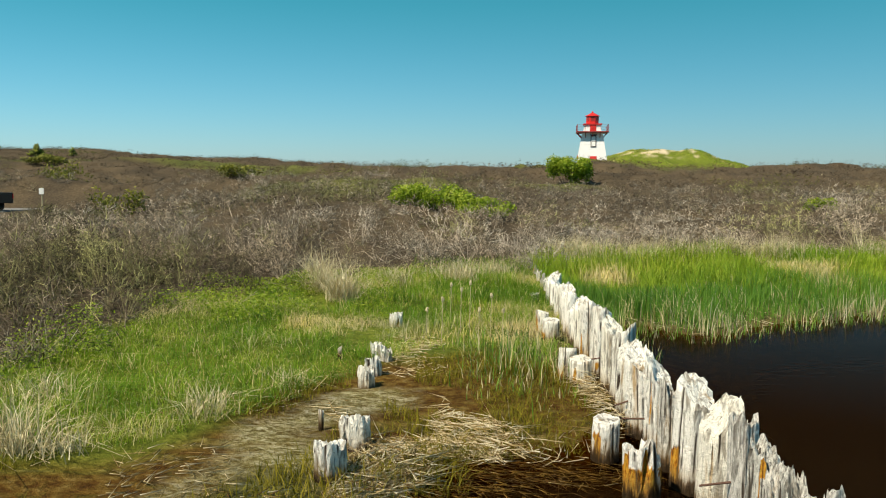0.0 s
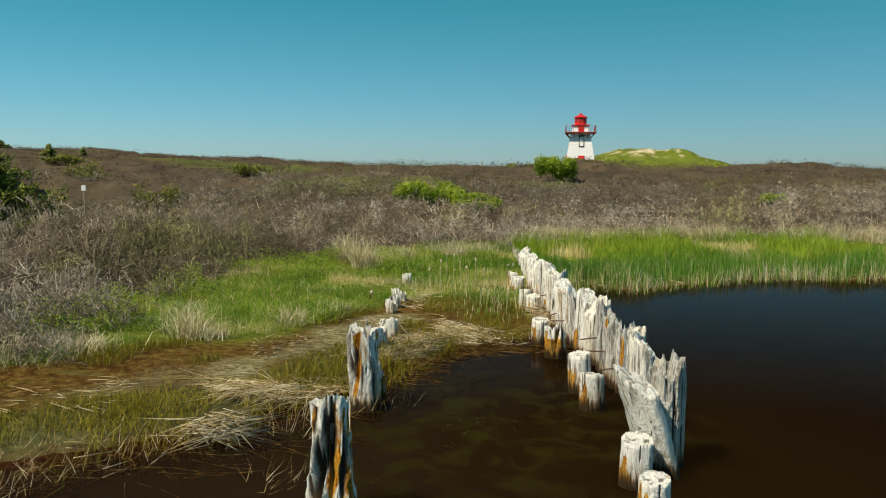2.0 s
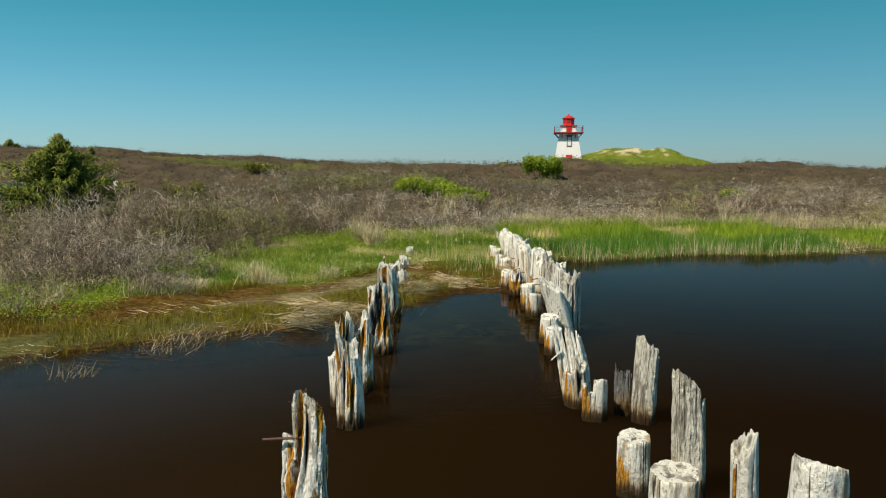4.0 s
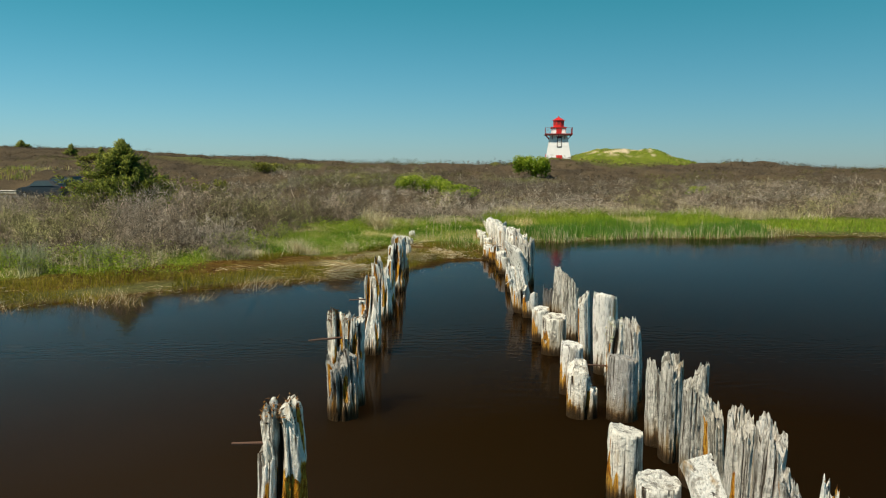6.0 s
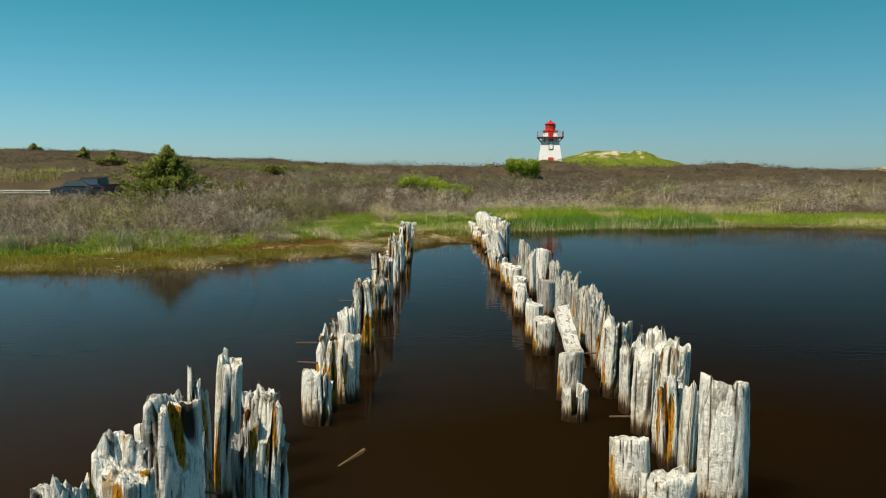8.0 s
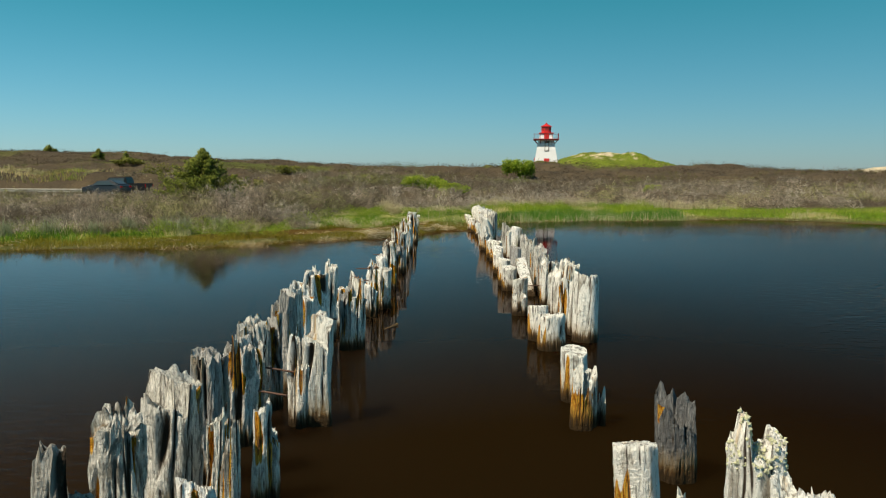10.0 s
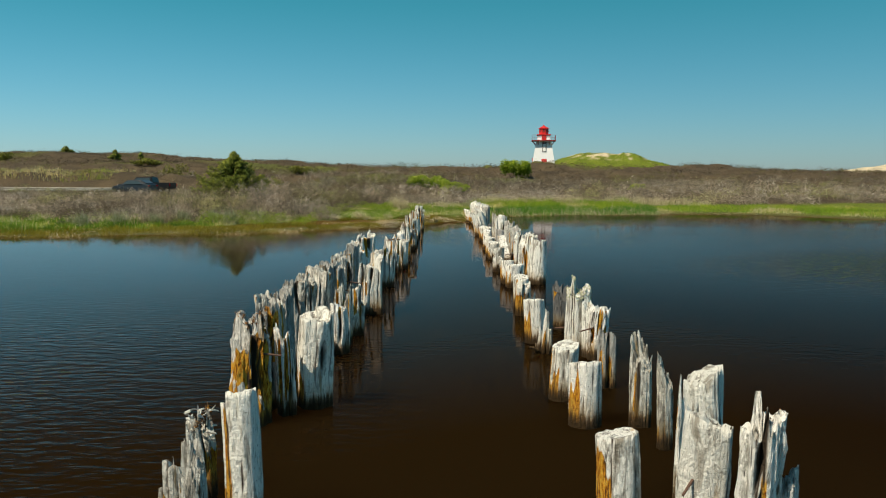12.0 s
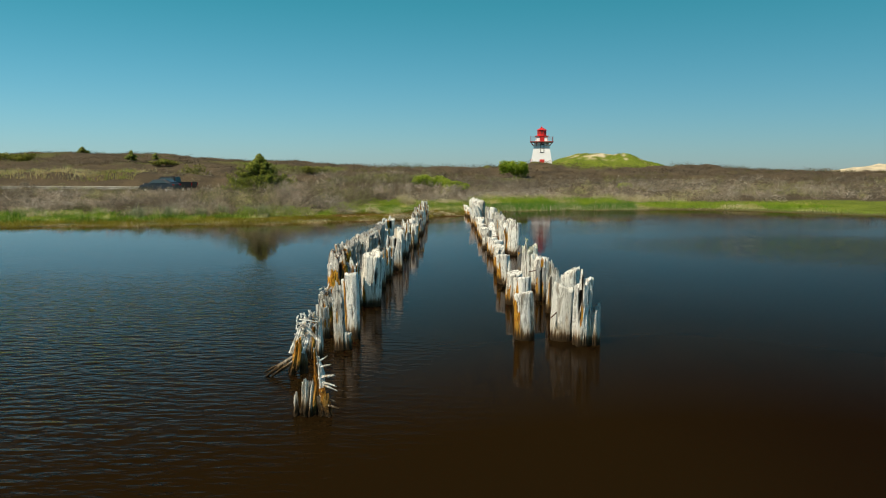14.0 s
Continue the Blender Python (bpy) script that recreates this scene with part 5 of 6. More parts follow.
def thicket(y0, y1, count, sprays, fan, size, thick, shade, x0=-90, x1=90, extra=None, vary=1.0, woody=0.35, twig=1.0):
    keep = lambda x, y: (y > shrub_edge(x) + 1.4 * (field(x, y, 3, 14) - 0.5)) & in_view(x, y) & road_clear(x, y) & (inland(x, y) > 1.5) & (dune(x, y) < 0.7) & (((x - 116) / 22) ** 2 + ((y - 165) / 16) ** 2 > 1) & (True if extra is None else extra(x, y))
    x, y = scattered(count, x0, x1, y0, y1, keep)
    return shrubs(x, y, sprays, fan, size, thick, shade, vary, woody, twig)


def dead_stems(cx, cy, per, tall):
    """Crooked bare branches, each in three lengths."""
    n = len(cx) * per
    at = np.stack([np.repeat(cx, per), np.repeat(cy, per), 0 * np.repeat(cx, per)], 1) + rng.normal(0, 0.12, (n, 3)) * [1, 1, 0]
    at[:, 2] = land(at[:, 0], at[:, 1]) - 0.02
    out = unit(rng.normal(size=(n, 3)) * [1, 1, 0.35] + [0, 0, 0.9])
    tone = np.clip(rng.normal(0.63, 0.20, n), 0, 1)
    pieces = []
    for k, (share, thick) in enumerate(((0.42, 0.016), (0.34, 0.011), (0.3, 0.007))):
        way = out * (tall * share * rng.uniform(0.7, 1.2, n))[:, None]
        pieces.append(spikes(at, way * 1.25, np.full(n, thick), tone))
        at = at + way
        out = unit(out + rng.normal(0, 0.75, (n, 3)))
        for _ in range(2):
            pieces.append(spikes(at, unit(out + rng.normal(0, 0.7, (n, 3))) * (tall * 0.22 * rng.uniform(0.6, 1.3, n))[:, None], np.full(n, thick * 0.5), tone))
    off, vs, fs, ts = 0, [], [], []
    for v, f, t in pieces:
        vs.append(v)
        fs.append(f + off)
        ts.append(t)
        off += len(v)
    return np.concatenate(vs), np.concatenate(fs), np.concatenate(ts)


ex = rng.uniform(-15, 24, 170)
ey = shrub_edge(ex) + rng.uniform(-0.9, 4.5, 170)
fx, fy = scattered(1500, -17.0, -3.8, -1, 16, lambda x, y: (y > shrub_edge(x) - np.interp(x, [-12, -6, -4.5], [1.8, 1.6, 1.2])) & (y < shrub_edge(x) + 0.8) & (inland(x, y) > 2.0) & (field(x, y, 1.9, 17) > 0.46))
hx, hy = scattered(700, -17.0, -3.0, -1, 18, lambda x, y: (np.abs(y - shrub_edge(x) + 0.3) < 2.0) & (inland(x, y) > 1.9) & (field(x, y, 1.4, 18) > 0.55))
kx, ky = scattered(90, -7.0, -4.5, 5.6, 9.8, lambda x, y: (field(x, y, 1.2, 54) > 0.42) & (x < -4.4 - 0.35 * (y - 6)))
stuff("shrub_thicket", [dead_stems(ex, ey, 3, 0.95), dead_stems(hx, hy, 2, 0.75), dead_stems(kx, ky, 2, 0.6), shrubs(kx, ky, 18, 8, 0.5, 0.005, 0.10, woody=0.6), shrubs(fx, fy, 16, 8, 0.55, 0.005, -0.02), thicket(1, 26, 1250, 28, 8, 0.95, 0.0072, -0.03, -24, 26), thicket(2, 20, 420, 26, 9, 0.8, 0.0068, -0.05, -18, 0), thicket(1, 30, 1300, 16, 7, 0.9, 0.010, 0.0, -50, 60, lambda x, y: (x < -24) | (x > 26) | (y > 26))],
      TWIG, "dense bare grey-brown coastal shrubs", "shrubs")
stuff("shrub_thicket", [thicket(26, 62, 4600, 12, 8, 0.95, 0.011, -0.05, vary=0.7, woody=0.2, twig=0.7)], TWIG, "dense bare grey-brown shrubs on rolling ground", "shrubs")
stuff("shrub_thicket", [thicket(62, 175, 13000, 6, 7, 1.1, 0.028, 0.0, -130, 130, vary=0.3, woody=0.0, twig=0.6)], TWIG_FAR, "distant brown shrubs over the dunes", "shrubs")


def grass_at(x, y, low, high, width, tone, lean=0.35):
    n = len(x)
    long = rng.uniform(low, high, n) * (0.30 + 0.6 * field(x, y, 1.3, 27) + 0.9 * field(x, y, 0.55, 28))
    a = rng.uniform(0, 2 * np.pi, n)
    sl = np.abs(rng.normal(0, lean, n))
    way = np.stack([np.cos(a) * sl, np.sin(a) * sl, np.ones(n)], 1) * long[:, None]
    droop = np.stack([np.cos(a) * sl, np.sin(a) * sl, -0.5 * sl], 1) * long[:, None] * 0.7
    return blades(np.stack([x, y, land(x, y) - 0.02], 1), way, droop, width, np.clip(tone, 0, 1))


def meadow(n, box_of, keep, low, high, width, tone, lean=0.35):
    x, y = scattered(n, *box_of, keep)
    return grass_at(x, y, low, high, width, tone(x, y, len(x)), lean)


def bank_tone(x, y, n):
    dry = step(0.58, 0.74, field(x, y, 1.5, 21)) * 0.45 + 0.55 * (rng.random(n) < 0.13)
    return np.interp(x, [-14, -8], [0.02, 0.14]) - 0.16 + 0.55 * field(x, y, 1.9, 22) + 0.48 * field(x, y, 0.5, 24) + rng.normal(0, 0.12, n) + dry


west_bank = lambda x, y: (x < 2.2) & (y + 1.3 * (field(x, y, 0.9, 4) - 0.5) > grass_edge(x)) & (y < shrub_edge(x) + 0.9) & (inland(x, y) > 0.8) & (field(x, y, 1.5, 29) + 0.5 * (field(x, y, 0.45, 30) - 0.5) > np.interp(x, [-9, -7.5, -6.5, -5], [0.30, 0.40, 0.38, 0.28]))
middle = lambda x, y: (x > -0.9) & (x < 2.1) & (y > 11.5 + 1.5 * field(x, y, 1, 3)) & (y < 23)
stuff("marsh_grass", [meadow(150000, (-9, 2.2, 3, 23), west_bank, 0.06, 0.27, 0.0036, bank_tone, 0.8),
                      meadow(46000, (-27, -9, -5, 9), west_bank, 0.12, 0.34, 0.008, bank_tone, 0.5),
                      meadow(7000, (-0.9, 2.2, 11, 23), middle, 0.12, 0.3, 0.005, bank_tone, 0.5)], GRASS, "lush green marsh grass on the bank", "grass")

east = lambda lo, hi: (lambda x, y: (x > 2.3) & (inland(x, y) > lo) & (inland(x, y) < hi + 1.5 * (field(x, y, 2, 6) - 0.5)) & in_view(x, y) & (y < shrub_edge(x) + 1.0))
east_tone = lambda x, y, n: 0.26 + 0.3 * field(x, y, 3, 23) + rng.normal(0, 0.09, n) + 0.6 * (rng.random(n) < 0.05)
edge_tone = lambda x, y, n: 0.52 + rng.normal(0, 0.1, n) + 0.42 * (rng.random(n) < 0.08 + 0.55 * field(x, y, 1.6, 26))
meadow_tone = lambda x, y, n: 0.55 + 0.22 * field(x, y, 2.2, 24) + rng.normal(0, 0.07, n) + 0.3 * step(0.62, 0.75, field(x, y, 2.6, 25))
stuff("reed_bed", [meadow(50000, (2.3, 14.2, 12, 26), east(0.2, 3.2), 0.26, 0.46, 0.006, east_tone, 0.2), meadow(34000, (14, 46, -8, 24), east(0.6, 2.6), 0.10, 0.28, 0.008, meadow_tone, 0.4),
                   meadow(11000, (2.3, 14.0, 12, 22), east(-0.9, 0.5), 0.2, 0.5, 0.006, edge_tone, 0.25)], REED, "low green reeds with straw stalks at the water", "reeds")
stuff("meadow_grass", [meadow(36000, (2.3, 14, 16, 29), east(2.4, 13), 0.22, 0.48, 0.008, meadow_tone, 0.4), meadow(20000, (14, 30, 16, 29), east(2.0, 6), 0.12, 0.3, 0.008, meadow_tone, 0.4)], GRASS, "yellow-green grass behind the reeds", "grass")


dx_, dy_ = scattered(16000, 21, 58, 126, 154, lambda x, y: (dune(x, y) > 0.5) & (field(x, y * 0.7, 2.4, 6) < 0.62))
stuff("dune_grass", [grass_at(dx_, dy_, 0.08, 0.20, 0.05, 0.62 + 0.3 * field(dx_, dy_, 3, 73) + rng.normal(0, 0.08, len(dx_)), 0.5)], GRASS, "short bright grass over the sand dune", "grass")


def rotten_crown(x, y, count):
    """Dark rusty fibres and moss that cling to a rotted pile head."""
    near, spots = head_of(x, y, 0.16)
    at = spots[rng.integers(0, len(spots), count)] + rng.normal(0, 0.006, (count, 3))
    way = unit(at * [1, 1, 0] * 2 + rng.normal(0, 0.35, (count, 3)) + [0, 0, 0.3]) * rng.uniform(0.012, 0.04, (count, 1))
    v, f, t = spikes(at, way, rng.uniform(0.003, 0.009, count), np.clip(rng.normal(0.35, 0.3, count), 0, 1))
    ob = mesh_object("rotten_fibre", v, f, ROT, t)
    ob.parent = near
    tagged(ob, "dark rusty fibres and moss", kind="stuff")


ROT = foliage("rotten_heart", [(0.0, (0.03, 0.02, 0.012)), (0.45, (0.12, 0.055, 0.015)), (0.75, (0.36, 0.15, 0.02)), (1.0, (0.55, 0.48, 0.36))], 0.9)
for x, y, count in ((-1.10, -8.2, 150), (-0.99, -7.9, 80), (-1.12, -11.39, 200), (-1.29, -13.0, 160), (-1.31, -14.2, 160), (-0.99, -5.3, 60), (-1.31, -17.26, 60), (-2.06, -27.0, 120), (-2.10, -28.7, 80)):
    rotten_crown(x, y, count)


def herbs(count, box_of, keep, size):
    """Low broad-leaved plants: separate leaves at all angles near the ground."""
    x, y = scattered(count, *box_of, keep)
    n = len(x)
    c = np.stack([x, y, land(x, y) + rng.uniform(0.03, 0.40, n) * (0.15 + 1.3 * field(x, y, 0.7, 51))], 1)
    u = unit(rng.normal(size=(n, 3)) * [1, 1, 0.5])
    v = unit(np.cross(u, rng.normal(0, 0.6, (n, 3)) + [0, -0.3, 1])) * size * 0.42
    u = u * size * rng.uniform(0.5, 1.2, (n, 1))
    verts = np.stack([c - u, c + v, c + u, c - v], 1).reshape(-1, 3)
    return verts, np.arange(n * 4).reshape(-1, 4), np.repeat(np.clip(rng.normal(0.55, 0.22, n), 0, 1), 4)


stuff("broadleaf_herbs", [herbs(190000, (-12, -1.0, 2, 20), lambda x, y: (x < 2) & (inland(x, y) > 2.0) & (y < shrub_edge(x) + 1.2) & (field(x, y, 1.3, 52) > np.interp(y - shrub_edge(x), [-6.5, -3.5, 0], [0.8, 0.52, 0.36])) & (y > shrub_edge(x) - 6.5), 0.028), herbs(16000, (-20, -4.5, 1, 13), lambda x, y: (np.abs(y - shrub_edge(x) - 0.6) < 1.6) & (inland(x, y) > 2.2) & (field(x, y, 1.3, 53) > 0.5), 0.03)], LEAF, "low bright green broad-leaved herbs at the thicket's edge", "herbs")


def tussock(x, y, n, spread, long):
    """A fountain of dry blades."""
    px, py = x + rng.normal(0, spread, n), y + rng.normal(0, spread, n)
    return grass_at(px, py, long * 0.6, long, 0.005, 0.7 + rng.normal(0, 0.2, n), 0.62)


dry = [tussock(x, y, n, s, g) for x, y, n, s, g in ((-2.05, 16.4, 420, 0.16, 1.25), (-2.7, 17.3, 260, 0.16, 1.1), (-1.2, 18.6, 200, 0.2, 0.8), (0.3, 19.4, 350, 0.25, 0.6), (1.3, 20.5, 250, 0.25, 0.5), (-3.6, 7.6, 120, 0.12, 0.32),
                                                    (-4.5, 8.9, 120, 0.2, 0.3), (-7.5, 4.4, 150, 0.2, 0.4), (-9.2, 3.0, 150, 0.2, 0.4), (-5.1, 6.3, 160, 0.2, 0.4), (-1.9, 9.9, 60, 0.12, 0.25), (-4.0, 7.5, 200, 0.14, 0.5), (-5.3, 6.4, 160, 0.2, 0.42), (-6.0, 5.6, 160, 0.25, 0.42), (-2.6, 8.8, 90, 0.12, 0.34), (3.8, 24.2, 400, 0.6, 0.55))]
for x, y in zip(rng.uniform(3, 20, 34), rng.uniform(-1.0, 0.8, 34)):
    dry.append(tussock(x, float(shrub_edge(x)) + y, 150, 0.35, 0.72))
for x, y in zip(rng.uniform(-24, -4, 24), rng.uniform(-1.8, 0.6, 24)):
    dry.append(tussock(x, float(shrub_edge(x)) + y, 80, 0.2, 0.45))
gx_, gy_ = scattered(9000, -75, -36, 58, 68, lambda x, y: field(x, y, 6, 71) > 0.3)
stuff("roadside_grass", [grass_at(gx_, gy_, 0.25, 0.6, 0.025, 0.80 + 0.25 * field(gx_, gy_, 3, 72) + rng.normal(0, 0.06, len(gx_)), 0.3)], GRASS, "pale straw and yellow-green grass behind the road", "grass")
px_, py_ = scattered(7000, 3, 14.5, 12, 22, lambda x, y: (inland(x, y) > -0.6) & (inland(x, y) < 0.5) & (field(x, y, 1.3, 74) > np.interp(x, [4, 10], [0.62, 0.42])))
dry.append(grass_at(px_, py_, 0.3, 0.6, 0.006, 0.75 + rng.normal(0, 0.2, len(px_)), 0.2))
grey = [grass_at(x + rng.normal(0, 0.16, 260), y + rng.normal(0, 0.16, 260), 0.4, 0.75, 0.006, np.clip(rng.normal(0.6, 0.2, 260), 0, 1), 0.5) for x, y in ((-12.6, 2.2), (-11.6, 2.9), (-10.3, 3.4), (-9.4, 2.6), (-14.0, 1.6), (-15.6, 1.4), (-8.4, 3.9))]
stuff("grey_tussocks", grey, GREY_GRASS, "rounded grey-green sedge tussocks", "grass")
stuff("dry_grass", dry, DRY, "pale dry grass tussocks", "grass")


def straw_mat(n, x0, x1, y0, y1, keep, heap=0.1, long=0.5, tone=0.55):
    """Fallen reeds, lying crosswise."""
    x, y = scattered(n, x0, x1, y0, y1, keep)
    n = len(x)
    a = 6.3 * field(x, y, 1.6, 34) + rng.normal(0, 0.9, n)
    l = rng.uniform(0.4, 1.0, n) * long
    z = np.maximum(land(x, y), 0.0) + rng.random(n) * heap * (0.3 + field(x, y, 0.8, 31))
    way = np.stack([np.cos(a), np.sin(a), rng.normal(0.04, 0.16, n)], 1) * l[:, None]
    return spikes(np.stack([x, y, z], 1), way, rng.uniform(0.003, 0.0068, n), np.clip(tone + rng.normal(0, 0.30, n), 0, 1))


on_shore = lambda lo, hi, cut: (lambda x, y: (inland(x, y) > lo) & (inland(x, y) < hi) & (field(x, y, 0.9, 32) > cut) & (x < 2.1))
stuff("straw_litter", [straw_mat(4000, 0.0, 1.95, 7.5, 11.2, on_shore(-0.35, 3.0, 0.48), 0.28, 0.40, 0.62), straw_mat(1500, -0.8, 1.9, 10.4, 13.5, on_shore(-0.35, 4.0, 0.5), 0.05, 0.3, 0.6), straw_mat(3000, -1.0, 0.6, 6.4, 8.2, on_shore(-0.9, 0.5, 0.36), 0.12, 0.42, 0.55), straw_mat(9000, -3.6, -0.6, 2.0, 8.5, on_shore(-0.4, 0.6, 0.60), 0.24, 0.5, 0.54),
                       straw_mat(5500, -20, -3.5, -5, 6, on_shore(-0.5, 2.4, 0.60), 0.06, 0.35, 0.45), straw_mat(1500, -2.9, -1.9, 2.7, 4.6, on_shore(-0.7, 1.2, 0.50), 0.30, 0.7, 0.62), straw_mat(1600, -4.2, -1.0, 3.5, 9.5, on_shore(0.6, 3.0, 0.58), 0.03, 0.35, 0.5), straw_mat(2500, 2.2, 20, 12, 19, lambda x, y: (inland(x, y) > -0.3) & (inland(x, y) < 1.0), 0.08, 0.4, 0.5)],
      STRAW, "matted dead reed straw on the wet margin", "straw")
sx, sy = scattered(30000, -17, -0.3, -6, 8.5, lambda x, y: (inland(x, y) > -2.0) & (inland(x, y) < 0.4) & (field(x, y, 0.8, 33) > np.interp(inland(x, y), [-2.0, -0.8, 0.3], [0.84, 0.58, 0.40])))
n = len(sx)
stuff("emergent_stalks", [spikes(np.stack([sx, sy, np.full(n, -0.08)], 1), np.stack([rng.normal(0.10, 0.16, n), rng.normal(-0.02, 0.13, n), rng.uniform(0.10, 0.34, n)], 1), rng.uniform(0.002, 0.0048, n), np.clip(rng.normal(0.42, 0.3, n), 0, 1))],
      STRAW, "broken reed stalks standing in shallow water", "reeds")


def strands(count, box_of, keep, low, high, tone, way_of, bend):
    """Long soft strands of weed that trail at the surface, each in three lengths."""
    x, y = scattered(count, *box_of, keep)
    n = len(x)
    a = way_of(x, y) + rng.normal(0, 0.42, n)
    curl = rng.normal(0, bend, n)
    long = rng.uniform(low, high, n)
    at = np.stack([x, y, np.maximum(land(x, y), 0.0) + rng.uniform(0.001, 0.012, n)], 1)
    own = np.clip(tone + rng.normal(0, 0.22, n), 0, 1)
    pieces = []
    for share in (0.4, 0.35, 0.3):
        way = np.stack([np.cos(a), np.sin(a), 0 * a], 1) * (long * share)[:, None]
        pieces.append(spikes(at, way * 1.25, rng.uniform(0.002, 0.004, n), own))
        at = at + way
        a = a + curl
    return pieces


stuff("trailing_weed", strands(1300, (-1.0, 1.7, 5.2, 8.4), lambda x, y: (inland(x, y) > -0.85) & (inland(x, y) < 0.25) & (field(x, y, 0.7, 65) > 0.46), 0.25, 0.7, 0.50, lambda x, y: -0.15 + 0.9 * (field(x, y, 1.5, 66) - 0.5), 0.5)
      + strands(500, (-6.5, -1.0, 0.0, 5.0), lambda x, y: (inland(x, y) > -1.4) & (inland(x, y) < 0.2) & (field(x, y, 0.8, 67) > 0.5), 0.25, 0.7, 0.42, lambda x, y: -0.6 + 0.8 * (field(x, y, 1.5, 68) - 0.5), 0.25), AMBER, "amber weed strands trailing at the water's edge", "weeds")
ax, ay = scattered(500, -0.7, 1.1, 1.0, 5.2, lambda x, y: field(x, y, 0.8, 63) > 0.72)
n = len(ax)
wa = 6.3 * field(ax, ay, 0.7, 64) + rng.normal(0, 0.8, n)
stuff("floating_weed", [spikes(np.stack([ax, ay, rng.uniform(-0.003, 0.001, n)], 1), np.stack([np.cos(wa), np.sin(wa), 0 * wa], 1) * rng.uniform(0.03, 0.12, (n, 1)), rng.uniform(0.002, 0.005, n), np.clip(rng.normal(0.02, 0.06, n), 0, 1))],
      SEDGE, "thin dark olive weed floating on the pond", "weeds")
margin_tone = lambda x, y, n: np.interp(x, [-12, -6], [0.44, 0.32]) + 0.32 * field(x, y, 1.5, 41) + rng.normal(0, 0.12, n)
stuff("sedge_margin", [meadow(120000, (-24, 0.2, -6, 8.5), lambda x, y: (inland(x, y) > np.interp(x, [-8, -5], [-1.4, -0.9])) & (inland(x, y) < 2.6) & (field(x, y, 1.1, 42) > np.interp(x, [-8, -5], [0.22, 0.27])) & (mat_at(x, y) > np.interp(x, [-9, -6], [0.0, 0.28])) & (inland(x, y) < np.interp(x, [-8, -5], [2.6, 1.4])), 0.08, 0.24, 0.005, margin_tone, 0.5),
                       meadow(60000, (-5.5, 2.0, 3, 13.5), lambda x, y: (inland(x, y) > -0.2) & (inland(x, y) < 4.4) & (field(x, y, 0.8, 43) > np.interp(x, [-2.2, -0.8, 0.0], [0.60, 0.46, 0.28])) & ((mat_at(x, y) > 0.5) | (x > -0.7)) & (y < grass_edge(x)), 0.06, 0.2, 0.004, margin_tone, 0.7),
                       meadow(14000, (13.6, 46, -8, 19), lambda x, y: (inland(x, y) > -0.6) & (inland(x, y) < 0.9), 0.06, 0.18, 0.007, margin_tone, 0.5)], SEDGE, "short olive sedge along the wet margin", "grass")


# young cattails between the two wharf faces
cattail = [grass_at(0.95 + rng.normal(0, 0.34, 240), 11.3 + rng.normal(0, 0.9, 240), 0.18, 0.42, 0.006, rng.normal(0.4, 0.12, 240) + 0.6 * (rng.random(240) < 0.35), 0.22)]
cattail.append(grass_at(rng.uniform(0.2, 1.75, 300), rng.uniform(9.6, 14.0, 300), 0.15, 0.42, 0.006, np.clip(rng.normal(0.7, 0.3, 300), 0, 1), 0.3))
stuff("young_cattails", cattail, REED, "blue-green young cattail blades", "reeds")


def seed_stalk(x, y, h):
    top = thing("cattail", Matrix.Translation((x, y, float(land(x, y)))), "dry cattail stalk with a fluffy pale seed head", "reed", "dry cattails between the piles")
    part("stalk", tube((0, 0, -0.05), (0.02, 0, h), 0.006, 0.004, 6), STRAW_PLAIN, top)
    bm = bmesh.new()
    bmesh.ops.create_icosphere(bm, subdivisions=2, radius=0.022, matrix=Matrix.Translation((0.02, 0, h)) @ Matrix.Diagonal((1, 1, 1.9, 1)))
    r = random.Random(int(h * 1000))
    for v in bm.verts:
        v.co += Vector((r.uniform(-1, 1), r.uniform(-1, 1), r.uniform(-1, 1))) * 0.010
    part("seed_head", bm, FLUFF, top, "fluffy cream seed head")


STRAW_PLAIN = plain("dry_stalk", (0.42, 0.36, 0.22), 0.8)
FLUFF = plain("seed_fluff", (0.54, 0.46, 0.30), 0.95, spread=0.2, scale=60, bump=0.6)
for x, y, h in ((-0.05, 12.6, 0.72), (0.25, 13.2, 0.8), (0.5, 12.2, 0.62), (0.42, 13.9, 0.85), (0.75, 13.4, 0.7), (-0.3, 13.0, 0.5), (0.9, 12.8, 0.55), (0.1, 14.6, 0.7)):
    seed_stalk(x, y, h)


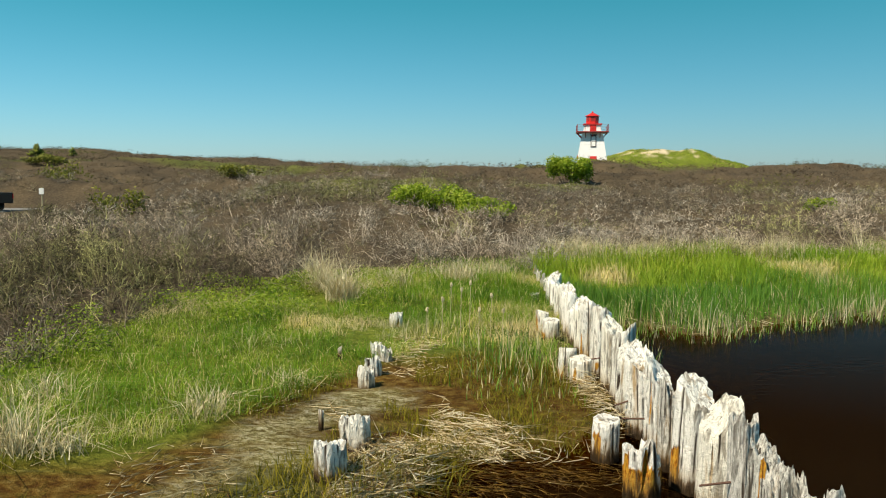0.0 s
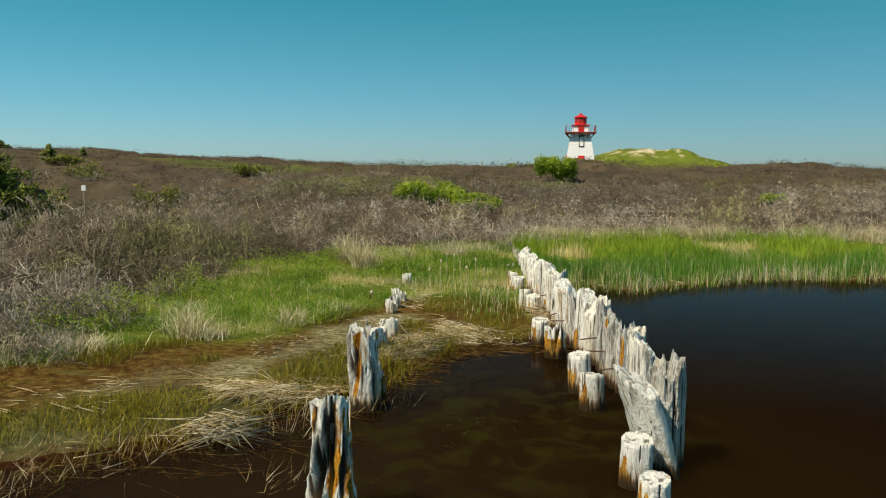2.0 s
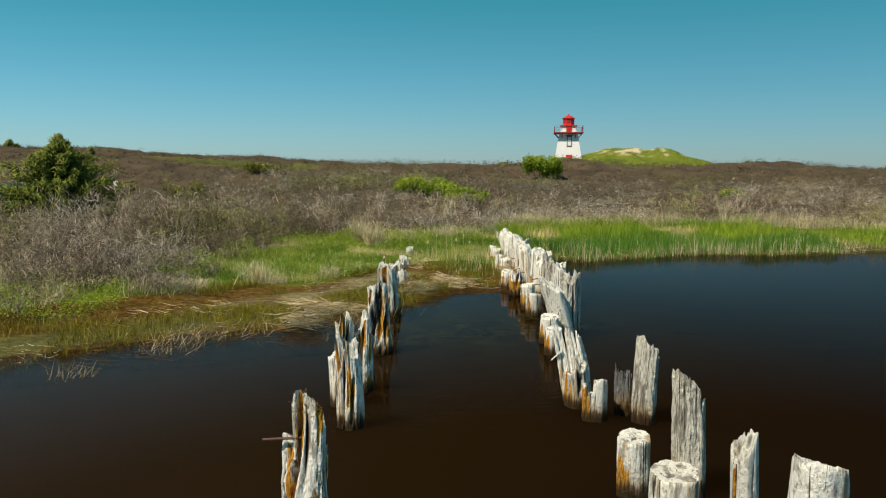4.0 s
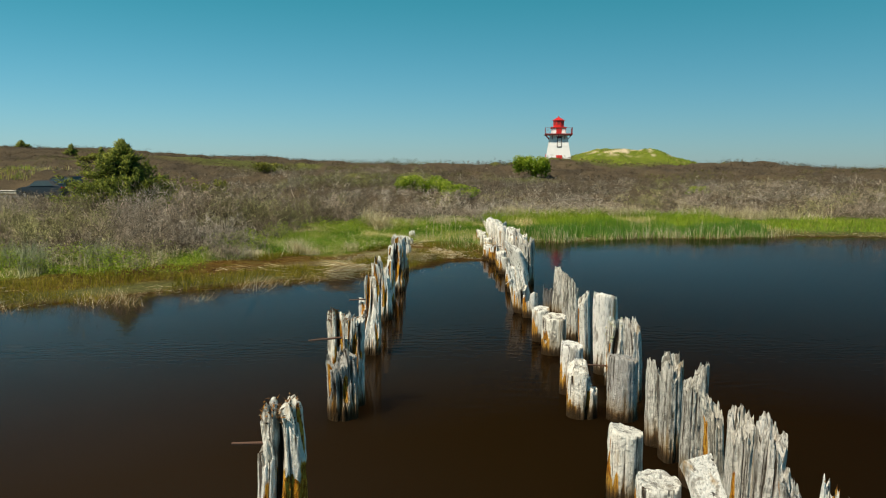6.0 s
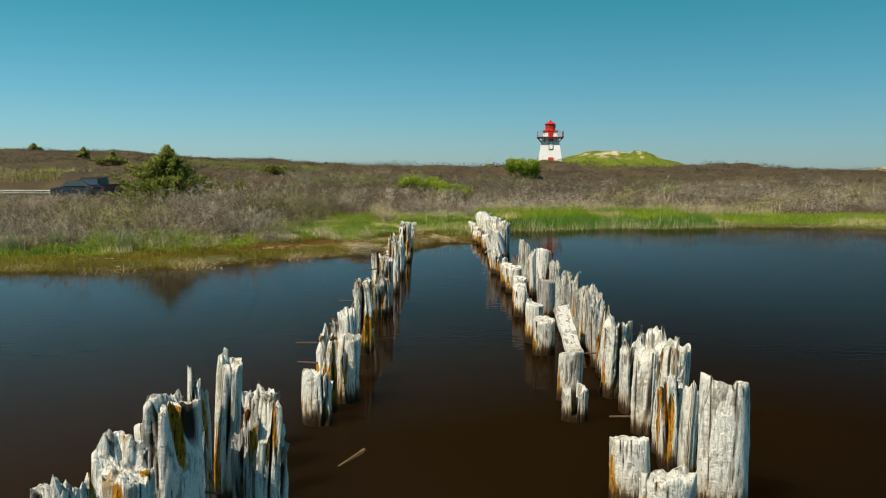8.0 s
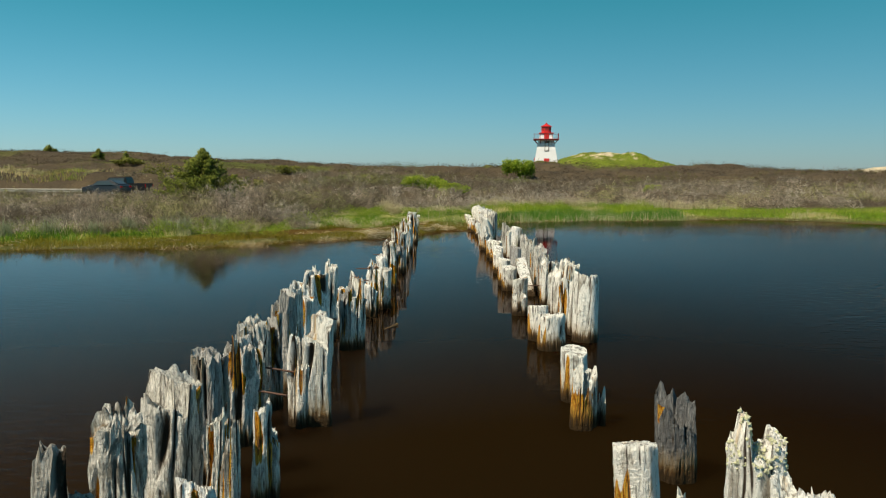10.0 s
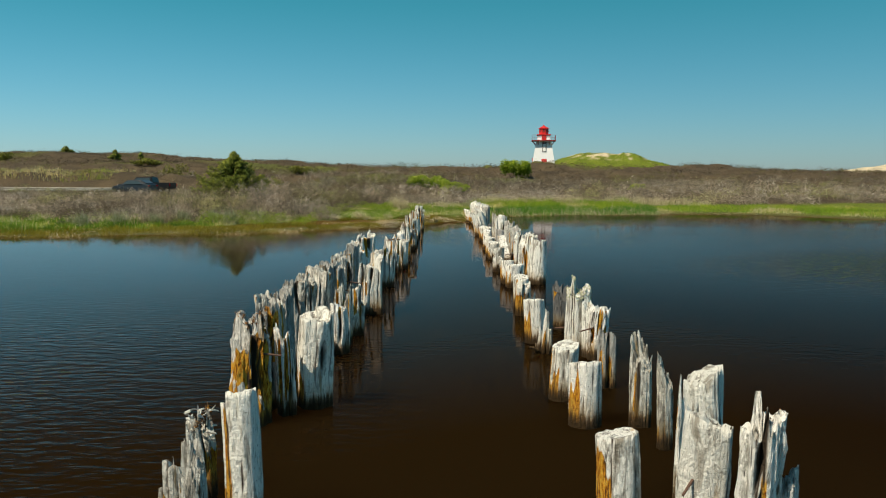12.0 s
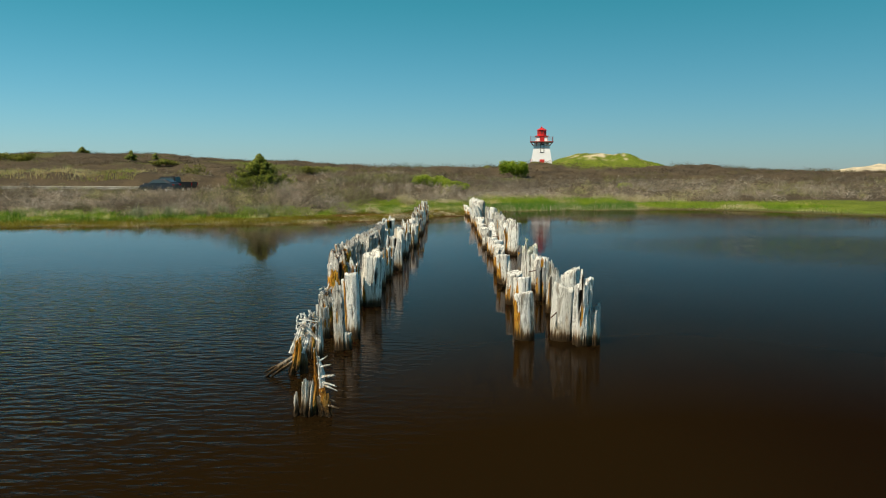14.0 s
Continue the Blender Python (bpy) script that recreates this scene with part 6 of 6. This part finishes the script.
def leafy_bush(x, y, wide, deep, high, leaves, size, seed, label, mat=None):
    """A bush of stems and many separate leaves, with gaps."""
    r = np.random.default_rng(seed)
    z = float(land(x, y))
    high = max(0.7, high - z)
    top = thing("leafy_bush", Matrix.Translation((x, y, z)), label, "bush")
    bm = bmesh.new()
    lobes = [(r.uniform(-0.42, 0.42) * wide, r.uniform(-0.4, 0.4) * deep, r.uniform(0.14, 0.74) * high) for _ in range(14)]
    for lx, ly, lz in lobes:
        tube((lx * 0.3, ly * 0.3, -0.05), (lx, ly, lz), 0.025, 0.008, 5, bm)
    part("stems", bm, BARK, top)
    k = r.integers(0, len(lobes), leaves)
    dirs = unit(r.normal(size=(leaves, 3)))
    rad = np.array([wide * 0.17, deep * 0.2, high * 0.28]) * r.uniform(0.55, 1.12, (leaves, 1))
    c = np.array(lobes)[k] + dirs * rad
    c[:, 2] = np.abs(c[:, 2])
    u = unit(r.normal(size=(leaves, 3)))
    v = unit(np.cross(u, dirs + r.normal(0, 0.5, (leaves, 3)))) * size * 0.45
    u = u * size * r.uniform(0.6, 1.2, (leaves, 1))
    verts = np.stack([c - u, c + v, c + u, c - v], 1).reshape(-1, 3)
    faces = np.arange(leaves * 4).reshape(-1, 4)
    # leaves on top of each lobe painted lighter, as if sunlit
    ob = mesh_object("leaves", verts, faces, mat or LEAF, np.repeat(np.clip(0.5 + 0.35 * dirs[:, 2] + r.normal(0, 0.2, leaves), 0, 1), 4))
    ob.parent = top
    return top


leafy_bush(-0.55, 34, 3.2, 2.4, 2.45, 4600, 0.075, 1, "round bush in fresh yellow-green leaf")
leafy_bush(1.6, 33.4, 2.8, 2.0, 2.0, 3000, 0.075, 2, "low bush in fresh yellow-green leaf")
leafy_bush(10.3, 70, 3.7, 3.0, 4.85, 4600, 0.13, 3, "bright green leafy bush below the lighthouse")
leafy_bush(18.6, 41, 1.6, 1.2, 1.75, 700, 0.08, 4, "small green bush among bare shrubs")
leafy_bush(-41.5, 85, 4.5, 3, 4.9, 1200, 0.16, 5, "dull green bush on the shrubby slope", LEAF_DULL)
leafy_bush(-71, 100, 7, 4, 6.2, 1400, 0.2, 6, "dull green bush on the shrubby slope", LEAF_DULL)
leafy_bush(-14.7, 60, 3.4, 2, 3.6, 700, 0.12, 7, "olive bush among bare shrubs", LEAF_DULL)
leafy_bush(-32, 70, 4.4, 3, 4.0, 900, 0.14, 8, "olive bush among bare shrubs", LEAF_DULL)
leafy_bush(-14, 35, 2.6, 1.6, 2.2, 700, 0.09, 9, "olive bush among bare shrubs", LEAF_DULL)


def spruce(x, y, high, wide, boughs, seed, label, tuft=0.11):
    """A wind-clipped spruce: trunk, tiers of boughs, each set with needle tufts."""
    r = np.random.default_rng(seed)
    z = float(land(x, y))
    top = thing("spruce_tree", Matrix.Translation((x, y, z)), label, "tree")
    part("trunk", tube((0, 0, -0.1), (0.03 * high, 0, high * 0.97), 0.035 * high, 0.008, 8), BARK, top)
    bm = bmesh.new()
    pieces = []
    for k in range(boughs):
        f = (k + 0.5) / boughs
        a = k * 2.399 + r.uniform(-0.4, 0.4)
        zz = high * (0.06 + 0.9 * f)
        reach = wide / 2 * min(1.0, 0.72 + 1.8 * f) * (1 - f) ** 1.1 * r.uniform(0.55, 1.25) + 0.06
        tip = np.array([math.cos(a) * reach, math.sin(a) * reach, zz + reach * r.uniform(0.05, 0.4)])
        root = np.array([0.03 * zz, 0, zz])
        tube(root.tolist(), tip.tolist(), 0.012, 0.004, 4, bm)
        m = int(22 + 44 * reach)
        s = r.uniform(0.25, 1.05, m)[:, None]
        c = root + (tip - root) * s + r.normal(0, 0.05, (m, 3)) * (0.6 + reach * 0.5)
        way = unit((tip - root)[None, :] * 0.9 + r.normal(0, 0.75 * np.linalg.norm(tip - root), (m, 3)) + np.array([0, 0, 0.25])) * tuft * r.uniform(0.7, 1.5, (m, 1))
        # inner needles painted dark like a shaded interior, tips in yellow-green growth
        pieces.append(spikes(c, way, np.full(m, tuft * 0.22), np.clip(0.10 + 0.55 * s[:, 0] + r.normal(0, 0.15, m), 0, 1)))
    part("boughs", bm, BARK, top)
    off, vs, fs, ts = 0, [], [], []
    for v, q, t in pieces:
        vs.append(v)
        fs.append(q + off)
        ts.append(t)
        off += len(v)
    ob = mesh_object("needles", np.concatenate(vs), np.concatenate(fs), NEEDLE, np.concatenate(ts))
    ob.parent = top
    return top


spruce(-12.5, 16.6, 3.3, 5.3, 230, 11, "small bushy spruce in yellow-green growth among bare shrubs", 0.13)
spruce(-57.2, 116, 1.9, 2.2, 30, 12, "small dark spruce on the skyline", 0.3)
spruce(-74.3, 135, 1.6, 3.2, 26, 13, "wind-bent spruce on the skyline", 0.35)
spruce(-54.0, 120, 1.2, 1.2, 16, 14, "tiny spruce on the skyline", 0.25)


# ---- the lighthouse ----
def ring_wall(w0, w1, z0, z1):
    """A four-sided tapered block."""
    bm = bmesh.new()
    lo = [bm.verts.new((sx * w0 / 2, sy * w0 / 2, z0)) for sx, sy in ((-1, -1), (1, -1), (1, 1), (-1, 1))]
    hi = [bm.verts.new((sx * w1 / 2, sy * w1 / 2, z1)) for sx, sy in ((-1, -1), (1, -1), (1, 1), (-1, 1))]
    for i in range(4):
        j = (i + 1) % 4
        bm.faces.new((lo[i], lo[j], hi[j], hi[i]))
    bm.faces.new(hi)
    bm.faces.new(lo[::-1])
    return bm


def lighthouse(x, y, z):
    top = thing("lighthouse", Matrix.Translation((x, y, z)) @ pose(0, 0, 0, 0, 0, -7) @ Matrix.Diagonal((0.94, 0.94, 0.98, 1)), "square tapered white wooden lighthouse with a red lantern and gallery", "lighthouse")
    # shingled walls in slightly stepped courses
    bm = bmesh.new()
    n, z0, z1, w0, w1 = 26, -0.4, 5.45, 4.75, 2.78
    last = None
    for k in range(n):
        for f, proud in ((k / n, 0.014), ((k + 1) / n, 0.0)):
            wide, zz = w0 + (w1 - w0) * f + proud, z0 + (z1 - z0) * f
            ring = [bm.verts.new((sx * wide / 2, sy * wide / 2, zz)) for sx, sy in ((-1, -1), (1, -1), (1, 1), (-1, 1))]
            for i in range(4 if last else 0):
                j = (i + 1) % 4
                bm.faces.new((last[i], last[j], ring[j], ring[i]))
            last = ring
    part("wall", bm, WHITE, top, "white shingled walls")
    deck_z = 5.55
    part("gallery_deck", box(4.5, 4.5, 0.16, (0, 0, deck_z), 0.02), RED_DULL, top, "dark red gallery deck")
    for s in (-1, 1):
        for o in (-1.0, 0.0, 1.0):
            for turn in (0, 90):
                m = Matrix.Rotation(radians(turn), 4, "Z")
                part("bracket", tube(m @ Vector((o, s * 1.42, 4.75)), m @ Vector((o, s * 2.1, 5.47)), 0.06, 0.06, 6), RED_DULL, top, "dark red gallery bracket")
    for k in range(5):
        q = -2.15 + k * 1.075
        for px, py in {(q, -2.15), (q, 2.15), (-2.15, q), (2.15, q)}:
            part("rail_post", box(0.05, 0.05, 0.95, (px, py, deck_z + 0.53)), RED_DULL, top)
    for hz in (0.5, 0.98):
        for s in (-1, 1):
            part("handrail", box(4.4, 0.03, 0.03, (0, s * 2.15, deck_z + hz)), RED_DULL, top)
            part("handrail", box(0.04, 4.28, 0.04, (s * 2.15, 0, deck_z + hz)), RED_DULL, top)
    part("watch_room", ring_wall(2.45, 2.2, deck_z + 0.08, deck_z + 1.0), WHITE, top, "white watch room under the lantern")
    part("gallery_door", box(0.85, 0.06, 0.9, (0.05, -1.19, deck_z + 0.53)), RED, top, "red gallery door")
    part("cornice", box(2.6, 2.6, 0.16, (0, 0, deck_z + 1.06), 0.02), RED, top, "red cornice")
    bm = bmesh.new()
    bmesh.ops.create_cone(bm, cap_ends=True, segments=8, radius1=0.92, radius2=0.92, depth=1.1, matrix=Matrix.Translation((0, 0, deck_z + 1.66)) @ Matrix.Rotation(radians(22.5), 4, "Z"))
    lantern = part("lantern", bm, RED, top, "eight-sided red lantern room")
    for k in range(8):
        a = radians(45 * k)
        m = Matrix.Rotation(a, 4, "Z")
        part("lantern_pane", box(0.03, 0.42, 0.5, m @ Vector((0.862, 0, deck_z + 1.8)), 0, m), RED_DULL if k in (5, 6, 7) else GLASS, lantern)
    bm = bmesh.new()
    bmesh.ops.create_cone(bm, cap_ends=True, segments=8, radius1=1.12, radius2=0.1, depth=0.52, matrix=Matrix.Translation((0, 0, deck_z + 2.44)) @ Matrix.Rotation(radians(22.5), 4, "Z"))
    roof = part("lantern_roof", bm, RED, top, "red pointed lantern roof")
    bm = bmesh.new()
    bmesh.ops.create_uvsphere(bm, u_segments=10, v_segments=8, radius=0.13, matrix=Matrix.Translation((0, 0, deck_z + 2.76)))
    part("finial", bm, RED, roof)
    # tall window and doors on the wall that faces the pond
    lean = math.atan((4.75 - 2.78) / 2 / 5.85)
    tilt = Matrix.Rotation(-lean, 4, "X")
    face = lambda zz: -(4.75 + (2.78 - 4.75) * (zz + 0.4) / 5.85) / 2
    win = part("window", box(0.78, 0.10, 1.62, (0.12, face(4.3) - 0.02, 4.3), 0.01, tilt), TRIM_DARK, top, "tall dark-framed window")
    part("pane", box(0.56, 0.04, 0.62, (0.12, face(4.62) - 0.07, 4.64), 0, tilt), LAMP_CLEAR, win)
    part("pane", box(0.56, 0.04, 0.62, (0.12, face(3.95) - 0.07, 3.95), 0, tilt), PLATE, win)
    part("pediment", box(0.95, 0.16, 0.12, (0.12, face(5.15) - 0.04, 5.15), 0.01, tilt), TRIM_DARK, win)
    door = part("entrance_door", box(0.95, 0.10, 1.9, (0.1, face(1.35) - 0.03, 1.35), 0.01, tilt), RED, top, "red entrance door")
    part("door_handle", box(0.05, 0.06, 0.16, (0.42, face(1.3) - 0.1, 1.3), 0.01), CHROME, door)
    part("side_window", box(0.10, 0.7, 1.1, (face(1.9) - 0.02, 0, 1.9), 0.01), RED, top, "red-framed side window")
    return top


lighthouse(19.55, 111, 3.25)


# ---- road, guardrail, vehicles ----
bm = box(60, 6.0, 0.10, (-56, 50.5, 0.50))
tagged(part("road", bm, ASPHALT), "grey asphalt road behind the shrubs", "road", kind="structure")


def guardrail():
    top = thing("guardrail", Matrix.Translation((-31.3, 47.2, 0.42)), "long galvanised steel guardrail beside the road", "guardrail")
    bm = bmesh.new()
    shape = ((-0.04, 0.40), (-0.08, 0.47), (-0.02, 0.54), (-0.02, 0.58), (-0.08, 0.65), (-0.04, 0.72), (0.0, 0.72), (-0.03, 0.65), (0.03, 0.58), (0.03, 0.54), (-0.03, 0.47), (0.0, 0.40))
    ends = [[bm.verts.new((xx, yy, zz)) for yy, zz in shape] for xx in (0, -45)]
    for i in range(len(shape)):
        j = (i + 1) % len(shape)
        bm.faces.new((ends[0][i], ends[0][j], ends[1][j], ends[1][i]))
    part("rail", bm, GALV, top)
    for k in range(16):
        part("post", box(0.12, 0.12, 0.8, (-0.3 - 2.9 * k, 0.1, 0.3), 0.01), BARK, top)


guardrail()


def profile_body(points, width, inset, mat, name, top, label):
    """A car body from its side outline, narrowed towards the roof, edges rounded."""
    bm = bmesh.new()
    hi = max(p[1] for p in points)
    a = [bm.verts.new((px, -(width / 2 - inset * (max(0, pz - 0.85) / max(hi - 0.85, 0.01))), pz)) for px, pz in points]
    b = [bm.verts.new((px, (width / 2 - inset * (max(0, pz - 0.85) / max(hi - 0.85, 0.01))), pz)) for px, pz in points]
    bm.faces.new(a)
    bm.faces.new(b[::-1])
    for i in range(len(points)):
        j = (i + 1) % len(points)
        bm.faces.new((a[j], a[i], b[i], b[j]))
    bmesh.ops.recalc_face_normals(bm, faces=bm.faces[:])
    bmesh.ops.bevel(bm, geom=bm.edges[:], offset=0.04, segments=2, affect="EDGES")
    return part(name, bm, mat, top, label)


def wheel(top, px, py, r):
    bm = bmesh.new()
    bmesh.ops.create_cone(bm, cap_ends=True, segments=24, radius1=r, radius2=r, depth=0.22, matrix=Matrix.Translation((px, py, r)) @ Matrix.Rotation(radians(90), 4, "X"))
    bmesh.ops.bevel(bm, geom=[e for e in bm.edges if len(e.link_faces) == 2 and e.calc_face_angle(0) > 1], offset=0.03, segments=2, affect="EDGES")
    w = part("wheel", bm, TYRE, top)
    bm = bmesh.new()
    bmesh.ops.create_cone(bm, cap_ends=True, segments=16, radius1=r * 0.62, radius2=r * 0.5, depth=0.25, matrix=Matrix.Translation((px, py, r)) @ Matrix.Rotation(radians(90), 4, "X"))
    part("rim", bm, CHROME, w)


def side_glass(top, corners, y):
    for s in (-1, 1):
        bm = bmesh.new()
        v = [bm.verts.new((px, s * (y - 0.10 * (pz - 0.95)), pz)) for px, pz in corners]
        f = bm.faces.new(v)
        q = bmesh.ops.extrude_face_region(bm, geom=[f])["geom"]
        for e in q:
            if isinstance(e, bmesh.types.BMVert):
                e.co.y += s * 0.010
        bmesh.ops.recalc_face_normals(bm, faces=bm.faces[:])
        part("side_window", bm, GLASS, top)


def hatchback(m):
    top = thing("car", m, "dark blue hatchback car parked by the road", "car")
    body = [(-2.0, 0.28), (-2.08, 0.6), (-2.0, 0.82), (-1.05, 1.0), (-0.35, 1.45), (0.9, 1.48), (1.75, 1.08), (2.0, 0.98), (2.05, 0.5), (1.98, 0.28)]
    profile_body(body, 1.74, 0.2, CAR_BLUE, "body", top, "dark blue bodywork")
    side_glass(top, [(-0.85, 1.02), (-0.32, 1.38), (0.85, 1.4), (1.35, 1.06)], 0.88)
    part("windscreen", box(0.03, 1.35, 0.62, (-0.72, 0, 1.24), 0.01, Matrix.Rotation(radians(57), 4, "Y")), GLASS, top)
    part("rear_window", box(0.03, 1.3, 0.75, (1.34, 0, 1.31), 0.01, Matrix.Rotation(radians(-64), 4, "Y")), GLASS, top)
    for s in (-1, 1):
        part("tail_light", box(0.10, 0.30, 0.16, (2.0, s * 0.68, 0.9), 0.02), LIGHT_RED, top)
        part("headlight", box(0.16, 0.34, 0.14, (-2.0, s * 0.62, 0.72), 0.02), LAMP_CLEAR, top)
        for px in (-1.28, 1.25):
            wheel(top, px, s * 0.78, 0.31)
    part("bumper", box(0.12, 1.6, 0.2, (2.06, 0, 0.42), 0.03), CAR_BLACK, top)


def pickup(m):
    top = thing("pickup_truck", m, "black pickup truck parked behind the blue car", "truck")
    body = [(-2.75, 0.42), (-2.82, 0.75), (-2.72, 1.08), (-1.45, 1.18), (-0.75, 1.82), (0.85, 1.85), (1.0, 1.22), (1.05, 0.42)]
    profile_body(body, 1.95, 0.18, CAR_BLACK, "cab", top, "black cab")
    side_glass(top, [(-1.15, 1.22), (-0.68, 1.72), (0.72, 1.75), (0.8, 1.22)], 0.98)
    part("windscreen", box(0.03, 1.5, 0.85, (-1.12, 0, 1.52), 0.01, Matrix.Rotation(radians(47), 4, "Y")), GLASS, top)
    for s in (-1, 1):
        part("bed_side", box(1.75, 0.10, 0.72, (1.94, s * 0.92, 0.88), 0.03), CAR_BLACK, top)
        part("tail_light", box(0.06, 0.14, 0.34, (2.83, s * 0.88, 1.0), 0.02), LIGHT_RED, top)
        part("headlight", box(0.1, 0.4, 0.2, (-2.78, s * 0.7, 0.9), 0.02), LAMP_CLEAR, top)
        for px in (-1.75, 1.85):
            wheel(top, px, s * 0.86, 0.38)
    part("bed_floor", box(1.75, 1.76, 0.08, (1.94, 0, 0.62)), CAR_BLACK, top)
    part("tailgate", box(0.09, 1.75, 0.6, (2.8, 0, 0.94), 0.02), CAR_BLACK, top, "black tailgate")


hatchback(Matrix.Translation((-28.7, 45.2, 0.53)) @ Matrix.Rotation(radians(-14), 4, "Z") @ Matrix.Diagonal((0.95, 0.95, 0.95, 1)))
pickup(Matrix.Translation((-29.0, 49.4, 0.50)) @ Matrix.Rotation(radians(-4), 4, "Z") @ Matrix.Diagonal((0.95, 0.95, 0.92, 1)))


def marker_post(x, y, head):
    """A post whose head stands at that height over the water."""
    z = float(land(x, y))
    ob = part("marker_post", box(0.055, 0.055, head - z + 0.3, (0, 0, (head - z) / 2 - 0.15), 0.01), STRAW_PLAIN)
    ob.location = (x, y, z)
    tagged(ob, "short pale weathered wooden post among the shrubs", "post", "pale wooden posts")
    return ob


for x, y, head in ((4.6, 88, 4.2), (36.75, 88, 3.75), (34.5, 76, 3.15)):
    marker_post(x, y, head)
sign_post = marker_post(-19.8, 40.5, 2.1)
part("plate", box(0.24, 0.03, 0.30, (0, -0.045, 2.1 - sign_post.location.z - 0.18), 0.006), PLATE, sign_post, "small white plate")


def stake(x, y, h):
    ob = new("stake", pile_mesh("stake", h, 0.055, PILE_LOOK["greycut"], int(abs(x) * 977), WOOD_WHITE, (0.03, 0), 0.0, 0.3, (16, 6)))
    ob.location = (x, y, max(0.0, float(land(x, y))))
    tagged(ob, "thin weathered stake in the marsh mud", "stake", "thin stakes in the mud")


for x, y, h in ((-1.45, 11.2, 0.18), (-1.3, 8.5, 0.24)):
    stake(x, y, h)


DRIFTWOOD = plain("wet_driftwood", (0.13, 0.075, 0.02), 0.6, spread=0.3, scale=20, bump=0.3)


def floating_stick(a, b):
    """A waterlogged branch with one end above the water."""
    bm = tube(a, b, 0.016, 0.022, 8)
    tube(b, (b[0] + 0.03, b[1] + 0.02, b[2] + 0.03), 0.024, 0.012, 8, bm)
    r = random.Random(9)
    for v in bm.verts:
        v.co += Vector((r.uniform(-1, 1), r.uniform(-1, 1), r.uniform(-1, 1))) * 0.004
    tagged(part("driftwood_stick", bm, DRIFTWOOD), "amber waterlogged stick floating beside the piles", "stick")


floating_stick((-1.05, -15.92, -0.02), (-0.83, -15.51, 0.006))
